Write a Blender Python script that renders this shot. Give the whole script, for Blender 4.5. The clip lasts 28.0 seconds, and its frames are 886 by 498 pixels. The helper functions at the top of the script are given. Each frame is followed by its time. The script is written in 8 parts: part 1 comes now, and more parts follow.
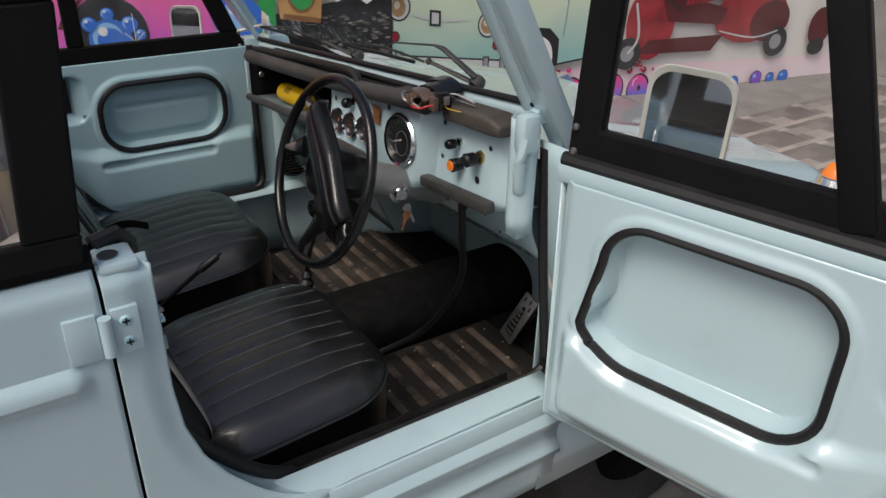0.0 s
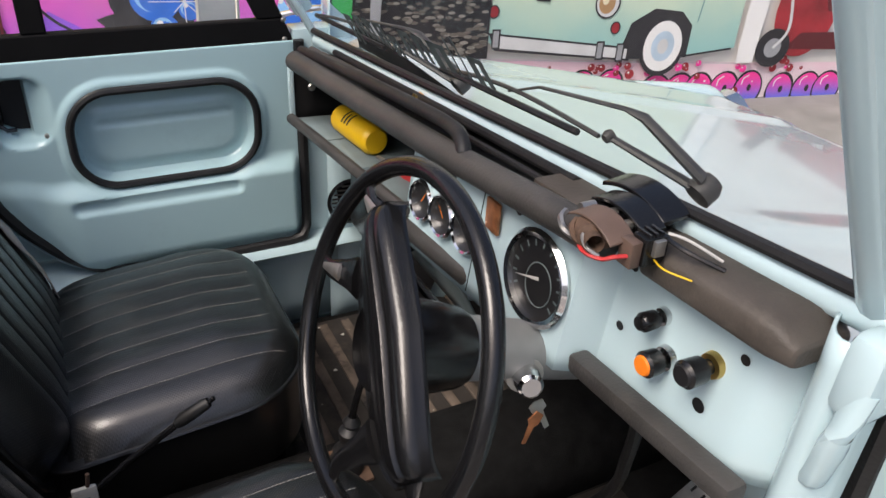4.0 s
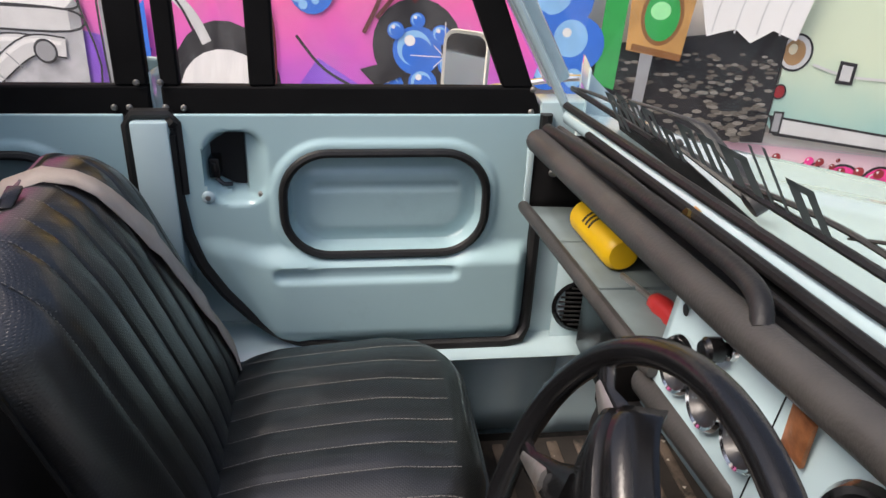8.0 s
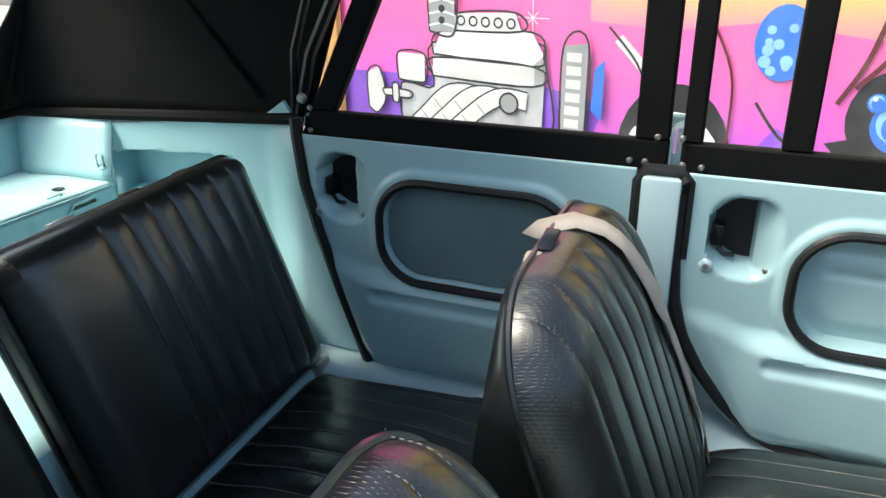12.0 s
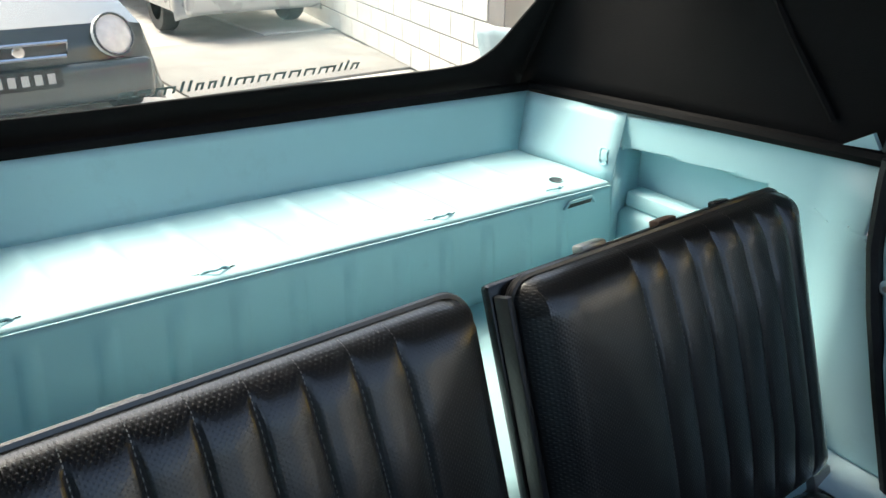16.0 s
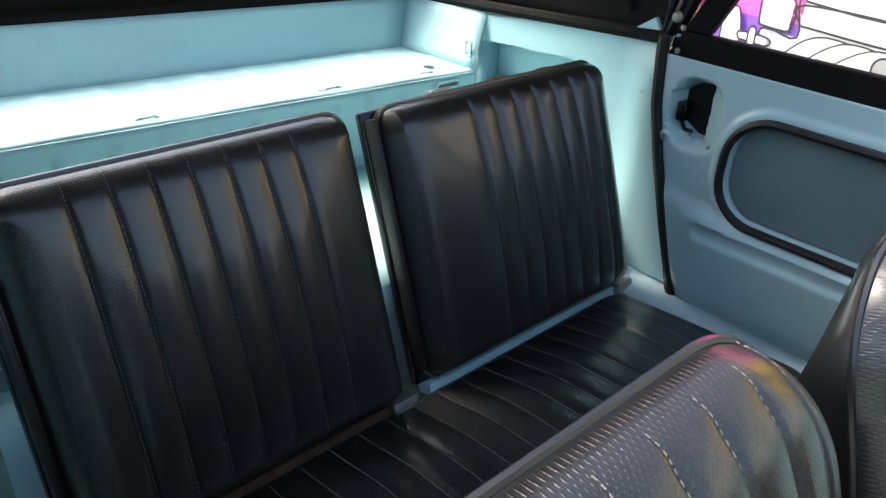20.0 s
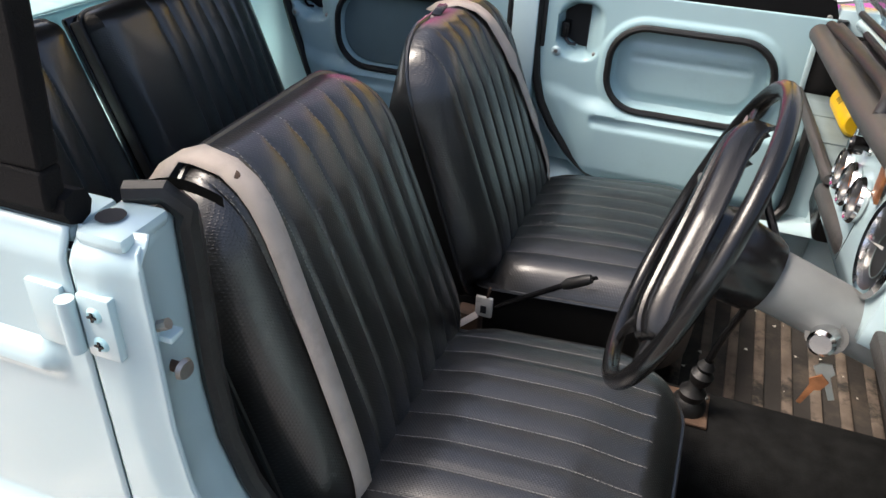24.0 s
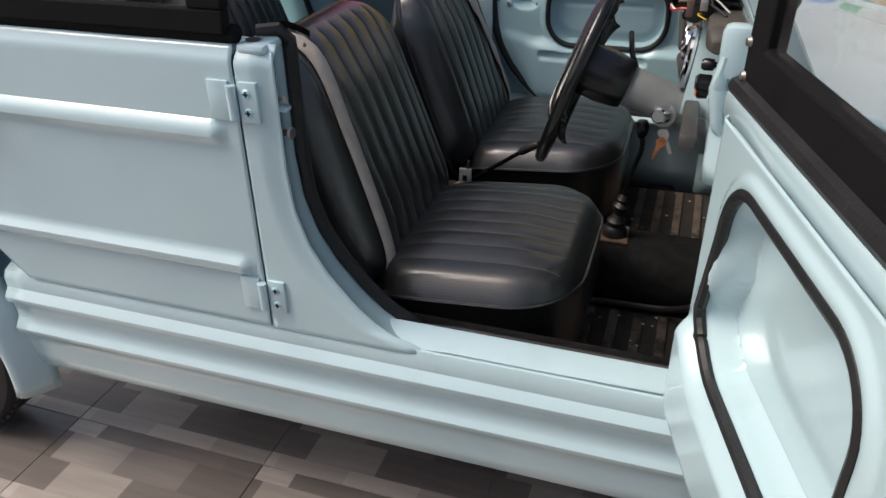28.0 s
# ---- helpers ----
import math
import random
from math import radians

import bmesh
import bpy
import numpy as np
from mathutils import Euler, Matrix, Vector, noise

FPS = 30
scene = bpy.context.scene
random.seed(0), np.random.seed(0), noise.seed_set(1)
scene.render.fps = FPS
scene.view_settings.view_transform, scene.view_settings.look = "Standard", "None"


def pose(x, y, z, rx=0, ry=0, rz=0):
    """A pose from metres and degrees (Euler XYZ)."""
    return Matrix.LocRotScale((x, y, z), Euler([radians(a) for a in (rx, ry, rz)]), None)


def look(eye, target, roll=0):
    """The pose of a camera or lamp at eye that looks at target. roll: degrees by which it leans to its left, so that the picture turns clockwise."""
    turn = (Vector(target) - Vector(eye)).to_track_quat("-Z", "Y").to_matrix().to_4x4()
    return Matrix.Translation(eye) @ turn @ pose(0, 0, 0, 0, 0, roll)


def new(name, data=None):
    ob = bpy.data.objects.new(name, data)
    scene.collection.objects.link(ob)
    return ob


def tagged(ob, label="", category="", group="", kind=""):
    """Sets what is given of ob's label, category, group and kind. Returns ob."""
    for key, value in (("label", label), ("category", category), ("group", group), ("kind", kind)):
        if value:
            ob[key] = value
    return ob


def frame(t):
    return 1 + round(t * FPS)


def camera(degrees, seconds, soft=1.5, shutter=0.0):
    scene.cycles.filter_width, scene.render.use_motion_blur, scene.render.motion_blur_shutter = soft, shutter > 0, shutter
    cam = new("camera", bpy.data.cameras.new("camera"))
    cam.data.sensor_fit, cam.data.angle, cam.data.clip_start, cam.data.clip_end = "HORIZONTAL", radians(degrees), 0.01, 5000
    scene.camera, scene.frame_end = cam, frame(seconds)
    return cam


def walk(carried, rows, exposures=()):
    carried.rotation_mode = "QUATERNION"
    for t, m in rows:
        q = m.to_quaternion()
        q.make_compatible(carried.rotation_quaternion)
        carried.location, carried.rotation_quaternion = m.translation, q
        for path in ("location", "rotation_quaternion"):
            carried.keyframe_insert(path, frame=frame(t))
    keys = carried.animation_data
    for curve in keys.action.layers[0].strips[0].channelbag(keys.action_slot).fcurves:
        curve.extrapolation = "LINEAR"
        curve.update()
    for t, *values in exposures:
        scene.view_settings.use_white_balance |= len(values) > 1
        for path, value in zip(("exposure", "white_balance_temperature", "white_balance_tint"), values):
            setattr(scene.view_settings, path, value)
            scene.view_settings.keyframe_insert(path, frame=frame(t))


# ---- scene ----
EXPOSURES = [(0, -0.36, 6700, 12), (1, -0.32, 6700, 12), (2, 0.08, 6700, 12), (3, 0.38, 6700, 13), (6, 0.46, 6900, 16), (7, 0.34, 6900, 16), (8, 0.58, 6900, 15), (10, 1.0, 6800, 4), (11.5, 1.25, 6800, 1), (14, 1.32, 7000, 2), (17, 1.56, 7000, 5), (19, 1.6, 7000, 5), (21, 1.92, 7000, 9), (22, 1.9, 6900, 12), (25, 0.60, 6900, 12), (26.5, 0.38, 6900, 12), (28, 0.10, 6800, 12)]
cam = camera(60.5, 28.0)
PATH = [
    (0, (-0.274, -1.747, 1.681), (0.713, -0.281, 0.745), 1.3),
    (0.5, (-0.258, -1.639, 1.663), (0.728, -0.179, 0.716), 2.2),
    (1, (-0.226, -1.506, 1.655), (0.763, -0.069, 0.677), 3.3),
    (1.5, (-0.190, -1.374, 1.642), (0.798, 0.044, 0.636), 4.0),
    (2, (-0.136, -1.283, 1.644), (0.842, 0.138, 0.631), 4.5),
    (2.5, (-0.072, -1.187, 1.629), (0.861, 0.261, 0.613), 4.4),
    (3, (-0.004, -1.104, 1.614), (0.871, 0.375, 0.591), 4.0),
    (3.5, (0.051, -1.025, 1.603), (0.895, 0.468, 0.575), 3.8),
    (5.5, (0.189, -0.749, 1.519), (0.872, 0.809, 0.467), 2.7),
    (6, (0.227, -0.704, 1.513), (0.837, 0.892, 0.473), 2.2),
    (6.5, (0.247, -0.658, 1.517), (0.781, 0.985, 0.509), 1.9),
    (7, (0.233, -0.651, 1.518), (0.699, 1.030, 0.540), 2.1),
    (7.5, (0.214, -0.644, 1.516), (0.578, 1.076, 0.562), 2.5),
    (8, (0.196, -0.648, 1.525), (0.460, 1.101, 0.591), 2.7),
    (8.5, (0.178, -0.631, 1.531), (0.324, 1.141, 0.615), 2.5),
    (9, (0.165, -0.614, 1.522), (0.162, 1.170, 0.618), 1.8),
    (9.5, (0.145, -0.595, 1.521), (-0.003, 1.192, 0.635), 0.7),
    (10, (0.133, -0.581, 1.515), (-0.133, 1.205, 0.654), 0.1),
    (10.5, (0.118, -0.573, 1.520), (-0.253, 1.196, 0.664), -0.3),
    (11, (0.071, -0.580, 1.506), (-0.400, 1.176, 0.673), -0.5),
    (11.5, (0.026, -0.580, 1.494), (-0.555, 1.151, 0.678), -0.6),
    (13.5, (-0.122, -0.499, 1.462), (-1.176, 1.022, 0.704), -0.5),
    (14, (-0.177, -0.485, 1.476), (-1.339, 0.953, 0.713), -0.1),
    (14.5, (-0.242, -0.457, 1.488), (-1.495, 0.887, 0.699), -0.4),
    (15, (-0.315, -0.433, 1.489), (-1.634, 0.825, 0.667), -0.5),
    (15.5, (-0.356, -0.422, 1.483), (-1.734, 0.75, 0.628), -0.4),
    (16, (-0.38, -0.466, 1.474), (-1.824, 0.617, 0.613), 0.9),
    (16.5, (-0.389, -0.495, 1.465), (-1.895, 0.494, 0.597), 2.9),
    (17, (-0.377, -0.519, 1.431), (-1.916, 0.401, 0.544), 5.8),
    (17.5, (-0.327, -0.547, 1.422), (-1.88, 0.325, 0.512), 6.9),
    (18, (-0.27, -0.571, 1.426), (-1.817, 0.299, 0.505), 7.2),
    (18.5, (-0.209, -0.582, 1.43), (-1.72, 0.336, 0.495), 6.6),
    (19, (-0.15, -0.592, 1.431), (-1.596, 0.415, 0.485), 5.3),
    (19.5, (-0.093, -0.616, 1.439), (-1.453, 0.496, 0.484), 4.0),
    (20, (-0.043, -0.659, 1.456), (-1.295, 0.563, 0.488), 3.5),
    (20.5, (0.021, -0.67, 1.473), (-1.098, 0.666, 0.493), 2.6),
    (21, (0.095, -0.693, 1.466), (-0.901, 0.737, 0.485), 0.8),
    (21.5, (0.146, -0.768, 1.484), (-0.724, 0.737, 0.494), 0.1),
    (22, (0.199, -0.841, 1.475), (-0.574, 0.725, 0.5), 0.6),
    (22.5, (0.232, -0.921, 1.464), (-0.451, 0.69, 0.495), 1.3),
    (24.5, (0.369, -1.282, 1.547), (-0.178, 0.304, 0.458), 2.3),
    (25, (0.405, -1.362, 1.547), (-0.158, 0.226, 0.47), 1.0),
    (25.5, (0.436, -1.431, 1.544), (-0.124, 0.159, 0.468), 0.6),
    (26, (0.462, -1.517, 1.539), (-0.059, 0.091, 0.472), 0.8),
    (26.5, (0.48, -1.62, 1.543), (-0.001, 0.017, 0.5), 0.9),
    (27, (0.51, -1.715, 1.548), (0.01, -0.076, 0.517), 0.5),
    (27.5, (0.534, -1.802, 1.536), (0.002, -0.162, 0.522), -0.4),
    (28, (0.565, -1.859, 1.521), (0.013, -0.226, 0.507), -0.9),
]
walk(cam, [(t, look(eye, target, roll)) for t, eye, target, roll in PATH], EXPOSURES)

# ---------------------------------------------------------------- world and light
world = bpy.data.worlds.new("world")
scene.world = world
world.use_nodes = True
wn = world.node_tree.nodes
sky = wn.new("ShaderNodeTexSky")
sky.sky_type = 'NISHITA'
sky.sun_disc = False
SUN_EL, SUN_ROT = radians(52), radians(246)
sky.sun_elevation, sky.sun_rotation = SUN_EL, SUN_ROT
sky.air_density, sky.dust_density = 1.0, 4.0
wn["Background"].inputs[1].default_value = 0.15
world.node_tree.links.new(sky.outputs[0], wn["Background"].inputs[0])
sun = bpy.data.lights.new("sun", 'SUN')
sun.energy, sun.angle, sun.color = 2.2, radians(28), (1.0, 0.96, 0.9)
sun_ob = new("sun", sun)
sun_ob.matrix_world = look((0, 0, 6), (1.25, 0.4, 4.2))


# ---------------------------------------------------------------- materials
def material(name, colour, rough=0.5, metal=0.0, vary=0.12, scale=6.0, bump=0.0, bump_scale=60.0, spec=0.5, coat=0.0, grime=None, grime_scale=5.0, grime_at=(0.55, 0.75)):
    m = bpy.data.materials.new(name)
    m.use_nodes = True
    nt = m.node_tree
    b = nt.nodes["Principled BSDF"]
    b.inputs["Roughness"].default_value, b.inputs["Metallic"].default_value = rough, metal
    b.inputs["Specular IOR Level"].default_value = spec
    b.inputs["Coat Weight"].default_value = coat
    b.inputs["Coat Roughness"].default_value = 0.04
    tc = nt.nodes.new("ShaderNodeTexCoord")
    n = nt.nodes.new("ShaderNodeTexNoise")
    n.inputs["Scale"].default_value, n.inputs["Detail"].default_value = scale, 6.0
    nt.links.new(tc.outputs["Object"], n.inputs["Vector"])
    ramp = nt.nodes.new("ShaderNodeValToRGB")
    c = Vector(colour)
    ramp.color_ramp.elements[0].color = (*(c * (1 - vary)), 1)
    ramp.color_ramp.elements[1].color = (*[min(1, v * (1 + vary)) for v in c], 1)
    ramp.color_ramp.elements[0].position, ramp.color_ramp.elements[1].position = 0.3, 0.7
    nt.links.new(n.outputs["Fac"], ramp.inputs["Fac"])
    out = ramp.outputs["Color"]
    if grime:
        g = nt.nodes.new("ShaderNodeTexNoise")
        g.inputs["Scale"].default_value, g.inputs["Detail"].default_value, g.inputs["Roughness"].default_value = grime_scale, 10.0, 0.7
        nt.links.new(tc.outputs["Object"], g.inputs["Vector"])
        mr = nt.nodes.new("ShaderNodeMapRange")
        mr.inputs[1].default_value, mr.inputs[2].default_value = grime_at
        nt.links.new(g.outputs["Fac"], mr.inputs[0])
        mix = nt.nodes.new("ShaderNodeMix")
        mix.data_type = 'RGBA'
        nt.links.new(mr.outputs[0], mix.inputs[0])
        nt.links.new(out, mix.inputs[6])
        mix.inputs[7].default_value = (*grime, 1)
        out = mix.outputs[2]
    nt.links.new(out, b.inputs["Base Color"])
    rr = nt.nodes.new("ShaderNodeMapRange")
    rr.inputs[3].default_value, rr.inputs[4].default_value = max(0.02, rough - 0.08), min(1, rough + 0.08)
    nt.links.new(n.outputs["Fac"], rr.inputs[0])
    nt.links.new(rr.outputs[0], b.inputs["Roughness"])
    if bump:
        n2 = nt.nodes.new("ShaderNodeTexNoise")
        n2.inputs["Scale"].default_value, n2.inputs["Detail"].default_value = bump_scale, 4.0
        nt.links.new(tc.outputs["Object"], n2.inputs["Vector"])
        bp = nt.nodes.new("ShaderNodeBump")
        bp.inputs["Strength"].default_value, bp.inputs["Distance"].default_value = bump, 0.002
        nt.links.new(n2.outputs["Fac"], bp.inputs["Height"])
        nt.links.new(bp.outputs[0], b.inputs["Normal"])
    return m


def vinyl_material(name, dots):
    """Black grained vinyl; dots: with rows of small perforations."""
    m = material(name, (0.004, 0.004, 0.004), 0.40, vary=0.3, scale=9, bump=0.10, bump_scale=420, spec=0.75, grime=(0.008, 0.008, 0.0075), grime_scale=7)
    m.node_tree.nodes["Principled BSDF"].inputs["Coat Weight"].default_value = 0.75
    m.node_tree.nodes["Principled BSDF"].inputs["Coat Roughness"].default_value = 0.22
    if dots:
        nt = m.node_tree
        b = nt.nodes["Principled BSDF"]
        tc = nt.nodes.new("ShaderNodeTexCoord")
        mp = nt.nodes.new("ShaderNodeMapping")
        mp.inputs["Rotation"].default_value = (0, 0, radians(45))
        mp.inputs["Scale"].default_value = (240, 240, 240)
        nt.links.new(tc.outputs["UV"], mp.inputs["Vector"])
        fr = nt.nodes.new("ShaderNodeVectorMath")
        fr.operation = 'FRACTION'
        nt.links.new(mp.outputs[0], fr.inputs[0])
        ds = nt.nodes.new("ShaderNodeVectorMath")
        ds.operation = 'DISTANCE'
        ds.inputs[1].default_value = (0.5, 0.5, 0)
        nt.links.new(fr.outputs[0], ds.inputs[0])
        mr = nt.nodes.new("ShaderNodeMapRange")
        mr.inputs[1].default_value, mr.inputs[2].default_value = 0.18, 0.32
        nt.links.new(ds.outputs["Value"], mr.inputs[0])
        bp = nt.nodes.new("ShaderNodeBump")
        bp.inputs["Strength"].default_value, bp.inputs["Distance"].default_value = 0.5, 0.0008
        nt.links.new(mr.outputs[0], bp.inputs["Height"])
        old = b.inputs["Normal"].links[0].from_node
        nt.links.new(old.outputs[0], bp.inputs["Normal"])
        nt.links.new(bp.outputs[0], b.inputs["Normal"])
    return m


PAINT = material("blue_paint", (0.46, 0.615, 0.655), 0.22, vary=0.03, scale=2.5, bump=0.015, bump_scale=25, coat=0.9, grime=(0.40, 0.53, 0.56), grime_scale=3.0, grime_at=(0.58, 0.8))
PAINT_IN = material("blue_paint_inside", (0.42, 0.68, 0.73), 0.42, vary=0.05, scale=3, bump=0.08, bump_scale=30, grime=(0.34, 0.55, 0.59), grime_scale=6.0, grime_at=(0.58, 0.85))
PAINT_DOOR = material("blue_paint_doors", (0.40, 0.595, 0.635), 0.24, vary=0.03, scale=2.5, bump=0.03, bump_scale=25, coat=0.45, grime=(0.34, 0.50, 0.54), grime_scale=3.0, grime_at=(0.58, 0.8))
VINYL = vinyl_material("black_vinyl", False)
VINYL_DOT = vinyl_material("perforated_vinyl", True)
RUBBER = material("black_rubber", (0.008, 0.008, 0.0085), 0.5, vary=0.3, scale=20, bump=0.3, bump_scale=200, grime=(0.022, 0.022, 0.022), grime_scale=12)
CANVAS = material("black_canvas", (0.006, 0.006, 0.0065), 0.8, vary=0.25, scale=12, bump=0.4, bump_scale=500, spec=0.15)
PLASTIC = material("black_plastic", (0.006, 0.006, 0.0065), 0.22, vary=0.2, scale=15, bump=0.1, bump_scale=300)
PAD = material("dusty_pad", (0.042, 0.040, 0.038), 0.5, vary=0.25, scale=14, bump=0.3, bump_scale=260, grime=(0.075, 0.068, 0.06), grime_scale=9)
# grey thread, made paler to carry the highlights on the seam edges too
STITCH_GLINT = material("thread_and_seam_glint", (0.22, 0.215, 0.20), 0.8, vary=0.2, scale=90)
WEB = material("beige_webbing", (0.50, 0.43, 0.37), 0.75, vary=0.1, scale=30, bump=0.6, bump_scale=700, grime=(0.36, 0.30, 0.25), grime_scale=9)
CHROME = material("chrome", (0.75, 0.75, 0.75), 0.12, 1.0, vary=0.05)
STEEL = material("dull_steel", (0.42, 0.41, 0.39), 0.4, 0.9, vary=0.2, scale=30, grime=(0.25, 0.15, 0.08), grime_scale=18)
RUST = material("rusty_steel", (0.10, 0.06, 0.04), 0.8, 0.2, vary=0.5, scale=25, bump=0.6, bump_scale=90, grime=(0.22, 0.11, 0.05), grime_scale=14)
WHITE = material("white_plastic", (0.72, 0.70, 0.62), 0.35, vary=0.05)
OLD_WHITE = material("dirty_white", (0.55, 0.52, 0.45), 0.55, vary=0.1, grime=(0.3, 0.25, 0.2), grime_scale=25)
MAT_FLOOR = material("worn_rubber_mat", (0.026, 0.022, 0.019), 0.75, vary=0.4, scale=10, bump=0.5, bump_scale=120, grime=(0.085, 0.066, 0.05), grime_scale=7, grime_at=(0.52, 0.75))
CARPET = material("dark_carpet", (0.012, 0.012, 0.012), 0.95, vary=0.4, scale=30, bump=0.8, bump_scale=400, spec=0.1)
YELLOW = material("yellow_can", (0.75, 0.47, 0.01), 0.4, vary=0.06)
ORANGE = material("orange_lens", (0.85, 0.22, 0.02), 0.25, vary=0.08)
RED = material("red_plastic", (0.45, 0.03, 0.03), 0.3, vary=0.1)
COPPER = material("aged_copper", (0.35, 0.14, 0.06), 0.5, 0.5, vary=0.4, scale=60, bump=0.4, bump_scale=150)
BRASS = material("brass", (0.6, 0.42, 0.14), 0.3, 1.0, vary=0.15)
# body blue darkened: the shade under the dash is in this colour
TRAY_SHADED = material("dusty_blue_paint", (0.15, 0.195, 0.205), 0.6, vary=0.2, scale=9, bump=0.1, bump_scale=120, grime=(0.13, 0.15, 0.15), grime_scale=6)
BROWN_DUST = material("brown_dusty_pad", (0.060, 0.051, 0.043), 0.6, vary=0.3, scale=12, bump=0.4, bump_scale=240, grime=(0.11, 0.096, 0.08), grime_scale=8)
BROWN = material("brown_plastic", (0.10, 0.065, 0.05), 0.5, vary=0.25, scale=20)
DIAL = material("dial_face", (0.01, 0.01, 0.011), 0.45, vary=0.2)
PRINT = material("grey_print", (0.45, 0.45, 0.43), 0.6, vary=0.1)
DECAL = material("dark_decal", (0.10, 0.13, 0.13), 0.5, vary=0.15)
TYRE = material("tyre_rubber", (0.02, 0.02, 0.021), 0.75, vary=0.3, scale=12, bump=0.3, bump_scale=90, grime=(0.07, 0.06, 0.055), grime_scale=9)


def glass_material(name, tint, rough=0.0, haze=0.0):
    m = bpy.data.materials.new(name)
    m.use_nodes = True
    nt = m.node_tree
    nt.nodes.remove(nt.nodes["Principled BSDF"])
    tr, gl, mix, fr = (nt.nodes.new(k) for k in ("ShaderNodeBsdfTransparent", "ShaderNodeBsdfGlossy", "ShaderNodeMixShader", "ShaderNodeFresnel"))
    tr.inputs[0].default_value = (*tint, 1)
    gl.inputs["Roughness"].default_value = 0.03
    fr.inputs["IOR"].default_value = 1.4
    if rough:
        n = nt.nodes.new("ShaderNodeTexNoise")
        n.inputs["Scale"].default_value, n.inputs["Detail"].default_value = 9, 2
        bp = nt.nodes.new("ShaderNodeBump")
        bp.inputs["Strength"].default_value, bp.inputs["Distance"].default_value = rough, 0.02
        nt.links.new(n.outputs["Fac"], bp.inputs["Height"])
        nt.links.new(bp.outputs[0], gl.inputs["Normal"])
        nt.links.new(bp.outputs[0], fr.inputs["Normal"])
    cl = nt.nodes.new("ShaderNodeMapRange")
    cl.inputs[2].default_value, cl.inputs[4].default_value = 0.5, 0.11
    nt.links.new(fr.outputs[0], cl.inputs[0])
    nt.links.new(cl.outputs[0], mix.inputs[0])
    nt.links.new(tr.outputs[0], mix.inputs[1])
    nt.links.new(gl.outputs[0], mix.inputs[2])
    out = mix.outputs[0]
    if haze:
        df, m2, n3, r3 = (nt.nodes.new(k) for k in ("ShaderNodeBsdfDiffuse", "ShaderNodeMixShader", "ShaderNodeTexNoise", "ShaderNodeMapRange"))
        df.inputs[0].default_value = (0.8, 0.8, 0.78, 1)
        n3.inputs["Scale"].default_value, n3.inputs["Detail"].default_value = 5, 6
        r3.inputs[1].default_value, r3.inputs[2].default_value, r3.inputs[4].default_value = 0.35, 0.75, haze
        nt.links.new(n3.outputs["Fac"], r3.inputs[0])
        nt.links.new(r3.outputs[0], m2.inputs[0])
        nt.links.new(out, m2.inputs[1])
        nt.links.new(df.outputs[0], m2.inputs[2])
        out = m2.outputs[0]
    nt.links.new(out, nt.nodes["Material Output"].inputs[0])
    return m


GLASS = glass_material("clear_glass", (0.95, 0.98, 0.97), 0, 0.06)
CLEAR_VINYL = glass_material("clear_vinyl", (0.95, 0.96, 0.95), 0.06, 0.15)
PANE = glass_material("clear_pane", (0.96, 0.97, 0.96), 0.05, 0.05)
MIRROR = material("mirror_glass", (0.85, 0.86, 0.86), 0.02, 1.0, vary=0.0)


# ---------------------------------------------------------------- mesh helpers
def smooth(a, b, v):
    v = min(1.0, max(0.0, (v - a) / (b - a)))
    return v * v * (3 - 2 * v)


def rrect(x, z, cx, cz, hx, hz, r):
    """Signed distance to a rounded rectangle; negative inside."""
    qx, qz = abs(x - cx) - hx + r, abs(z - cz) - hz + r
    return math.hypot(max(qx, 0), max(qz, 0)) + min(max(qx, qz), 0) - r


def curve_at(points, v):
    """Linear table lookup: points are (v, value) with rising v."""
    return float(np.interp(v, [p[0] for p in points], [p[1] for p in points]))


def thing(name, label, category, at=(0, 0, 0), group="", kind=""):
    ob = new(name)
    ob.matrix_world = Matrix.Translation(at)
    ob.empty_display_size = 0.05
    return tagged(ob, label, category, group, kind)


def finish(name, bm, mat, soft=True):
    me = bpy.data.meshes.new(name)
    bmesh.ops.recalc_face_normals(bm, faces=bm.faces[:])
    bm.to_mesh(me)
    bm.free()
    me.materials.append(mat)
    if soft:
        me.shade_smooth()
        me.set_sharp_from_angle(angle=radians(38))
    return me


def part(name, bm, mat, parent=None, label="", soft=True, thick=0.0, bevel=0.0, kind=""):
    ob = new(name, finish(name, bm, mat, soft))
    if parent is not None:
        ob.parent = parent
        ob.matrix_parent_inverse = parent.matrix_basis.inverted() if parent.parent is None else Matrix.Identity(4)
    if thick:
        s = ob.modifiers.new("thick", 'SOLIDIFY')
        s.thickness, s.offset = thick, 0
    if bevel:
        b = ob.modifiers.new("bevel", 'BEVEL')
        b.width, b.segments, b.limit_method = bevel, 2, 'ANGLE'
    return tagged(ob, label, kind=kind)


def grid(f, nu, nv, closed_u=False, bm=None):
    """A sheet of nu by nv cells over u, v in 0..1."""
    bm = bm or bmesh.new()
    uv = bm.loops.layers.uv.verify()
    rows = [[bm.verts.new(f(i / nu, j / nv)) for i in range(nu + (0 if closed_u else 1))] for j in range(nv + 1)]
    for j in range(nv):
        for i in range(nu):
            k = (i + 1) % len(rows[j])
            try:
                bm.faces.new((rows[j][i], rows[j][k], rows[j + 1][k], rows[j + 1][i]))
            except ValueError:
                pass
    return bm


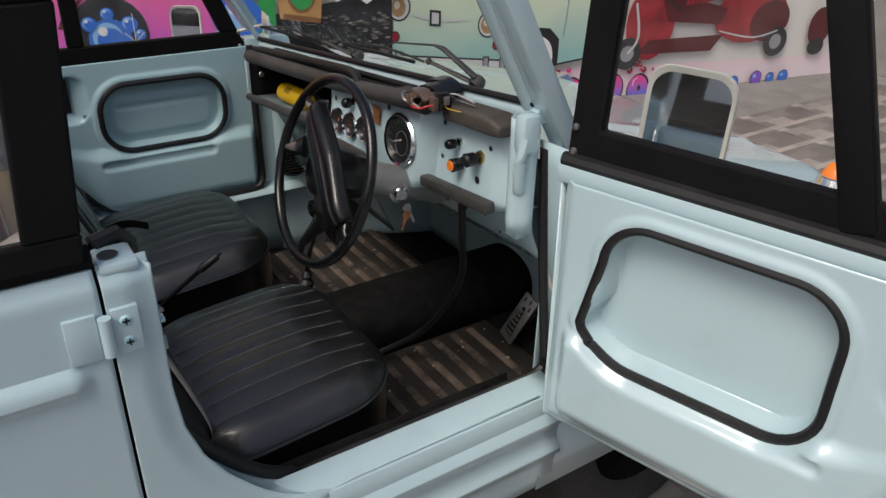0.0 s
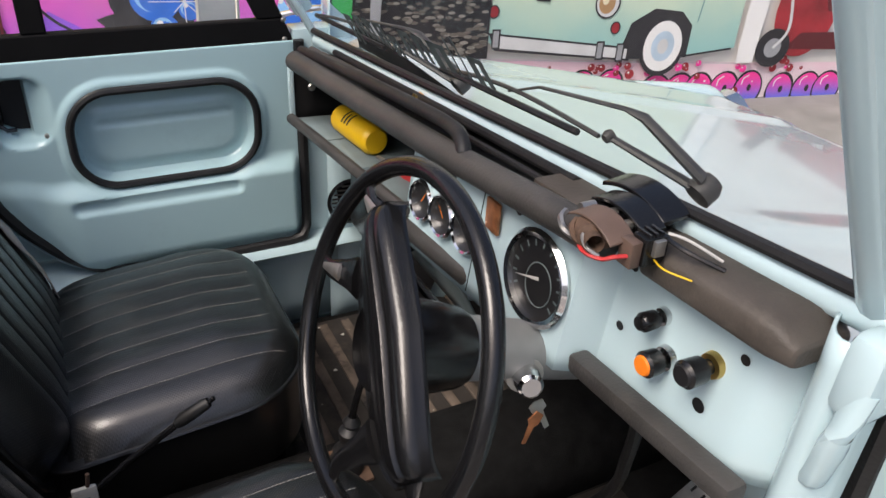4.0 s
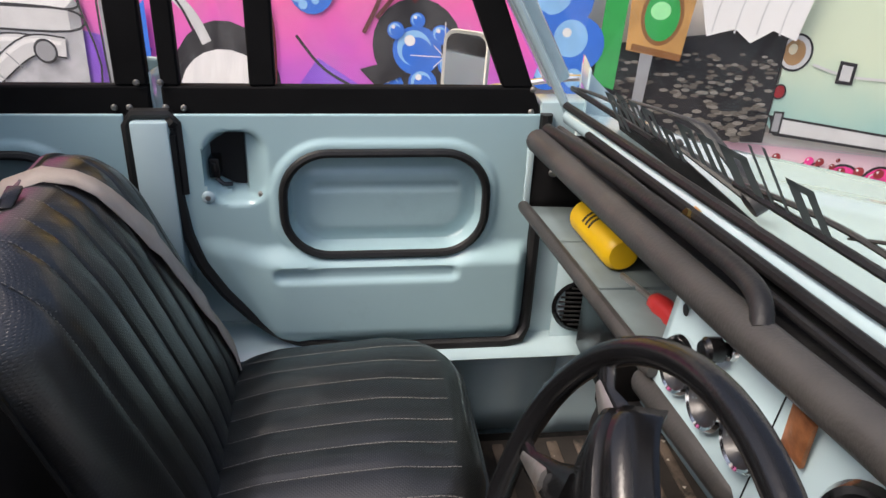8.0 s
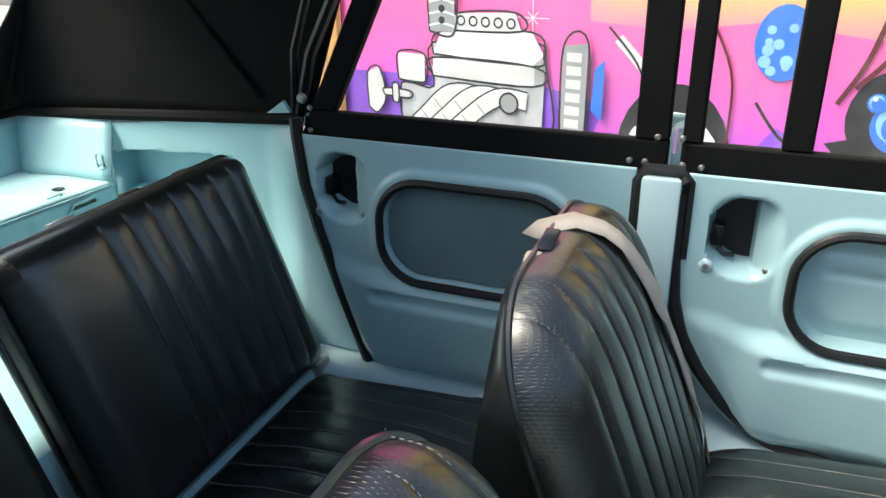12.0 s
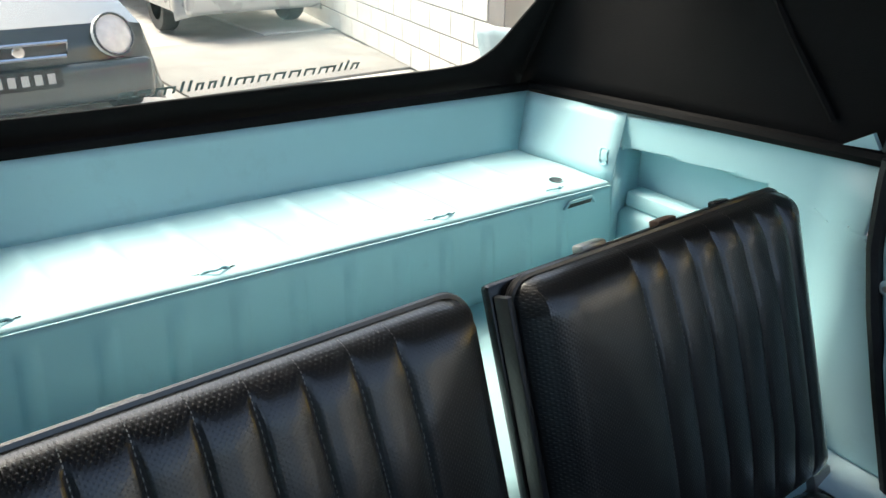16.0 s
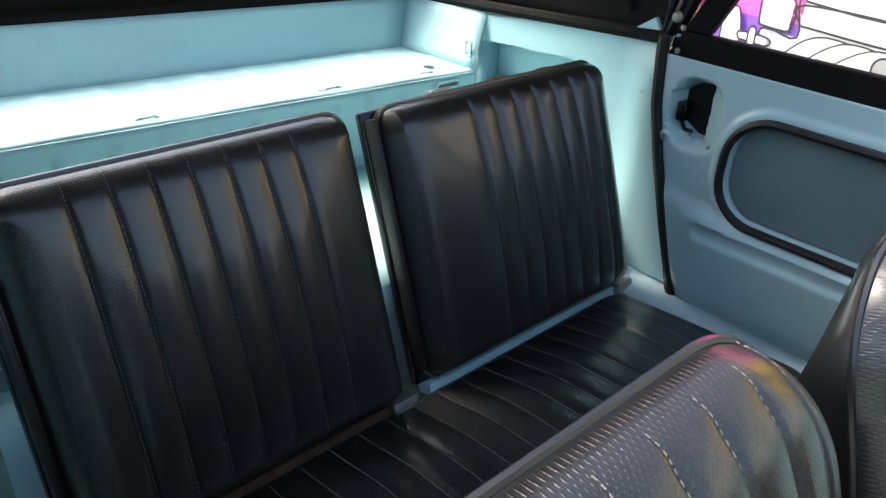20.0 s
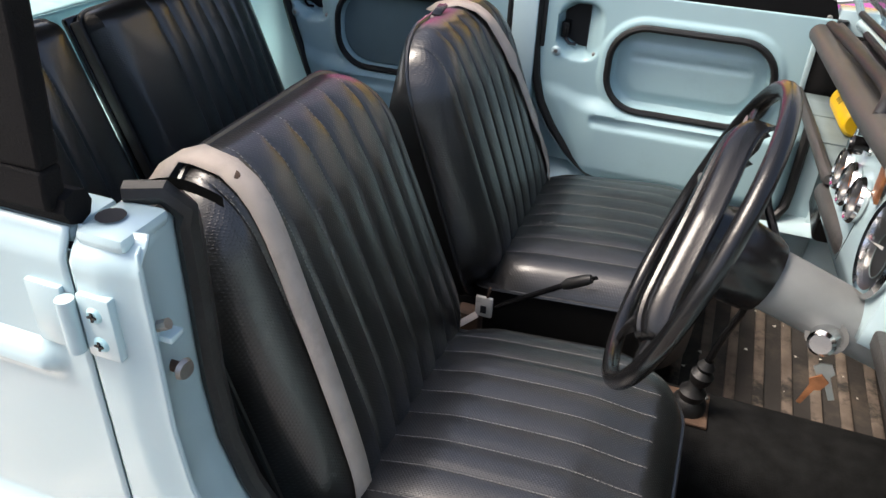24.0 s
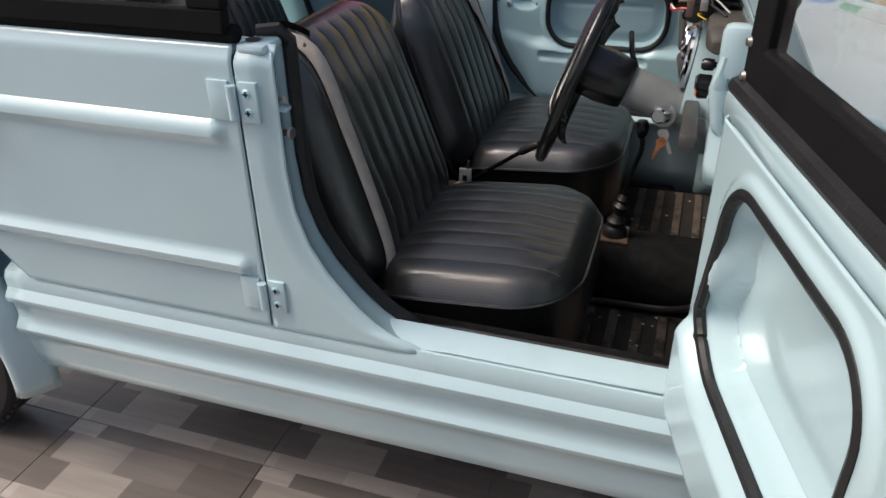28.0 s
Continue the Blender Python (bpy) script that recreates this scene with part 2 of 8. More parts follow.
def box(x0, x1, y0, y1, z0, z1, bm=None, bevel=0.0, seg=2, m=None):
    bm = bm or bmesh.new()
    made = bmesh.ops.create_cube(bm, size=1.0)["verts"]
    for v in made:
        v.co = Vector(((x0 + x1) / 2 + v.co.x * (x1 - x0), (y0 + y1) / 2 + v.co.y * (y1 - y0), (z0 + z1) / 2 + v.co.z * (z1 - z0)))
    if bevel:
        edges = list({e for v in made for e in v.link_edges})
        made = list({v for f in bmesh.ops.bevel(bm, geom=edges, offset=bevel, segments=seg, affect='EDGES', profile=0.5)["faces"] for v in f.verts} | {v for v in made if v.is_valid})
    if m is not None:
        for v in made:
            v.co = m @ v.co
    return bm


def axes_to(direction):
    return Vector(direction).to_track_quat('Z', 'Y').to_matrix().to_4x4()


def cyl(a, b, r, r2=None, n=16, bm=None, cap=True):
    """A tapered rod from a to b."""
    bm = bm or bmesh.new()
    a, b = Vector(a), Vector(b)
    m = Matrix.Translation((a + b) / 2) @ axes_to(b - a)
    bmesh.ops.create_cone(bm, cap_ends=cap, cap_tris=False, segments=n, radius1=r, radius2=r if r2 is None else r2, depth=(b - a).length, matrix=m)
    return bm


def lathe(profile, centre, direction, n=24, bm=None):
    """profile: (radius, height) pairs turned round the direction."""
    bm = bm or bmesh.new()
    m = Matrix.Translation(centre) @ axes_to(direction)
    rows = []
    for r, hgt in profile:
        if r < 1e-5:
            rows.append([bm.verts.new(m @ Vector((0, 0, hgt)))])
        else:
            rows.append([bm.verts.new(m @ Vector((r * math.cos(2 * math.pi * i / n), r * math.sin(2 * math.pi * i / n), hgt))) for i in range(n)])
    for a, b in zip(rows, rows[1:]):
        for i in range(n):
            k = (i + 1) % n
            if len(a) == 1 and len(b) == 1:
                continue
            if len(a) == 1:
                bm.faces.new((a[0], b[k], b[i]))
            elif len(b) == 1:
                bm.faces.new((a[i], a[k], b[0]))
            else:
                bm.faces.new((a[i], a[k], b[k], b[i]))
    return bm


def spline(points, n=6, closed=False):
    """A smooth line through the points."""
    pts = [Vector(p) for p in points]
    out, count = [], len(pts)
    for i in range(count if closed else count - 1):
        p = [pts[(i + k) % count] if closed else pts[min(max(i + k, 0), count - 1)] for k in (-1, 0, 1, 2)]
        for j in range(n):
            t = j / n
            out.append(0.5 * (2 * p[1] + (p[2] - p[0]) * t + (2 * p[0] - 5 * p[1] + 4 * p[2] - p[3]) * t * t + (3 * p[1] - p[0] - 3 * p[2] + p[3]) * t ** 3))
    return out if closed else out + [pts[-1]]


def tube(points, r, n=8, closed=False, bm=None, flat=1.0, up=(0, 0, 1)):
    """A tube along a line; r may be a list; flat squeezes it along up."""
    bm = bm or bmesh.new()
    pts = [Vector(p) for p in points]
    count, rings = len(pts), []
    for i, p in enumerate(pts):
        d = (pts[(i + 1) % count] - pts[i - 1]) if closed else pts[min(i + 1, count - 1)] - pts[max(i - 1, 0)]
        d.normalize()
        side = d.cross(Vector(up))
        if side.length < 1e-3:
            side = d.cross(Vector((1, 0, 0)))
        side.normalize()
        top = side.cross(d)
        rad = r[i] if isinstance(r, (list, tuple)) else r
        rings.append([bm.verts.new(p + rad * (math.cos(2 * math.pi * k / n) * side + flat * math.sin(2 * math.pi * k / n) * top)) for k in range(n)])
    for i in range(count if closed else count - 1):
        a, b = rings[i], rings[(i + 1) % count]
        for k in range(n):
            bm.faces.new((a[k], a[(k + 1) % n], b[(k + 1) % n], b[k]))
    if not closed:
        bm.faces.new(rings[0][::-1])
        bm.faces.new(rings[-1])
    return bm


def ribbon(points, width, across, bm=None):
    """A flat strap along a line."""
    bm = bm or bmesh.new()
    rows = []
    for i, p in enumerate(points):
        a = Vector(across[i] if isinstance(across, list) else across).normalized() * width / 2
        rows.append((bm.verts.new(Vector(p) - a), bm.verts.new(Vector(p) + a)))
    for a, b in zip(rows, rows[1:]):
        bm.faces.new((a[0], a[1], b[1], b[0]))
    return bm


def plate(outline, depth, m=None, bm=None):
    """A flat plate from an outline in its own x, y, thick along z."""
    bm = bm or bmesh.new()
    m = m or Matrix.Identity(4)
    vs = [bm.verts.new(m @ Vector((x, y, 0))) for x, y in outline]
    f = bm.faces.new(vs)
    if depth:
        made = bmesh.ops.extrude_face_region(bm, geom=[f])["geom"]
        off = m.to_3x3() @ Vector((0, 0, depth))
        for v in made:
            if isinstance(v, bmesh.types.BMVert):
                v.co += off
    return bm


# ---------------------------------------------------------------- ground and walls
OUT, INN = 0.775, 0.665            # half widths of the body: outer skin, inner door skin
BELT, SILL = 1.176, 0.62           # heights of the door tops and of the sill



def floor_material():
    m = material("porcelain_planks", (0.30, 0.27, 0.25), 0.32, vary=0.1, scale=30, bump=0.05, bump_scale=90)
    nt = m.node_tree
    b = nt.nodes["Principled BSDF"]
    tc = nt.nodes.new("ShaderNodeTexCoord")
    mp = nt.nodes.new("ShaderNodeMapping")
    nt.links.new(tc.outputs["Object"], mp.inputs["Vector"])
    br = nt.nodes.new("ShaderNodeTexBrick")
    br.offset = 0.35
    br.inputs["Color1"].default_value, br.inputs["Color2"].default_value, br.inputs["Mortar"].default_value = (0.14, 0.12, 0.11, 1), (0.56, 0.50, 0.45, 1), (0.33, 0.30, 0.28, 1)
    br.inputs["Scale"].default_value, br.inputs["Mortar Size"].default_value = 1.0, 0.0
    br.inputs["Brick Width"].default_value, br.inputs["Row Height"].default_value = 0.2, 0.1
    mp.inputs["Rotation"].default_value = (0, 0, radians(0))
    nt.links.new(mp.outputs[0], br.inputs["Vector"])
    n = nt.nodes.new("ShaderNodeTexNoise")
    n.inputs["Scale"].default_value = 40
    mp2 = nt.nodes.new("ShaderNodeMapping")
    mp2.inputs["Scale"].default_value = (0.08, 1, 1)
    nt.links.new(tc.outputs["Object"], mp2.inputs["Vector"])
    nt.links.new(mp2.outputs[0], n.inputs["Vector"])
    mix = nt.nodes.new("ShaderNodeMix")
    mix.data_type, mix.blend_type = 'RGBA', 'MULTIPLY'
    mix.inputs[0].default_value = 0.45
    nt.links.new(br.outputs["Color"], mix.inputs[6])
    nt.links.new(n.outputs["Fac"], mix.inputs[7])
    nt.links.new(mix.outputs[2], b.inputs["Base Color"])
    return m


CONCRETE = material("concrete", (0.42, 0.40, 0.37), 0.85, vary=0.15, scale=3, bump=0.4, bump_scale=40, grime=(0.27, 0.25, 0.22), grime_scale=2)
PLASTER = material("white_plaster", (0.74, 0.72, 0.69), 0.8, vary=0.06, scale=3, bump=0.25, bump_scale=50, grime=(0.55, 0.52, 0.47), grime_scale=2.2)
GREY_WALL = material("grey_render", (0.22, 0.21, 0.20), 0.85, vary=0.2, scale=4, bump=0.5, bump_scale=30)
FLOOR_TILE = floor_material()

tagged(part("ground", box(-60, 60, -60, 60, -0.3, -0.02), CONCRETE, soft=False), "wide grey concrete ground round the yard", "ground", kind="structure")
floor = tagged(part("floor", box(-2.6, 9, -6, 3.7, -0.02, -0.004), GREY_WALL, soft=False), "bed of the tiled yard floor in grey mortar", "floor", kind="structure")
wall_turn = Matrix.Translation((6.4, 1.84, 0)) @ Matrix.Rotation(math.atan2(-0.2, 1), 4, 'Z')
wall_left = tagged(part("wall_left", box(-26, 0.1, 0.0, 0.15, 0, 3.2, m=wall_turn), PLASTER, soft=False), "white plastered yard wall with a bright spray-painted mural", "wall", kind="structure")
tagged(part("wall_front", box(9, 9.2, -8, 6, 0, 3.2), GREY_WALL, soft=False), "grey rendered wall closing the yard in front", "wall", kind="structure")
tagged(part("wall_return", box(6.5, 6.75, 1.3, 3.2, 0, 3.2), GREY_WALL, soft=False), "dark grey rendered end of the mural wall", "wall", kind="structure")
tagged(part("wall_rear", box(-16, -15.8, -8, 8, 0, 3.0), PLASTER, soft=False), "pale plastered wall far behind the parked cars", "wall", kind="structure")


def floor_tiles():
    """Porcelain tiles of 0.6 by 0.3 m; the near ones apart, the rest joined."""
    me = finish("tile", box(-0.2985, 0.2985, -0.1485, 0.1485, -0.004, 0.0), FLOOR_TILE, soft=False)
    k = 0
    for j in range(-12, 8):
        for i in range(-5, 12):
            x, y = -0.668 + 0.6 * i, -0.78 + 0.3 * j
            near = -1.7 < x < 1.6 and -2.2 < y < 0.2
            far = x > 1.6 and y > -2.2
            if (near or far) and k < 290 and y < 1.84 + 0.2 * (6.4 - x) - 0.1 and x < 6.4:
                ob = new("tile", me)
                ob.location = (x, y, random.uniform(-0.0008, 0.0))
                ob.parent = floor
                k += 1


# ---------------------------------------------------------------- doors
PITCH = 0.74
# slate colour that stands for the shade inside the rear door pocket
POCKET_SHADE = material("pocket_shade_slate", (0.15, 0.22, 0.24), 0.3, vary=0.1, scale=6, bump=0.04, bump_scale=40)
OPEN_CURVE = [(0.605, 0.12), (0.62, 0.10), (0.64, 0.06), (0.68, 0.015), (0.74, -0.035), (0.80, -0.07), (0.87, -0.092), (0.95, -0.1), (1.2, -0.1)]
REAR_CURVE = [(0.60, -0.69), (0.66, -0.71), (0.76, -0.745), (0.9, -0.79), (1.0, -0.815), (1.1, -0.825), (1.2, -0.825)]
FRONT_X, BP_REAR = 0.575, -0.165


def latch_hole(x, z):
    """Signed distance to the six-sided latch opening; negative inside."""
    return max(-x - 0.047, x - 0.026, -0.52 * (x + 0.043) + 0.854 * (z - 1.035), -0.46 * (x + 0.05) - 0.888 * (z - 0.97), z - 1.058, 0.944 - z)


def pocket_bulge(dx, dz):
    """The large door pocket swells forward near its foot."""
    return 0.034 * math.exp(-((dz + 0.085) / 0.05) ** 2) * smooth(0.0, 0.15, dx)


def door_relief(x, z, pocket=(0.281, 0.925, 0.19, 0.104), latch=(0.0, 0.0), deep=0.028):
    """How far the pressed inner skin stands towards the cabin; x as on the front door."""
    edge = min(smooth(-0.09, -0.04, x - max(0, 0.85 - z) * 0.55), smooth(0.57, 0.54, x))
    low = smooth(0.845, 0.80, z - 0.02 * smooth(0.05, -0.03, x)) * (0.35 + 0.65 * smooth(0.0, 0.09, x)) * smooth(0.60, 0.66, z)
    if pocket[3] > 0.12:
        x -= pocket_bulge(x - pocket[0], z - pocket[1])
    sd = rrect(x, z, *pocket, 0.085)
    flat = smooth(0.004, 0.03, sd)
    v = 0.028 * low * edge * flat
    v -= deep * smooth(0.0, -0.014, sd)
    v += 0.006 * smooth(0.028, 0.014, sd) * smooth(-0.002, 0.006, sd)
    if sd < -0.01 and pocket[3] < 0.12:
        v += 0.007 * smooth(pocket[1] + 0.062, pocket[1] + 0.05, z) * smooth(-0.02, -0.05, sd) - 0.004 * smooth(0.012, 0.004, abs(z - pocket[1] - 0.025)) * smooth(-0.04, -0.06, sd)
    v -= 0.009 * smooth(0.003, -0.012, rrect(x, z, 0.245, 0.785, 0.18, 0.017, 0.016)) * flat
    xl, zl = x - latch[0], z - latch[1]
    dish = rrect(xl, zl, 0.012, 0.998, 0.054, 0.068, 0.042)
    v -= smooth(0.006, -0.010, dish) * (0.006 + 0.022 * smooth(0.066, 0.022, xl))
    v -= 0.040 * smooth(0.0015, -0.0045, latch_hole(xl, zl))
    return v


def door_panel(s, dx, rear, turn=None):
    """Inner skin of a door with its pressings. s: side, dx: shift along the car."""
    z0, z1 = 0.60, 1.10

    def f(u, v):
        z = z0 + (z1 - z0) * v
        if rear:
            a, b = curve_at(REAR_CURVE, z) + 0.012, BP_REAR - 0.005
        else:
            a, b = curve_at(OPEN_CURVE, z) + 0.012, FRONT_X - 0.01
        x = a + (b - a) * u
        return Vector((x, s * (INN - door_relief(x - dx, z)), z))
    return grid(f, 150, 110)


def ring_path(cx, cz, hx, hz, r, y, n=6):
    pts = []
    for ax, az, a0 in ((cx + hx - r, cz + hz - r, 0), (cx - hx + r, cz + hz - r, 90), (cx - hx + r, cz - hz + r, 180), (cx + hx - r, cz - hz + r, 270)):
        for i in range(n + 1):
            a = radians(a0 + 90 * i / n)
            pts.append((ax + r * math.cos(a), y, az + r * math.sin(a)))
    return pts


def door_trim(door, s, dx):
    """Rubber ring of the pocket, latch, screws and the small button of a door."""
    y = s * (INN - 0.009)
    part("pocket_seal", tube(ring_path(0.281 + dx, 0.925, 0.19, 0.104, 0.085, y, 8), 0.0085, 8, True, up=(0, 1, 0)), RUBBER, door, "black rubber ring round the door pocket")
    # near-black plate gives the latch well its shade; the well itself is painted blue
    part("latch_well", plate([(x + dx, z) for x, z in ((-0.044, 0.975), (-0.044, 1.03), (-0.022, 1.048), (0.023, 1.055), (0.023, 0.948), (0.0, 0.95))], 0.003, Matrix.Translation((0, s * (INN + 0.050), 0)) @ Matrix(((1, 0, 0, 0), (0, 0, 1, 0), (0, 1, 0, 0), (0, 0, 0, 1)))), DIAL, door, "dark plate standing for the shade in the latch well")
    bm = box(-0.041 + dx, -0.021 + dx, s * (INN + 0.018), s * (INN + 0.06), 0.972, 1.010, bevel=0.003)
    box(-0.037 + dx, -0.026 + dx, s * (INN + 0.012), s * (INN + 0.03), 0.978, 1.004, bm=bm, bevel=0.002)
    part("latch", bm, PLASTIC, door, "black door latch in its recess")
    part("latch_lever", tube([(-0.03 + dx, s * (INN + 0.03), 0.968), (-0.018 + dx, s * (INN + 0.025), 0.958), (-0.002 + dx, s * (INN + 0.03), 0.956)], 0.004, 6), PLASTIC, door)
    part("screw", lathe([(0, 0.004), (0.005, 0.004), (0.011, 0.002), (0.0125, 0)], (-0.043 + dx, s * (INN - 0.002), 0.943), (0, -s, 0), 14), PAINT, door)
    part("screw_socket", lathe([(0, 0.0045), (0.005, 0.0045)], (-0.043 + dx, s * (INN - 0.002), 0.943), (0, -s, 0), 10), STEEL, door)
    part("bolt_head", lathe([(0, 0.006), (0.004, 0.005), (0.006, 0)], (0.05 + dx, s * (INN + 0.008), 0.944), (0, -s, 0), 10), STEEL, door)


def curtain(door, s, x0, x1, panes, slope_front=0.0, slope_rear=0.0, zt=1.52, y0=None, lift=0.0):
    """Side curtain: a black frame round clear vinyl panes, standing on a door."""
    y = y0 or 0.69
    zb, pane_b = 1.082 + lift, 1.145 + lift * 0.8

    def xs(x, z):
        a, b = x0 + slope_rear * (z - zb), x1 - slope_front * (z - zb)
        return a, b
    bm = bmesh.new()

    def quad(xa0, xb0, za, xa1, xb1, zc):
        vs = [(xa0, za), (xb0, za), (xb1, zc), (xa1, zc)]
        lo = [bm.verts.new((x, s * (y - 0.012), z)) for x, z in vs]
        hi = [bm.verts.new((x, s * (y + 0.012), z)) for x, z in vs]
        bm.faces.new(lo)
        bm.faces.new(hi[::-1])
        for i in range(4):
            k = (i + 1) % 4
            bm.faces.new((lo[i], lo[k], hi[k], hi[i]))
    a0, b0 = xs(0, zb)
    a1, b1 = xs(0, pane_b)
    a2, b2 = xs(0, zt)
    quad(a0, b0, zb, a1, b1, pane_b)
    cuts = [a1] + [c for p in panes for c in p] + [b1]
    tops = [a2] + [c for p in panes for c in p] + [b2]
    tops[1] += (a2 - a1)
    tops[-2] += (b2 - b1)
    for i in range(0, len(cuts), 2):
        quad(cuts[i], cuts[i + 1], pane_b, tops[i], tops[i + 1], zt)
    quad(a2, b2, zt, xs(0, zt + 0.05)[0], xs(0, zt + 0.05)[1], zt + 0.05)
    fr = part("curtain_frame", bm, CANVAS, door, "black canvas-covered side curtain frame", bevel=0.004)
    for i, (pa, pb) in enumerate(panes):
        j = 2 * i + 1
        bm = bmesh.new()
        bm.faces.new([bm.verts.new((x, s * y, z)) for x, z in ((cuts[j], pane_b), (cuts[j + 1], pane_b), (tops[j + 1], zt), (tops[j], zt))])
        p = part("curtain_pane", bm, CLEAR_VINYL, door, "clear flexible vinyl pane")
        p.visible_shadow = False
    part("curtain_hem", tube([(a0 - 0.005, s * (y - 0.012), zb + 0.004), (b0 + 0.005, s * (y - 0.012), zb + 0.004)], 0.008, 8), RUBBER, door)
    return fr


def rivets(door, s, spots, y=0.676):
    for x, z in spots:
        part("rivet", lathe([(0, 0.005), (0.004, 0.004), (0.006, 0.0)], (x, s * y, z), (0, -s, 0), 10), STEEL, door, "domed steel rivet")


def build_doors():
    # far front and rear doors, closed
    d = thing("car_door", "light blue pressed-steel front door, closed, with black side curtain", "car door", (0.25, 0.69, 0.6), "doors of the car")
    part("inner_skin", door_panel(1, 0, False), PAINT_DOOR, d, thick=0.003)
    part("outer_skin", box(-0.1, 0.62, OUT - 0.012, OUT, 0.6, 1.10, bevel=0.004), PAINT, d)
    door_trim(d, 1, 0)
    curtain(d, 1, -0.105, 0.575, [(-0.073, 0.043), (0.088, 0.492)], slope_front=0.42)
    rivets(d, 1, [(-0.104, 1.152), (-0.07, 1.107), (-0.1, 1.108), (0.548, 1.142), (0.548, 1.1)])
    d = thing("car_door", "light blue pressed-steel rear door, closed, with black side curtain", "car door", (-0.5, 0.69, 0.6), "doors of the car")
    part("inner_skin", door_panel(1, -PITCH, True), PAINT_DOOR, d, thick=0.003)
    part("outer_skin", box(-0.85, -0.16, OUT - 0.012, OUT, 0.6, 1.10, bevel=0.004), PAINT, d)
    door_trim(d, 1, -PITCH)
    # added dark sheet: the pocket's shade put in as colour, not a separate panel
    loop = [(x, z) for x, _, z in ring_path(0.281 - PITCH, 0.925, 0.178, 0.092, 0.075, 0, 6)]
    part("pocket_panel", plate(loop, 0.004, Matrix.Translation((0, INN + 0.010, 0)) @ Matrix(((1, 0, 0, 0), (0, 0, 1, 0), (0, 1, 0, 0), (0, 0, 0, 1)))), POCKET_SHADE, d, "dark slate-blue sheet standing for the shade in the pocket")
    curtain(d, 1, -0.83, -0.125, [(-0.745, -0.18)], slope_rear=0.5)
    rivets(d, 1, [(-0.143, 1.151), (-0.185, 1.108), (-0.16, 1.108), (-0.797, 1.15), (-0.80, 1.106)])
    # near rear door, closed: outer skin with two long ribs
    d = thing("car_door", "light blue ribbed rear door, closed, with black side curtain above", "car door", (-0.5, -0.72, 0.6), "doors of the car")

    def skin(u, v):
        z = 0.605 + (BELT - 0.605) * v
        lo = [(0.605, -0.79), (0.68, -0.86), (0.80, -0.90), (0.9, -0.915), (1.2, -0.915)]
        a, b = curve_at(lo, z), -0.173
        x = a + (b - a) * u
        y = OUT
        for rz, end in ((1.020, 0.33), (0.742, 0.345)):
            y += 0.015 * smooth(0.006, -0.012, rrect(x, z, -0.54, rz, end, 0.018, 0.017))
        y -= 0.012 * smooth(BELT - 0.03, BELT, z)
        return Vector((x, -y, z))
    part("outer_skin", grid(skin, 90, 60), PAINT, d, thick=0.004)
    part("door_top", box(-0.915, -0.173, -OUT + 0.012, -0.70, BELT - 0.02, BELT - 0.002, bevel=0.006), PAINT, d)
    bm = door_panel(-1, -PITCH, True)
    bmesh.ops.translate(bm, verts=bm.verts[:], vec=(0, -0.042, 0))
    part("inner_skin", bm, PAINT_IN, d, thick=0.003)
    hem = BELT + 0.002
    part("hem_roll", tube([(-0.92, -0.75, hem + 0.012), (-0.17, -0.75, hem + 0.012)], 0.017, 8), CANVAS, d, "rolled black canvas hem on the door top")
    curtain(d, -1, -0.93, -0.18, [(-0.86, -0.245)], zt=1.52, y0=0.762, slope_front=-0.09, lift=0.11)
    part("door_handle", box(-0.86, -0.76, -OUT - 0.035, -OUT - 0.02, 1.0, 1.02, bevel=0.006), CHROME, d, "chrome outer handle")
    door_hinges()


def door_hinges():
    for i, z in enumerate((1.082, 0.682)):
        h = thing("door_hinge", "light blue painted steel hinge with two cross-head screws", "hinge", (-0.17, -0.78, z - 0.035), "hinges of the rear door")
        part("leaf", box(-0.165, -0.128, -OUT - 0.008, -OUT + 0.002, z - 0.036, z + 0.036, bevel=0.002), PAINT, h)
        part("leaf", box(-0.225, -0.183, -OUT - 0.008, -OUT + 0.002, z - 0.036, z + 0.036, bevel=0.002), PAINT, h)
        part("knuckle", cyl((-0.174, -OUT - 0.012, z - 0.03), (-0.174, -OUT - 0.012, z + 0.03), 0.009), PAINT, h)
        for k in (-0.018, 0.016):
            bm = lathe([(0, 0.002), (0.006, 0.003), (0.009, 0)], (-0.147, -OUT - 0.008, z + k), (0, -1, 0), 12)
            part("screw", bm, PAINT_IN, h)
            part("screw_slot", box(-0.152, -0.142, -OUT - 0.0125, -OUT - 0.009, z + k - 0.001, z + k + 0.001, bm=box(-0.148, -0.146, -OUT - 0.0125, -OUT - 0.009, z + k - 0.005, z + k + 0.005)), PLASTIC, h)


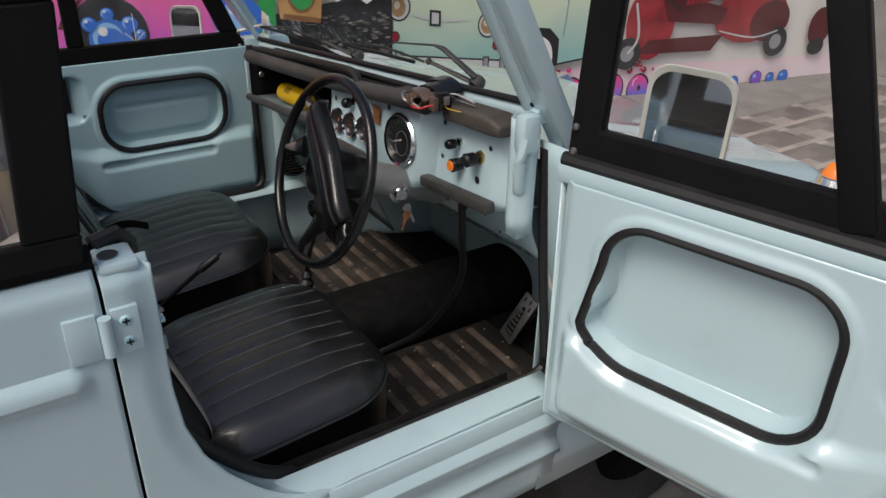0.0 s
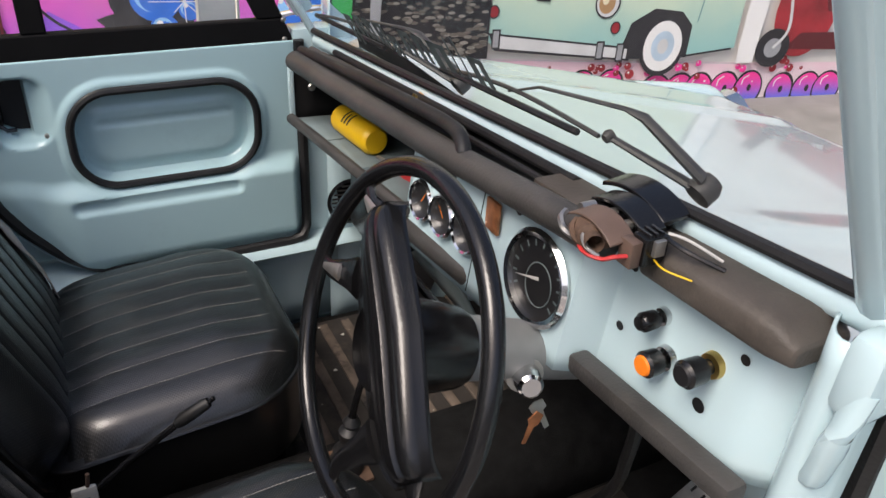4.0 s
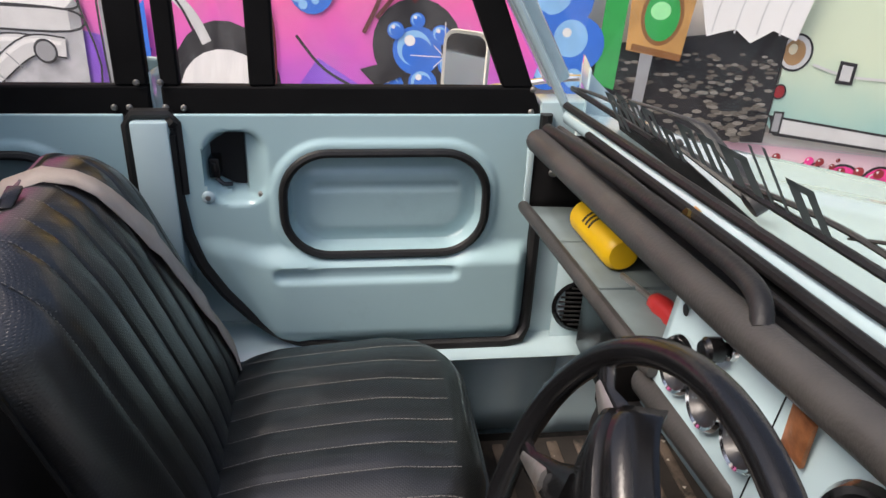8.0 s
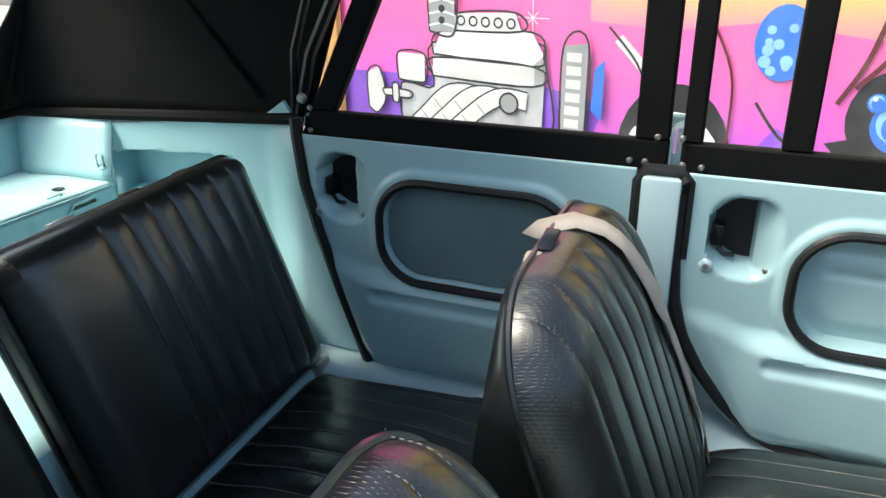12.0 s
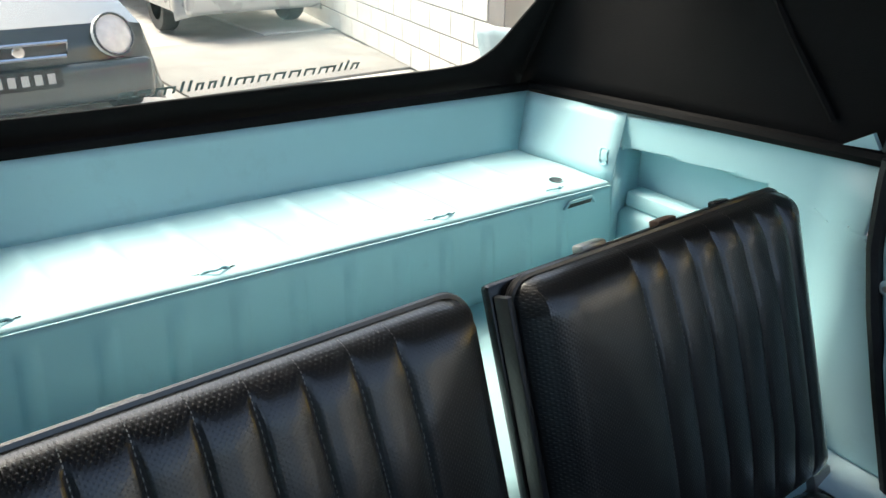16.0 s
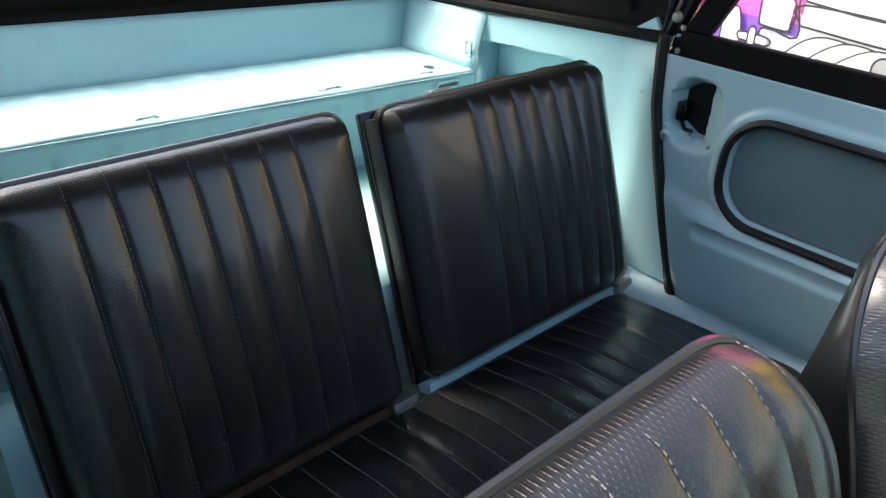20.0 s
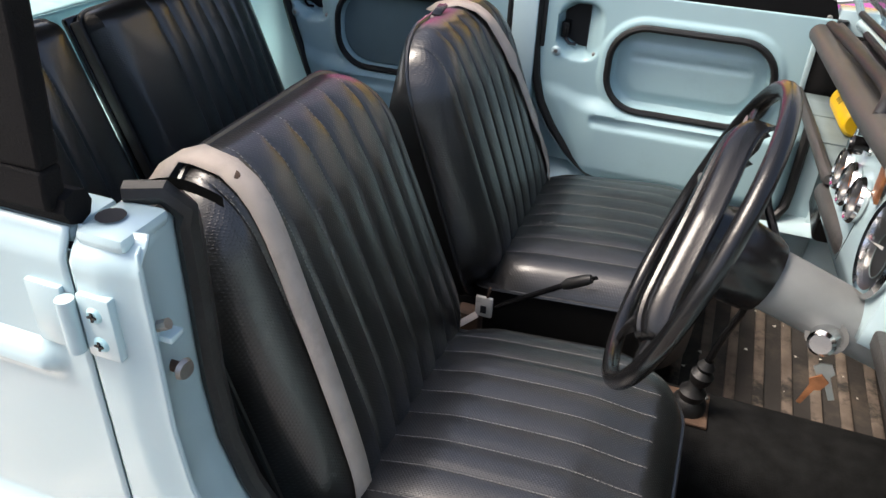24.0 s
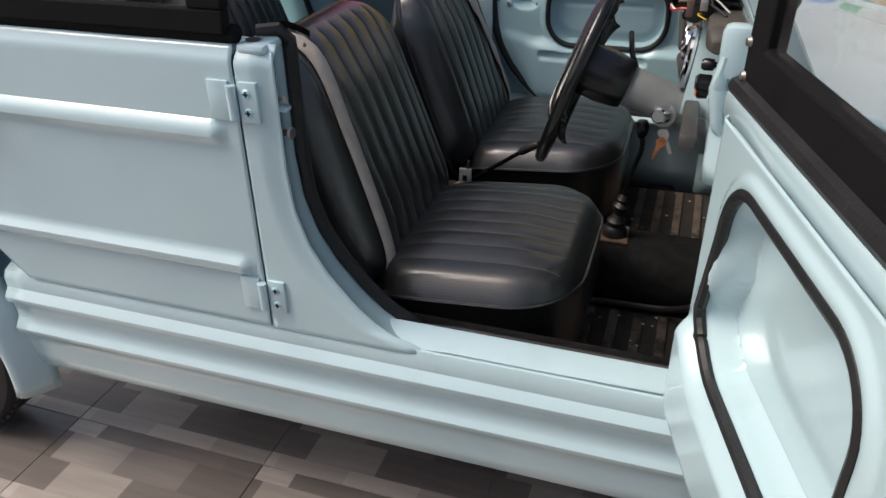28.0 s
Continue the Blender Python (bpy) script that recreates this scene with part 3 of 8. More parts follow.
def open_door():
    """Near front door, swung open on the front pillar; built closed, then turned."""
    hx, hy = 0.66, -0.775
    turn = Matrix.Translation((hx + 0.035, hy, 0)) @ Matrix.Rotation(radians(DOOR_ANGLE), 4, 'Z') @ Matrix.Translation((-hx, -hy, 0))
    d = thing("car_door", "light blue front door standing open with black side curtain", "car door", (0, 0, 0), "doors of the car")
    dz = 0.018

    def f(u, v):
        z = 0.60 + dz + (BELT - 0.02 - 0.60 - dz) * v
        a, b = curve_at(OPEN_CURVE, z - dz) - 0.02, 0.64
        x = a + (b - a) * u
        rim = min(smooth(a, a + 0.03, x), smooth(b, b - 0.02, x), smooth(0.6 + dz, 0.63 + dz, z))
        return Vector((x, -(INN + 0.03 - door_relief(x - 0.045, z - dz - 0.012, OPEN_POCKET, (-0.035, -0.01), 0.05) - 0.012 * rim), z))
    part("inner_skin", grid(f, 150, 110), PAINT, d, thick=0.003)

    def g(u, v):
        z = 0.60 + dz + (BELT - 0.60 - dz) * v
        a, b = curve_at(OPEN_CURVE, z - dz) - 0.02, 0.655
        return Vector((a + (b - a) * u, -OUT, z))
    part("outer_skin", grid(g, 30, 30), PAINT, d, thick=0.004)
    bm = bmesh.new()
    zs = [0.6 + dz + (BELT - 0.6 - dz) * i / 24 for i in range(25)]
    rim = [(curve_at(OPEN_CURVE, z - dz) - 0.02, z) for z in reversed(zs)] + [(0.645, 0.6 + dz), (0.655, BELT)]
    rows = [[bm.verts.new((x, -y, z)) for y in (INN + 0.03, OUT)] for x, z in rim]
    for a, b in zip(rows, rows[1:]):
        bm.faces.new((a[0], a[1], b[1], b[0]))
    part("door_edge", bm, PAINT, d, thick=0.003)
    y = -(INN + 0.02)
    ring = [(x + pocket_bulge(x - OPEN_POCKET[0] - 0.045, z - OPEN_POCKET[1] - 0.012 - dz), yy, z) for x, yy, z in ring_path(OPEN_POCKET[0] + 0.045, OPEN_POCKET[1] + 0.012 + dz, OPEN_POCKET[2], OPEN_POCKET[3], 0.085, y + 0.004, 8)]
    dense = [Vector(p).lerp(Vector(q), k / 6) for p, q in zip(ring, ring[1:] + ring[:1]) for k in range(6)]
    ring = [(x + pocket_bulge(x - OPEN_POCKET[0] - 0.045, z - OPEN_POCKET[1] - 0.012 - dz) if abs(x - OPEN_POCKET[0] - 0.045 - OPEN_POCKET[2]) < 1e-4 else x, yy, z) for x, yy, z in dense]
    part("pocket_seal", tube(ring, 0.0095, 8, True, up=(0, 1, 0)), RUBBER, d, "black rubber ring round the door pocket")
    part("latch", box(-0.05, -0.01, y - 0.05, y + 0.006, 0.985, 1.055, bevel=0.008), RUST, d, "worn dark latch block")
    part("latch_tongue", box(-0.043, -0.025, y - 0.02, y + 0.014, 0.998, 1.03, bevel=0.003), PLASTIC, d)
    part("door_button", lathe([(0, 0.006), (0.004, 0.005), (0.006, 0)], (0.19, y - 0.012, 1.09), (0, 1, 0), 10), STEEL, d)
    part("belt_rail", box(-0.13, 0.665, -0.745, -0.69, BELT - 0.03, BELT + 0.004, bevel=0.006), PAINT, d)
    part("hem_roll", tube([(-0.13, -0.705, BELT + 0.012), (0.66, -0.705, BELT + 0.012)], 0.014, 8), RUBBER, d, "black rubber lip on the door top")
    border = [(-0.135, BELT + 0.02), (0.655, BELT + 0.02), (0.655 - 0.02, BELT + 0.47), (-0.135, BELT + 0.47)]
    inner = [(-0.06, BELT + 0.075), (0.595, BELT + 0.075), (0.595 - 0.015, BELT + 0.40), (-0.06, BELT + 0.40)]
    bm = bmesh.new()
    rings = [[bm.verts.new((x, yy, z)) for x, z in loop] for loop, yy in ((border, -0.705), (inner, -0.705), (inner, -0.735), (border, -0.735))]
    for a, b in zip(rings, rings[1:] + rings[:1]):
        for i in range(4):
            bm.faces.new((a[i], a[(i + 1) % 4], b[(i + 1) % 4], b[i]))
    part("curtain_frame", bm, CANVAS, d, "black canvas-covered side curtain frame", bevel=0.005)
    bm = bmesh.new()
    bm.faces.new([bm.verts.new((x, -0.72, z)) for x, z in inner])
    part("curtain_pane", bm, PANE, d, "clear creased vinyl pane").visible_shadow = False
    part("curtain_post", box(-0.025, 0.025, -0.02, 0.02, -0.02, 0.38, bevel=0.006, m=Matrix.Translation((0.172, -0.72, BELT + 0.045)) @ Matrix.Rotation(radians(17), 4, "Y")), CANVAS, d, "black canvas sleeve on the curtain's post")
    for x, z in ((0.642, BELT + 0.03), (0.642, BELT + 0.075)):
        part("rivet", lathe([(0, 0.006), (0.005, 0.005), (0.007, 0)], (x, -0.704, z), (0, 1, 0), 10), STEEL, d)
    d.matrix_world = turn


DOOR_ANGLE = 106.0
OPEN_POCKET = (0.295, 0.935, 0.205, 0.148)


# ---------------------------------------------------------------- car body
def build_body():
    car = thing("utility_car", "light blue open utility car body with ribbed sills", "car", (0, 0, 0.3))
    for s in (-1, 1):
        prof = [(0.60, 0.60), (0.66, 0.612), (0.70, 0.618), (0.745, 0.615), (0.768, 0.605), (0.775, 0.59), (0.775, 0.565), (0.783, 0.555), (0.790, 0.545), (0.788, 0.532),
                (0.776, 0.52), (0.772, 0.50), (0.773, 0.48), (0.783, 0.468), (0.790, 0.457), (0.788, 0.445), (0.776, 0.432), (0.772, 0.41), (0.770, 0.37), (0.765, 0.335), (0.752, 0.322), (0.72, 0.318), (0.6, 0.318)]

        if s < 0:
            prof = [(0.692, 0.585), (0.694, 0.60)] + prof[2:]

        def sill(u, v):
            i = min(int(u * (len(prof) - 1)), len(prof) - 2)
            k = u * (len(prof) - 1) - i
            y = prof[i][0] + (prof[i + 1][0] - prof[i][0]) * k
            z = prof[i][1] + (prof[i + 1][1] - prof[i][1]) * k
            return Vector((-0.87 + 1.58 * v, s * y, z))
        part("sill", grid(sill, len(prof) - 1, 30), PAINT, car, "ribbed light blue sill", thick=0.003)

        # door pillar with its flared foot
        def pillar(u, v):
            z = 0.60 + (BELT - 0.60) * v
            a, b = -0.168, curve_at(OPEN_CURVE, z)
            if z < 0.622:
                b = 0.12 + (0.622 - z) * 2
            x = a + (b - a) * u
            y = OUT - 0.010 * smooth(b - 0.045, b, x) - 0.02 * smooth(BELT - 0.03, BELT, z)
            return Vector((x, s * y, z))
        part("door_pillar", grid(pillar, 24, 60), PAINT, car, thick=0.003)
        pts = [(curve_at(OPEN_CURVE, z), z) for z in [BELT - 0.01 - (BELT - 0.01 - 0.605) * i / 40 for i in range(41)]] + [(0.2, 0.612), (0.4, 0.612), (0.655, 0.612)]

        def jamb(u, v):
            i = min(int(v * (len(pts) - 1)), len(pts) - 2)
            k = v * (len(pts) - 1) - i
            x = pts[i][0] + (pts[i + 1][0] - pts[i][0]) * k
            z = pts[i][1] + (pts[i + 1][1] - pts[i][1]) * k
            a = u * math.pi / 2
            n = Vector((pts[i + 1][1] - pts[i][1], 0, -(pts[i + 1][0] - pts[i][0])))
            n = n.normalized() if n.length else Vector((-1, 0, 0))
            y = OUT - 0.010 - 0.02 * (1 - math.cos(a)) - 0.06 * u
            return Vector((x, s * y, z)) + n * 0.022 * math.sin(a)
        part("door_jamb", grid(jamb, 10, len(pts) - 1), PAINT, car, "rounded light blue door jamb", thick=0.003)
        seal = [Vector((x - 0.010 * smooth(0.6, 0.7, z), s * 0.682, z - 0.012 * smooth(0.72, 0.62, z))) for x, z in pts[:-1]]
        if s < 0:
            part("door_seal", tube([(-0.16, -0.70, BELT + 0.006), (-0.125, -0.69, BELT + 0.01)] + seal + [(0.70, -0.688, 0.602), (0.726, -0.692, 0.62), (0.728, -0.692, 0.65), (0.69, -0.696, 0.93), (0.668, -0.70, 1.17)], 0.013, 8), RUBBER, car, "black rubber door seal")
        else:
            part("door_seal", tube([(-0.085, 0.665, 1.09)] + [(curve_at(OPEN_CURVE, z) + 0.004, 0.665, z) for z in [1.08 - 0.46 * i / 30 for i in range(31)]] + [(0.15, 0.652, 0.617), (0.2, 0.643, 0.613), (0.3, 0.641, 0.612), (0.53, 0.641, 0.612), (0.56, 0.643, 0.62), (0.572, 0.652, 0.645), (FRONT_X, 0.663, 0.68), (FRONT_X, 0.665, 1.1)], 0.0125, 8), RUBBER, car, "black rubber door seal")
            part("door_seal", tube([(-0.17, 0.668, 0.62), (-0.168, 0.668, 1.08), (-0.155, 0.668, 1.10), (-0.095, 0.668, 1.10), (-0.083, 0.668, 1.085), (-0.083, 0.668, 0.95)], 0.010, 8), RUBBER, car, "black rubber door seal")
            part("door_seal", tube([(curve_at(REAR_CURVE, z) - 0.002, 0.668, z) for z in [1.13 - 0.53 * i / 24 for i in range(25)]], 0.013, 8), RUBBER, car, "black rubber door seal")
        # inner pillar and quarter
        if s > 0:
            part("inner_pillar", box(-0.16, -0.095, 0.648, 0.74, 0.6, 1.09, bevel=0.006), PAINT, car)
        else:
            part("inner_pillar", box(-0.165, -0.13, -0.70, -0.65, 0.6, 1.15, bevel=0.006), CANVAS, car, "black trim inside the door pillar")
        if s > 0:
            part("hinge_pillar", box(0.566, 0.70, 0.672, 0.73, 0.34, 1.12, bevel=0.004), PAINT, car)

        def low(u, v):
            x = -0.75 + 1.40 * v
            return Vector((x, s * (0.66 - (0.01 * u if s < 0 else 0.024 * u) + 0.008 * math.sin(math.pi * u)), 0.36 + 0.245 * u))
        part("inner_sill", grid(low, 4, 10), PAINT if s > 0 else CARPET, car, thick=0.003)
        part("sill_ledge", grid(lambda u, v: Vector((-0.75 + 1.40 * v, s * ((0.636 if s > 0 else 0.64) + 0.06 * u), (0.605 if s > 0 else 0.588) + 0.004 * u)), 4, 10), PAINT if s > 0 else CARPET, car, thick=0.003)
        part("quarter_panel", grid(lambda u, v: Vector((-1.86 + (1.86 - 0.92) * u, s * (OUT - 0.02 * smooth(0.8, 1, v) - 0.02 * smooth(0.15, 0, u)), 0.62 + (BELT - 0.62) * v)), 20, 20), PAINT, car, thick=0.004)
        part("front_panel", grid(lambda u, v: Vector((0.665 + 0.5 * u, s * (OUT - 0.006), 0.33 + (1.06 - 0.24 * 0.5 * u - 0.33 + (0.11 * (1 - u) ** 4)) * v)), 16, 8), PAINT, car, thick=0.004)

        def flare(u, v):
            a = radians(-8 + 196 * v)
            r = 0.34 + 0.11 * u
            y = OUT - 0.03 + 0.075 * math.sin(math.pi * min(1, u * 1.02)) * 0.9 + 0.02 * (1 - u)
            return Vector((-1.30 - r * math.cos(math.pi - a) * 1.02, s * y, 0.31 + r * math.sin(a)))
        part("wheel_arch", grid(flare, 10, 40), PAINT, car, "rounded light blue wheel arch", thick=0.004)
    # front pillar jambs
    for s in (-1, 1):
        part("front_jamb", grid(lambda u, v: Vector((0.645 + 0.022 * u + (0.088 * (1 - v) * (1 - u) + 0.015 * (1 - u) if s < 0 else 0), s * ((0.655 if s > 0 else 0.69) + (0.115 if s > 0 else 0.08) * u), 0.60 + 0.585 * v)), 6, 12), PAINT, car, thick=0.003)
        part("kick_panel", grid(lambda u, v: Vector(((0.63 if s > 0 else 0.715) + (0.6 if s > 0 else 0.515) * u, s * ((0.655 if s > 0 else 0.68) - (0.16 * smooth(0.3, 1.0, u) if s > 0 else 0.30 * smooth(-0.1, 0.75, u))), 0.33 + (0.76 - 0.30 * u) * v)), 12, 10), PAINT, car, thick=0.003)
        part("a_pillar", box(-0.022, 0.022, -0.028, 0.028, -0.02, 0.52, bevel=0.008, m=Matrix.Translation((0.652 - 0.062 * s, s * 0.705, 1.17)) @ Matrix.Rotation(radians(-SCREEN_LEAN), 4, 'Y')), PAINT, car, "light blue windscreen pillar")
    part("bulkhead", grid(lambda u, v: Vector((1.18 - 0.25 * smooth(0.35, 1, v) - 0.02 * v, -0.66 + 1.32 * u, 0.34 + 0.66 * v)), 12, 16), PAINT, car, thick=0.004)
    part("floor_pan", box(-0.78, 1.2, -0.66, 0.66, 0.325, 0.345), CARPET, car)
    part("tunnel", grid(lambda u, v: Vector((-0.72 + 1.92 * v, 0.125 * math.cos(math.pi * (1 - u)), 0.345 + 0.15 * math.sin(math.pi * u) ** 0.5)), 16, 20), CARPET, car, "carpeted centre tunnel", thick=0.003)
    return car


SCREEN_LEAN = 30.0


def tub_z(y):
    """Height of the luggage shelf across the car; it falls a little to the far side."""
    return 0.962 - 0.032 * y


def quad_sheet(p00, p10, p01, p11, nu=8, nv=6):
    """A sheet between four corners; u runs from p00 to p10, v from p00 to p01."""
    p00, p10, p01, p11 = (Vector(p) for p in (p00, p10, p01, p11))
    return grid(lambda u, v: p00.lerp(p10, u).lerp(p01.lerp(p11, u), v), nu, nv)


def build_rear(car):
    """Luggage tub behind the rear seat."""
    xs, ya, yb = -1.333, -0.544, 0.668       # step face, and the two ends of the shelf
    part("tub_back", quad_sheet((-1.595, -0.486, 0.975), (-1.595, 0.652, 0.938), (-1.642, -0.50, 1.098), (-1.642, 0.712, 1.058), 16, 8), PAINT_IN, car, "pale blue tub wall under the rear window", thick=0.003)

    def shelf(u, v):
        x = -1.60 + (xs + 1.60) * v
        lo, hi = -0.484 + (ya + 0.484) * v, 0.65 + (yb - 0.65) * v
        y = lo + (hi - lo) * u
        z = tub_z(y)
        for k in range(9):
            yy = -0.37 + 0.107 * k + 0.03 * v
            z += 0.0035 * smooth(0.014, 0.004, abs(y - yy)) * smooth(0.06, 0.14, v) * smooth(0.93, 0.85, v)
        z += 0.003 * smooth(0.004, -0.004, rrect(y, v, -0.005, 0.62, 0.045, 0.10, 0.02)) + 0.0012 * math.sin(17 * y) * math.sin(9 * v)
        return Vector((x, y, z - 0.004 * smooth(0.97, 1.0, v)))
    part("tub_shelf", grid(shelf, 240, 26), PAINT_IN, car, "pale blue ribbed steel luggage shelf", thick=0.003)

    def face(u, v):
        y = ya + (yb - ya) * u
        x = xs + 0.003
        for k in range(11):
            x += 0.006 * smooth(0.015, 0.006, abs(y + 0.40 - 0.093 * k)) * smooth(0.12, 0.25, v) * smooth(0.9, 0.8, v)
        x += 0.008 * smooth(0.93, 1.0, v)
        return Vector((x, y - 0.02 * v * (1 - 2 * u), tub_z(y) - 0.004 - 0.17 * v))
    part("tub_step", grid(face, 240, 16), PAINT_IN, car, "pale blue ribbed step under the shelf", thick=0.003)
    part("tub_floor", quad_sheet((-1.36, -0.56, 0.80), (-1.36, 0.76, 0.765), (-0.90, -0.56, 0.78), (-0.90, 0.76, 0.745), 12, 8), PAINT_IN, car, thick=0.004)
    part("seat_riser", quad_sheet((-0.90, -0.56, 0.78), (-0.90, 0.74, 0.745), (-0.875, -0.56, 0.345), (-0.875, 0.74, 0.345), 12, 6), PAINT_IN, car, thick=0.004)
    # far end: slanted shelf end, gusset and the pocket over the wheel box
    part("shelf_end", quad_sheet((-1.595, 0.652, 0.939), (xs, yb, 0.941), (-1.642, 0.712, 1.058), (-1.355, 0.722, 1.07)), PAINT_IN, car, thick=0.003)
    bm = bmesh.new()
    bm.faces.new([bm.verts.new(p) for p in ((xs, yb, 0.94), (-1.36, 0.714, 1.0), (-1.345, 0.765, 0.985), (-1.335, 0.765, 0.72), (xs, yb, 0.76))])
    part("gusset", bm, PAINT_IN, car, thick=0.003)
    part("wheel_box", box(-1.34, -0.98, 0.70, 0.77, 0.60, 0.88, bevel=0.02, seg=3), PAINT_IN, car, "pale blue rounded wheel box")
    part("pocket_step", box(-1.33, -1.02, 0.715, 0.765, 0.88, 0.915, bevel=0.008), PAINT_IN, car)

    def side(u, v):
        x = -1.36 + (1.36 - 0.84) * u
        z = 0.62 + (0.442 + 0.06 * u) * v
        if z < 1.0:
            x = max(x, x + (curve_at(REAR_CURVE, z) + 0.01 + 0.84) * u)
        y = 0.712 + 0.01 * v
        sd = rrect(x + 0.25 * (z - 0.95) * smooth(-1.15, -1.0, x), z - 0.055 * (x + 1.19), -1.185, 0.87, 0.175, 0.14, 0.02)
        y += 0.05 * smooth(0.002, -0.006, sd)
        y -= 0.034 * smooth(-0.95, -0.84, x) * smooth(1.12, 1.05, z)
        return Vector((x, y, z))
    part("tub_side", grid(side, 110, 80), PAINT_IN, car, "pale blue pressed tub side", thick=0.003)
    # near end: shelf end running on into the side wall, gusset, wheel box and its plates
    part("shelf_end", quad_sheet((-1.595, -0.486, 0.976), (xs, ya, 0.98), (-1.642, -0.50, 1.098), (-1.36, -0.60, 1.118)), PAINT_IN, car, thick=0.003)
    part("tub_side_top", quad_sheet((-1.352, -0.56, 1.04), (-0.86, -0.70, 0.98), (-1.36, -0.60, 1.118), (-0.84, -0.722, 1.14), 12, 6), PAINT_IN, car, thick=0.003)
    part("tub_side", quad_sheet((-1.34, -0.62, 0.60), (-0.80, -0.70, 0.60), (-1.352, -0.562, 1.042), (-0.86, -0.702, 0.985), 12, 10), PAINT_IN, car, "pale blue pressed tub side", thick=0.003)
    bm = bmesh.new()
    bm.faces.new([bm.verts.new(p) for p in ((xs, ya, 0.977), (-1.352, -0.562, 1.042), (-1.305, -0.606, 0.985), (-1.30, -0.61, 0.94), (-1.325, -0.575, 0.865), (xs + 0.01, ya - 0.02, 0.81))])
    part("gusset", bm, PAINT_IN, car, thick=0.003)

    def hump(u, v):
        """Rounded wheel box: over the top and down its front."""
        a = v * 2.0
        if a < 1:
            x, z = -1.325 + 0.23 * a, 0.888 + 0.02 * math.sin(a * math.pi * 0.6)
        else:
            q = (a - 1) * math.pi / 2
            x, z = -1.095 + 0.045 * math.sin(q) + 0.012 * (a - 1), 0.905 - 0.045 * (1 - math.cos(q)) - 0.13 * max(0.0, a - 1.35)
        return Vector((x, -0.705 + 0.185 * u - 0.012 * smooth(0.9, 1, u), z - 0.02 * smooth(0.85, 1.0, u) + 0.004 * math.sin(9 * u)))
    part("wheel_box", grid(hump, 14, 30), PAINT_IN, car, "pale blue rounded wheel box", thick=0.004)
    part("wheel_box_side", quad_sheet((-1.325, -0.525, 0.87), (-1.04, -0.525, 0.80), (-1.325, -0.525, 0.60), (-1.0, -0.525, 0.40)), PAINT_IN, car, thick=0.003)
    part("access_plate", box(-1.045, -1.036, -0.606, -0.528, 0.838, 0.915, bevel=0.004), PLATE, car, "grey-green access plate with corner screws")
    for y in (-0.594, -0.54):
        for z in (0.85, 0.903):
            part("plate_screw", lathe([(0, 0.001), (0.0025, 0.001), (0.0028, 0)], (-1.036, y, z), (1, 0, 0), 10), PLASTIC, car)
    part("plate_gap", quad_sheet((-1.05, -0.70, 0.93), (-1.05, -0.52, 0.92), (-1.04, -0.70, 0.82), (-1.04, -0.52, 0.82)), PAINT_IN, car, thick=0.003)
    part("riser_ledge", box(-1.05, -0.985, -0.70, -0.525, 0.83, 0.848, bevel=0.007), PAINT_IN, car)
    part("ledge_clip", box(-1.0, -0.982, -0.60, -0.545, 0.852, 0.862, bevel=0.002), PLATE, car)
    part("riser_panel", grid(lambda u, v: Vector((-0.985 + 0.005 * math.sin(21 * u) * math.sin(16 * v) + 0.02 * v, -0.612 + 0.10 * u, 0.83 - 0.10 * v - 0.03 * smooth(0.7, 1, u) * (1 - v))), 16, 14), PLATE, car, "stained grey-blue riser panel", thick=0.003)
    part("riser_panel", grid(lambda u, v: Vector((-0.97 + 0.03 * v, -0.612 + 0.10 * u, 0.715 - 0.36 * v)), 8, 12), PLATE, car, "stained grey-blue riser panel", thick=0.003)
    part("riser_frame", quad_sheet((-0.995, -0.72, 0.835), (-0.995, -0.52, 0.835), (-0.93, -0.72, 0.345), (-0.93, -0.52, 0.345)), PAINT_IN, car, thick=0.004)
    # rims
    part("rim_bar", tube([(-0.84, 0.705, 1.118), (-0.90, 0.715, 1.112), (-1.655, 0.728, 1.064)], 0.013, 8), CANVAS, car, "black canvas edging on the tub rim")
    part("rim_bar", tube([(-0.84, -0.722, 1.145), (-1.36, -0.602, 1.122), (-1.65, -0.505, 1.104)], 0.013, 8), CANVAS, car, "black canvas edging on the tub rim")
    part("rim_bar", tube([(-1.652, -0.51, 1.103), (-1.652, 0.722, 1.063)], 0.012, 8), CANVAS, car, "black canvas edging on the tub rim")
    part("rim_top", quad_sheet((-0.83, 0.722, 1.122), (-1.66, 0.735, 1.062), (-0.83, 0.78, 1.125), (-1.66, 0.79, 1.07)), PAINT_IN, car, thick=0.004)
    part("rim_top", quad_sheet((-0.83, -0.73, 1.146), (-1.66, -0.515, 1.104), (-0.83, -0.785, 1.15), (-1.66, -0.70, 1.11)), PAINT_IN, car, thick=0.004)
    # tie hooks, slots and the drain hole
    for y in (-0.428, -0.145, 0.262, 0.53):
        z = tub_z(y) + 0.001
        part("tie_hook", tube(spline([(-1.356, y - 0.022, z), (-1.356, y - 0.014, z + 0.004), (-1.348, y, z + 0.006), (-1.356, y + 0.014, z + 0.004), (-1.356, y + 0.022, z)], 4), 0.002, 6), PAINT_IN, car)
        part("tie_slot", tube([(-1.360, y - 0.036, z + 0.001), (-1.358, y - 0.02, z + 0.001), (-1.358, y + 0.02, z), (-1.360, y + 0.032, z)], 0.0012, 6, flat=0.5), PLASTIC, car)
    for y, z in ((-0.545, 1.01), (0.676, 0.985)):
        part("tie_loop", tube(ring_path(-1.365, z, 0.010, 0.018, 0.007, y, 3), 0.0028, 6, True), PAINT_IN, car)
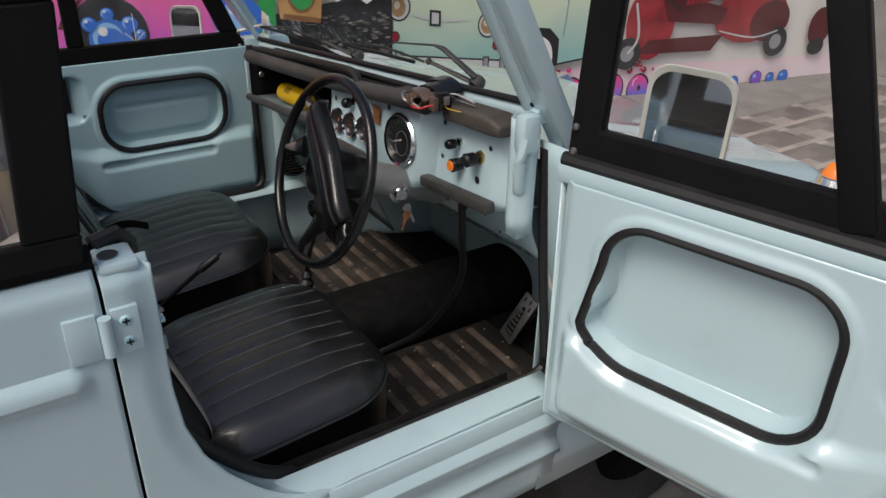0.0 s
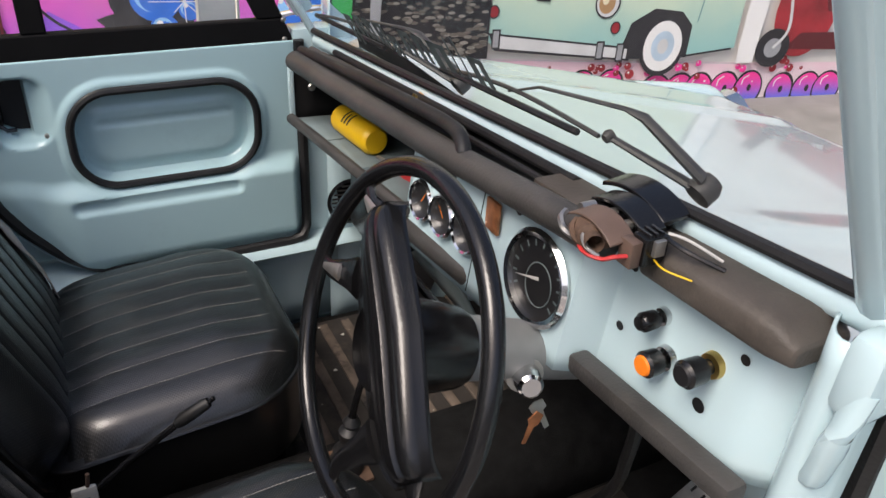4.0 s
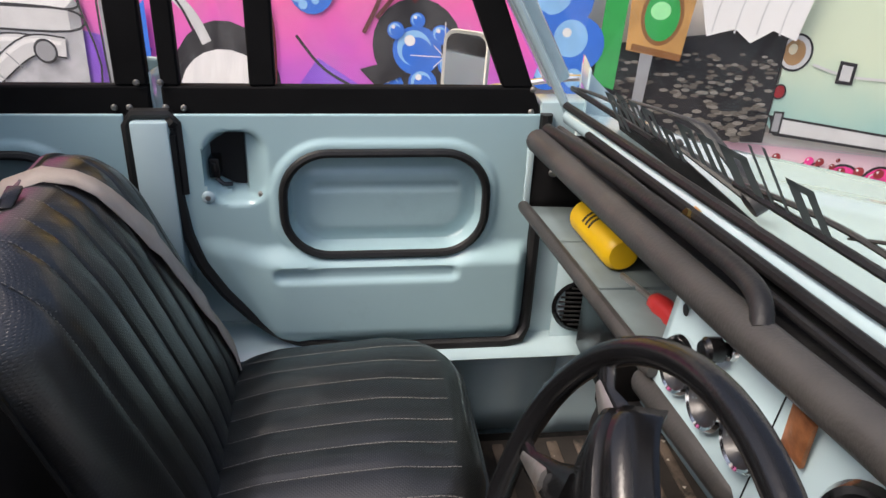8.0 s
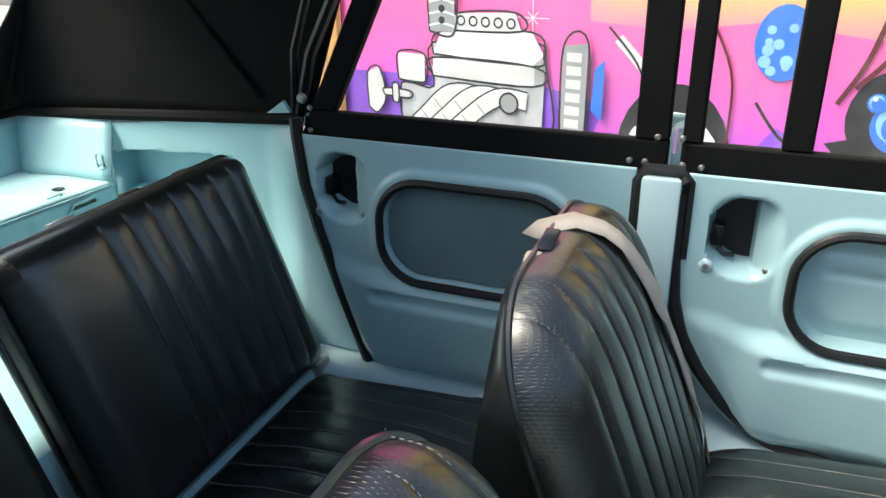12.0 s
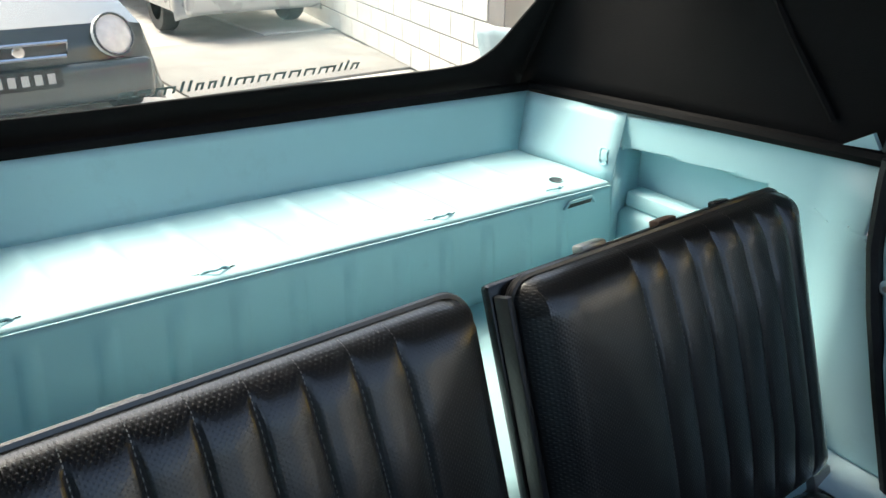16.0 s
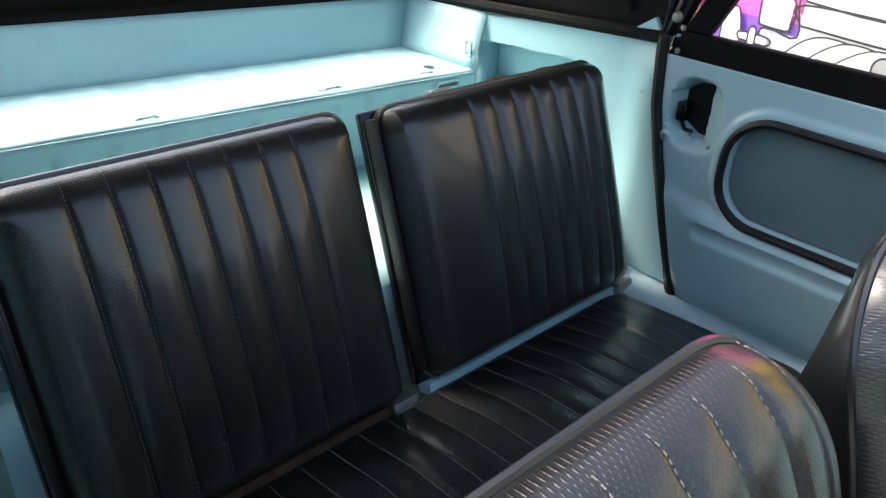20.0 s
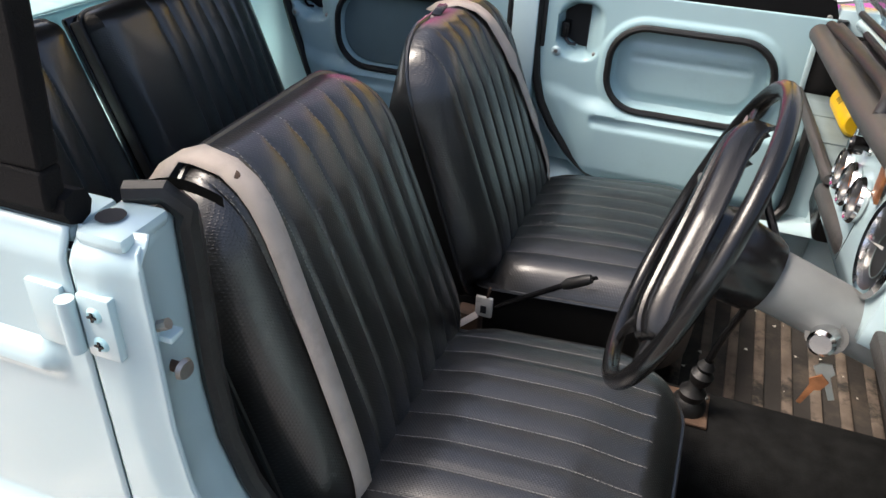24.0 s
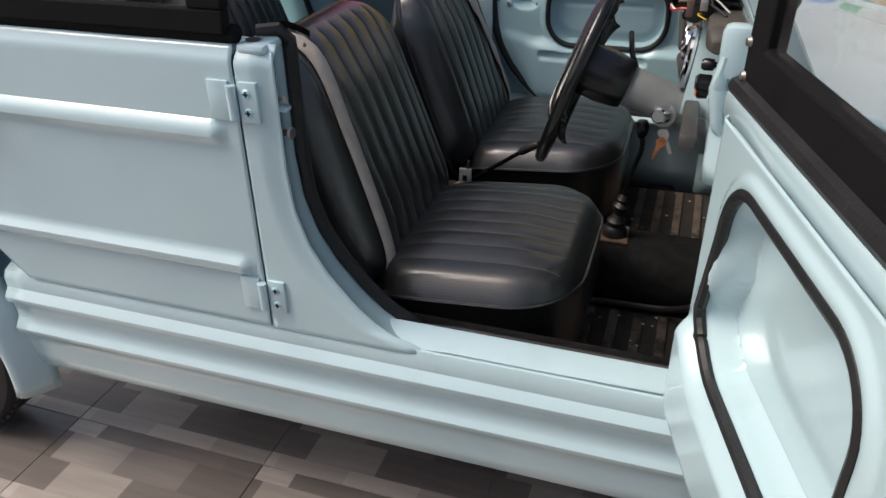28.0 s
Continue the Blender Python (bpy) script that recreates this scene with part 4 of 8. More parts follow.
    for y in (-0.485, 0.575):
        z = tub_z(y) - 0.022
        part("step_slot", box(xs + 0.004, xs + 0.009, y - 0.032, y + 0.032, z - 0.006, z + 0.002), PLASTIC, car)
        part("step_slot_lip", tube([(xs + 0.008, y - 0.042, z - 0.008), (xs + 0.010, y - 0.03, z + 0.006), (xs + 0.010, y + 0.03, z + 0.006), (xs + 0.008, y + 0.042, z - 0.008)], 0.003, 6), PAINT_IN, car)
    part("drain_hole", lathe([(0, 0.001), (0.014, 0.001)], (-1.395, 0.575, 0.946), (0, 0, 1), 14), PLASTIC, car)
    part("door_seal", tube([(curve_at(REAR_CURVE, z) - 0.004, -0.708, z) for z in [1.13 - 0.53 * i / 24 for i in range(25)]], 0.013, 8), RUBBER, car, "black rubber door seal")


PLATE = material("worn_plate", (0.20, 0.30, 0.31), 0.4, vary=0.2, scale=12, bump=0.2, bump_scale=60, grime=(0.36, 0.52, 0.54), grime_scale=14)


# ---------------------------------------------------------------- soft top
def build_top():
    top = thing("soft_top", "black canvas soft top with a rear window", "soft top", (-0.5, 0, 1.1))
    part("roof_canvas", grid(lambda u, v: Vector((-1.44 + 0.84 * v, (-0.75 + 1.5 * u), 1.605 + 0.05 * math.sin(math.pi * u) ** 0.7 - 0.02 * (2 * v - 1) ** 2 - 0.006 * math.sin(v * 3 * math.pi) ** 2)), 24, 30), CANVAS, top, "black canvas roof", thick=0.006)
    part("roof_bow", tube(spline([(-0.72, y, z) for y, z in ((-0.72, 1.585), (-0.5, 1.63), (0.0, 1.64), (0.5, 1.63), (0.72, 1.585))], 5), 0.011, 8), PLASTIC, top, "black steel hood bow")
    # rear curtain with a clear window, sloping in
    def rear(y, z):
        return Vector((-1.68 + (z - 1.10) * 0.52, y, z))
    inner = spline([(-0.30, 0, 1.15), (0.10, 0, 1.14), (0.50, 0, 1.128), (0.60, 0, 1.15), (0.655, 0, 1.22), (0.71, 0, 1.33), (0.715, 0, 1.5), (0.67, 0, 1.555), (0.1, 0, 1.56), (-0.52, 0, 1.56), (-0.56, 0, 1.5), (-0.55, 0, 1.34), (-0.485, 0, 1.24), (-0.42, 0, 1.165)], 5, True)
    outer = [(min(0.76, max(-0.76, 0.06 + (x - 0.06) * 1.6)), 0, min(1.625, max(1.03, 1.36 + (z - 1.36) * 1.7))) for x, _, z in inner]
    bm = bmesh.new()
    a = [bm.verts.new(rear(x, z)) for x, _, z in outer]
    b = [bm.verts.new(rear(x, z)) for x, _, z in inner]
    for i in range(len(a)):
        k = (i + 1) % len(a)
        bm.faces.new((a[i], a[k], b[k], b[i]))
    part("rear_canvas", bm, CANVAS, top, thick=0.006)
    bm = bmesh.new()
    bm.faces.new([bm.verts.new(rear(x, z)) for x, _, z in inner])
    part("rear_window", bm, CLEAR_VINYL, top, "clear vinyl rear window").visible_shadow = False
    # plain strokes of a word mark along the foot of the window
    y = -0.17
    for k, (wd, ht) in enumerate(((0.022, 0.014), (0.02, 0.014), (0.034, 0.014), (0.005, 0.02), (0.005, 0.02), (0.014, 0.014), (0.014, 0.014), (0.005, 0.02), (0.005, 0.017), (0.034, 0.014), (0.022, 0.014), (0.022, 0.014), (0.022, 0.014), (0.022, 0.014), (0.034, 0.014), (0.005, 0.017), (0.005, 0.02), (0.016, 0.014))):
        bm = bmesh.new()
        strokes = [(0, wd)] if wd < 0.01 else [(0, 0.0045), (wd * 0.5 - 0.002, wd * 0.5 + 0.0025), (wd - 0.0045, wd)] if wd > 0.03 else [(0, 0.0045), (wd - 0.0045, wd)]
        for p, q in strokes:
            bm.faces.new([bm.verts.new(rear(y + yy + (zz - 1.158) * 0.2, zz) + Vector((0.003, 0, 0))) for yy, zz in ((p, 1.158), (q, 1.158), (q, 1.158 + ht), (p, 1.158 + ht))])
        if wd > 0.01:
            bm.faces.new([bm.verts.new(rear(y + yy + 0.002, zz) + Vector((0.003, 0, 0))) for yy, zz in ((0.0045, 1.158 + ht - 0.004), (wd - 0.0045, 1.158 + ht - 0.004), (wd - 0.0045, 1.158 + ht), (0.0045, 1.158 + ht))])
        part("sticker_stroke", bm, DECAL, top, "dark strokes of a word mark", soft=False)
        y += wd + 0.008
    for s in (-1, 1):
        part("side_canvas", grid(lambda u, v: Vector((-1.69 + 0.85 * u + 0.26 * v * (1 - u) + 0.18 * v * u, s * ((0.735 if s > 0 else 0.735 - 0.07 * (1 - u) * (1 - v) - 0.03 * u * (1 - v)) + 0.006 * math.sin(9 * u) * math.sin(3 * v)), (1.085 if s < 0 else 1.066) + 0.03 * u + ((0.515 if s < 0 else 0.534) - 0.03 * u) * v)), 20, 12), CANVAS, top, "black canvas quarter", thick=0.005)
        part("corner_seam", tube([(-1.69, s * 0.735, 1.09), (-1.56, s * 0.738, 1.345), (-1.43, s * 0.735, 1.60)], 0.014, 8), CANVAS, top)
        part("top_seam", tube([(-0.95, s * 0.728, 1.15), (-1.05, s * 0.728, 1.27), (-1.28, s * 0.728, 1.58)], 0.006, 6), CANVAS, top)
        part("roof_bow", tube([(-0.835, s * 0.70, 1.13), (-0.80, s * 0.70, 1.25), (-0.62, s * 0.70, 1.58)], 0.012, 8), PLASTIC, top, "black steel hood bow")
        part("roof_bow", tube([(-0.85, s * 0.705, 1.13), (-0.84, s * 0.705, 1.25), (-0.72, s * 0.705, 1.58)], 0.009, 8), PLASTIC, top)
        part("bow_bolt", lathe([(0, 0.008), (0.008, 0.007), (0.011, 0)], (-0.82, s * 0.687, 1.165), (0, -s, 0), 12), STEEL, top)
        part("bow_clip", box(-0.765, -0.752, s * 0.678, s * 0.69, 1.36, 1.40, bevel=0.003), STEEL, top)
        part("top_corner", plate([(-0.86, 1.13), (-0.915, 1.125), (-0.875, 1.152)], 0.01, Matrix.Translation((0, s * 0.70, 0)) @ Matrix(((1, 0, 0, 0), (0, 0, 1, 0), (0, 1, 0, 0), (0, 0, 0, 1)))), PAINT_IN, top)
    part("front_edge", tube(spline([(-0.605, -0.75, 1.59), (-0.605, -0.5, 1.625), (-0.605, 0.0, 1.637), (-0.605, 0.5, 1.625), (-0.605, 0.75, 1.59)], 5), 0.02, 8), CANVAS, top)
    return top


# ---------------------------------------------------------------- seats
def pillow(w, l, r, thick, crown, pleats, pleat_w, pleat_l=(0.06, 0.94), corner=None, depth=0.012, nl=60, taper=0.0, ridge=0.0, off=0.0):
    """A padded cushion: x across (width w), y along (length l), z up; pleats sewn along y. Returns mesh and seam lines."""
    corner = corner or r
    seams = [(off - pleat_w / 2 + pleat_w * i / pleats) for i in range(pleats + 1)]
    xs = sorted(set([round(-w / 2 + w * i / 26, 5) for i in range(27)] + [round(sx + d, 5) for sx in seams for d in (-0.014, -0.008, -0.005, -0.0025, 0, 0.0025, 0.005, 0.008, 0.014)]))

    def half(y):
        e = min(y, l - y)
        c = corner if y > l / 2 else min(corner, r)
        base = w / 2 - taper * (y / l)
        if e >= c:
            return base
        return base - c + math.sqrt(max(0, c * c - (c - e) ** 2))

    def top(x, y):
        d = -rrect(x, y, 0, l / 2, w / 2 - taper * (y / l), l / 2, corner)
        h = thick * math.sqrt(max(0, 1 - (1 - min(1, max(0, d) / thick)) ** 2))
        h += crown * smooth(0, 0.16, d) * (1 - 0.5 * (2 * y / l - 1) ** 2)
        fade = smooth(pleat_l[0] * l, pleat_l[0] * l + 0.05, y) * smooth(pleat_l[1] * l, pleat_l[1] * l - 0.03, y)
        near = min(abs(x - sx) for sx in seams)
        if abs(x - off) < pleat_w / 2 + 0.02:
            h += ridge * fade * (1 - smooth(0.0008, 0.004, near)) * smooth(0, 0.03, d)
            h -= depth * fade * (0.55 * (1 - smooth(0, 0.005, near)) + 0.45 * (1 - smooth(0, 0.02, near))) * smooth(0, 0.03, d)
        return h
    ys = [l * (1 - math.cos(math.pi * j / nl)) / 2 for j in range(nl + 1)]
    bm = bmesh.new()
    uvl = bm.loops.layers.uv.verify()
    rows = []
    for y in ys:
        hw = half(y)
        rows.append([bm.verts.new((min(max(x, -hw), hw), y, top(min(max(x, -hw), hw), y))) for x in xs])
    for a, b in zip(rows, rows[1:]):
        for i in range(len(xs) - 1):
            f = bm.faces.new((a[i], a[i + 1], b[i + 1], b[i]))
            for lp in f.loops:
                lp[uvl].uv = (lp.vert.co.x, lp.vert.co.y)
    bmesh.ops.remove_doubles(bm, verts=bm.verts[:], dist=0.0006)
    rim = [(half(y), y) for y in ys] + [(-half(y), y) for y in reversed(ys)]
    lines = []
    for sx in seams:
        lines.append([(sx, y, top(sx, y) + 0.0012) for y in ys if pleat_l[0] * l < y < pleat_l[1] * l])
    return bm, rim, lines, top


def seat_pieces(ob, m, w, l, r, thick, crown, pleats, pleat_w, skirt, mat, names=("cushion", "skirt", "piping"), stitched=True, flare=0.0, pleat_l=(0.02, 0.93), corner=None, depth=0.012, taper=0.0, under=VINYL, ridge=0.0, dash=0.55, top_skirt=1.0, off=0.0, fine=False):
    bm, rim, lines, surf = pillow(w, l, r, thick, crown, pleats, pleat_w, pleat_l, corner, depth, taper=taper, ridge=ridge, off=off)
    for v in bm.verts:
        v.co = m @ v.co
    top = part(names[0], bm, mat, ob)
    bm = bmesh.new()
    loop = []
    for x, y in rim:
        if not loop or (Vector((x, y)) - Vector(loop[-1])).length > 0.004:
            loop.append((x, y))
    rows = []
    for k in range(5):
        t = k / 4
        sc = 1 + flare * t + 0.015 * math.sin(math.pi * t)
        rows.append([bm.verts.new(m @ Vector((x * sc, l / 2 + (y - l / 2) * sc, -skirt * t * (1 - (1 - top_skirt) * smooth(0.6 * l, 0.98 * l, y))))) for x, y in loop])
    n = len(loop)
    for a, b in zip(rows, rows[1:]):
        for i in range(n):
            bm.faces.new((a[i], a[(i + 1) % n], b[(i + 1) % n], b[i]))
    bm.faces.new(rows[-1])
    part(names[1], bm, under, ob)
    part(names[2], tube([m @ Vector((x * 1.006, l / 2 + (y - l / 2) * 1.006, 0)) for x, y in loop], 0.0045, 6, True), VINYL, top)
    if stitched:
        for ln in lines:
            bm = bmesh.new()
            for i in range(0, len(ln) - 1, 1):
                a, b = Vector(ln[i]), Vector(ln[i + 1])
                k = max(1, int((b - a).length / 0.0055))
                for j in range(k):
                    p, q = a.lerp(b, (j + 0.2) / k), a.lerp(b, (j + 0.2 + dash) / k)
                    hw = 0.0005 if fine else 0.0008
                    vs = [bm.verts.new(m @ Vector(c)) for c in ((p.x - hw, p.y, p.z), (p.x + hw, p.y, p.z), (q.x + hw, q.y, q.z), (q.x - hw, q.y, q.z))]
                    bm.faces.new(vs)
            if bm.faces:
                # stitches, their pale tone also painting the glint along the seam
                part("stitching", bm, STITCH_GLINT, top, soft=False)
    top_of[ob.name] = (m, surf, l)
    return top


top_of = {}


def front_seat(cy, extra, tall, wide=0.53, corner=0.15, shift=0.0, cb=None):
    seat = thing("front_seat", "black pleated vinyl front seat" + extra, "car seat", (0.15, cy, 0.34), "front seats of the car")
    # cushion: its own x across the car, y forward
    m = Matrix.Translation((-0.06, cy, 0.60)) @ Matrix.Rotation(radians(5), 4, 'Y').inverted() @ Matrix(((0, 1, 0, 0), (1, 0, 0, 0), (0, 0, 1, 0), (0, 0, 0, 1)))
    seat_pieces(seat, m, 0.53, 0.475, 0.06, 0.05, 0.022, 7, 0.38, 0.17, VINYL_DOT, corner=0.15, flare=-0.06, depth=0.004, ridge=0.0022, dash=0.8)
    # backrest: its own y up the back
    lean = radians(BACK_LEAN)
    mb = Matrix.Translation((-0.062 + shift, cb or cy, 0.563)) @ Matrix(((0, -math.sin(lean), math.cos(lean), 0), (1, 0, 0, 0), (0, math.cos(lean), math.sin(lean), 0), (0, 0, 0, 1)))
    seat_pieces(seat, mb, wide, tall, 0.07, 0.07, 0.018, 7, wide * 0.68, 0.09, VINYL_DOT, ("backrest", "back_shell", "piping"), top_skirt=0.25, depth=0.008, corner=corner, flare=-0.04, pleat_l=(0.04, 0.99), taper=0.03)
    part("seat_base", box(-0.06, 0.36, cy - 0.20, cy + 0.20, 0.345, 0.45, bevel=0.015), CARPET, seat)
    for k in (-0.21, 0.21):
        part("seat_rail", box(-0.1, 0.42, cy + k - 0.012, cy + k + 0.012, 0.345, 0.365, bevel=0.003), RUST, seat)
    return seat


BACK_LEAN = 20.0


def rear_seats():
    lean = radians(20)
    for y0, y1, l, off, pw, extra in ((-0.517, 0.0, 0.478, -0.012, 0.31, "wide "), (0.062, 0.622, 0.468, 0.052, 0.32, "")):
        seat = thing("folding_rear_seat", extra + "black pleated vinyl folding rear seat back", "car seat", (-0.75, (y0 + y1) / 2, 0.69), "rear seat backs")
        c, w = (y0 + y1) / 2, y1 - y0
        mb = Matrix.Translation((-0.800, c, 0.618)) @ Matrix(((0, -math.sin(lean), math.cos(lean), 0), (1, 0, 0, 0), (0, math.cos(lean), math.sin(lean), 0), (0, 0, 0, 1)))
        seat_pieces(seat, mb, w, l, 0.03, 0.052, 0.014, 6, pw, 0.012, VINYL_DOT, ("pad", "pad_side", "piping"), corner=0.035, depth=0.009, pleat_l=(0.0, 0.998), off=off, fine=True)

        def piece(name, x0, x1, q0, q1, d0, d1, mat, label="", bevel=0.004):
            bm = box(x0, x1, q0, q1, d0, d1, bevel=bevel)
            for v in bm.verts:
                v.co = mb @ v.co
            part(name, bm, mat, seat, label)
        piece("back_plate", -w / 2 - 0.016, w / 2 - 0.02, -0.012, 0.468, -0.034, -0.016, PLASTIC, "black steel back plate", 0.006)
        piece("plate_edge", -w / 2 - 0.012, -w / 2 - 0.002, 0.02, 0.455, -0.016, 0.012, RUBBER, "black edge strip beside the pad", 0.003)
        piece("catch", -w * 0.25, -w * 0.25 + 0.045, 0.464, 0.478, -0.034, -0.012, STEEL)
        piece("catch", w * 0.02, w * 0.02 + 0.04, 0.464, 0.476, -0.034, -0.014, RUST)
        piece("catch", w * 0.26, w * 0.26 + 0.03, 0.464, 0.474, -0.034, -0.014, PLASTIC)
        piece("hinge_rail", -w / 2, w / 2, -0.034, -0.010, -0.034, 0.004, RUST if y0 < 0 else PAINT_IN, "worn hinge rail along the bottom")
        piece("hinge_bracket", w / 2 - 0.03, w / 2 + 0.02, -0.04, -0.004, -0.02, 0.02, STEEL, "bright worn hinge bracket")
    cush = thing("rear_seat_cushion", "long black pleated vinyl rear bench cushion", "car seat", (-0.5, 0, 0.5))
    m = Matrix.Translation((-0.79, 0.0, 0.578)) @ Matrix.Rotation(radians(4), 4, 'Y').inverted() @ Matrix(((0, 1, 0, 0), (1, 0, 0, 0), (0, 0, 1, 0), (0, 0, 0, 1)))
    seat_pieces(cush, m, 1.24, 0.45, 0.04, 0.035, 0.02, 20, 1.10, 0.16, VINYL_DOT, corner=0.08, pleat_l=(0.0, 0.96), depth=0.006, ridge=0.0035, dash=0.8)
    part("seat_box", box(-0.75, -0.38, -0.6, 0.6, 0.345, 0.46, bevel=0.01), CARPET, cush)


# ---------------------------------------------------------------- dashboard
def dash_x(y):
    return 0.592 - 0.035 * y - 0.042 * smooth(-0.412, -0.388, y)


def screen_x(y):
    return 0.622 - 0.03 * y


def screen_z(y):
    return 1.188 - 0.10 * y


def knob(dash, y, z, r, length, cap_mat, name, label="", stem=CHROME):
    x = dash_x(y) + 0.12 * (z - 1.06)
    k = part(name, lathe([(0, length), (r * 0.8, length), (r, length - 0.003), (r * 0.95, length * 0.45), (r * 0.5, length * 0.4), (r * 0.5, 0)], (x, y, z), (-1, 0, 0), 18), PLASTIC, dash, label)
    part("knob_cap", lathe([(0, 0.003), (r * 0.7, 0.0025), (r * 0.78, 0)], (x - length, y, z), (-1, 0, 0), 18), cap_mat, k)
    part("knob_ring", lathe([(r * 0.55, 0.008), (r * 0.9, 0.007), (r * 1.0, 0)], (x, y, z), (-1, 0, 0), 18), stem, k)
    return k


def gauge(dash, y, z, r, label, needle, dials):
    x = dash_x(y) + 0.12 * (z - 1.06) - 0.003
    c = Vector((x, y, z))
    face = Vector((-1, -0.035, 0.12)).normalized()

    def on(v, lift):
        v = Vector(v)
        return c + v + Vector((0.12 * v.z - 0.035 * v.y, 0, 0)) + face * lift
    g = part("gauge", lathe([(r * 1.02, 0), (r * 1.08, 0.006), (r * 1.0, 0.011), (r * 0.9, 0.009), (r * 0.88, 0.002)], c, face, 36), CHROME, dash, label)
    part("gauge_face", lathe([(0, 0.002), (r * 0.9, 0.002)], c, face, 32), DIAL, g)
    bm = bmesh.new()
    for k in range(dials):
        a = radians(215 - 250 * k / (dials - 1))
        d = Vector((0, -math.cos(a), math.sin(a)))
        s = Vector((0, d.z, -d.y)) * r * 0.025
        vs = [on(d * r * q + s * e, 0.0032) for q, e in ((0.68, -1), (0.68, 1), (0.82, 1), (0.82, -1))]
        bm.faces.new([bm.verts.new(v) for v in vs])
    part("dial_marks", bm, DECAL, g, soft=False)
    a = radians(needle)
    d = Vector((0, -math.cos(a), math.sin(a)))
    s = Vector((0, d.z, -d.y)) * r * 0.04
    bm = bmesh.new()
    bm.faces.new([bm.verts.new(on(v, 0.005)) for v in (d * r * 0.75, -d * r * 0.12 + s, -d * r * 0.12 - s)])
    part("needle", bm, ORANGE if r < 0.05 else PRINT, g, soft=False)
    return g


def build_dash():
    dash = thing("dashboard", "light blue steel dashboard with round gauges and dusty grey pads", "dashboard", (0.62, 0, 0.95))

    def face(u, v):
        y = -0.655 + 0.669 * u
        low, high = 0.964 - 0.08 * y, 1.148 - 0.07 * y
        z = low + (high - low) * v
        x = dash_x(y) + 0.12 * (z - 1.06)
        x += 0.03 * smooth(-0.60, -0.655, y)
        return Vector((x, y, z))
    part("panel", grid(face, 60, 8), PAINT, dash, thick=0.003)
    part("panel_end", grid(lambda u, v: Vector((0.655 - 0.04 * u * (1 - u) * 4 - 0.01, -0.70 + 0.06 * u, 0.99 + 0.24 * v)), 8, 8), PAINT, dash, "light blue rounded dash end", thick=0.003)

    def lip(u, v):
        p = face(u, 0.0)
        return p + Vector((0.002 + 0.06 * v, 0, 0.002))
    part("panel_lip", grid(lip, 20, 3), PAINT, dash, thick=0.003)
    for y in (-0.400, -0.185):
        lo, hi = 0.968 - 0.08 * y, 1.144 - 0.07 * y
        part("panel_seam", box(-0.002, 0.0035, -0.0009, 0.0009, lo - 1.06, hi - 1.06, m=Matrix.Translation((dash_x(y), y, 1.06)) @ Matrix.Rotation(math.atan(0.12), 4, 'Y')), PLASTIC, dash, soft=False)
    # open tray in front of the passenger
    # floor and creases carry the shade under the padded roll in their colour
    part("tray", grid(lambda u, v: Vector((0.528 + 0.20 * v + 0.012 * (1 - u) * (1 - v), 0.016 + 0.524 * u, 0.994 - 0.024 * u - 0.008 * v)), 8, 6), TRAY_SHADED, dash, "floor of the open glove tray, blue paint darkened for shade", thick=0.004)
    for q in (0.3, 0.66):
        part("tray_crease", box(0.535, 0.70, 0.10 + 0.44 * q - 0.002, 0.10 + 0.44 * q + 0.002, 0.988 - 0.022 * q, 0.9945 - 0.022 * q), TRAY_SHADED, dash, soft=False)
    # black back wall stands for the deep shade at the rear of the tray
    part("tray_back", grid(lambda u, v: Vector((0.715 - 0.05 * v, 0.06 + 0.50 * u, 0.96 + 0.2 * v)), 8, 6), CANVAS, dash, "back of the tray, blackened for the shade inside", thick=0.003)

    def cover(u, v):
        y = -0.27 + 0.83 * u
        return Vector((0.545 - 0.03 * y + 0.115 * v, y, 1.150 - 0.095 * y - 0.012 * smooth(0, 0.3, v) + 0.012 * smooth(0.5, 1.0, v)))
    part("dash_top", grid(cover, 16, 8), RUBBER, dash, "black ledge behind the padded roll", thick=0.006)
    part("ledge_seal", tube([(0.602, 0.50, 1.117), (0.610, 0.1, 1.156), (0.618, -0.30, 1.194)], 0.007, 8), RUBBER, dash, "black ribbed seal")
    part("ledge_seal", tube([(0.588, 0.30, 1.127), (0.594, 0.0, 1.156), (0.600, -0.30, 1.185)], 0.005, 8), RUBBER, dash, "black ribbed seal")
    part("tray_side", grid(lambda u, v: Vector((dash_x(0.01) + 0.004 + 0.15 * u, 0.012, 0.974 + 0.16 * v)), 4, 4), PAINT, dash, thick=0.003)
    part("tray_end", grid(lambda u, v: Vector((0.526 + 0.18 * u, 0.545, 0.955 + 0.145 * v)), 4, 4), CANVAS, dash, thick=0.003)
    part("tray_edge", box(0.514, 0.526, 0.540, 0.552, 0.955, 1.105, bevel=0.003), PAINT, dash, "light blue flanged edge of the tray")
    part("tray_screw", lathe([(0, 0.005), (0.006, 0.004), (0.009, 0)], (0.563, 0.542, 1.035), (0, -1, 0), 10), STEEL, dash, "bright screw on a bracket")
    part("tray_rim", tube([(0.513, 0.545, 0.970), (0.515, 0.535, 0.973), (0.525, 0.30, 0.993), (0.536, 0.012, 1.017), (0.537, 0.0, 1.018)], [0.007, 0.0095, 0.0095, 0.0095, 0.007], 10, flat=1.25), PAD, dash, "thin dusty black tray rim")
    part("tray_rim", tube([(0.540, 0.034, 0.985), (0.541, 0.026, 0.985), (0.556, -0.17, 0.997), (0.558, -0.18, 0.997)], [0.010, 0.015, 0.015, 0.011], 10, flat=1.2), PAD, dash, "dusty black knee roll")
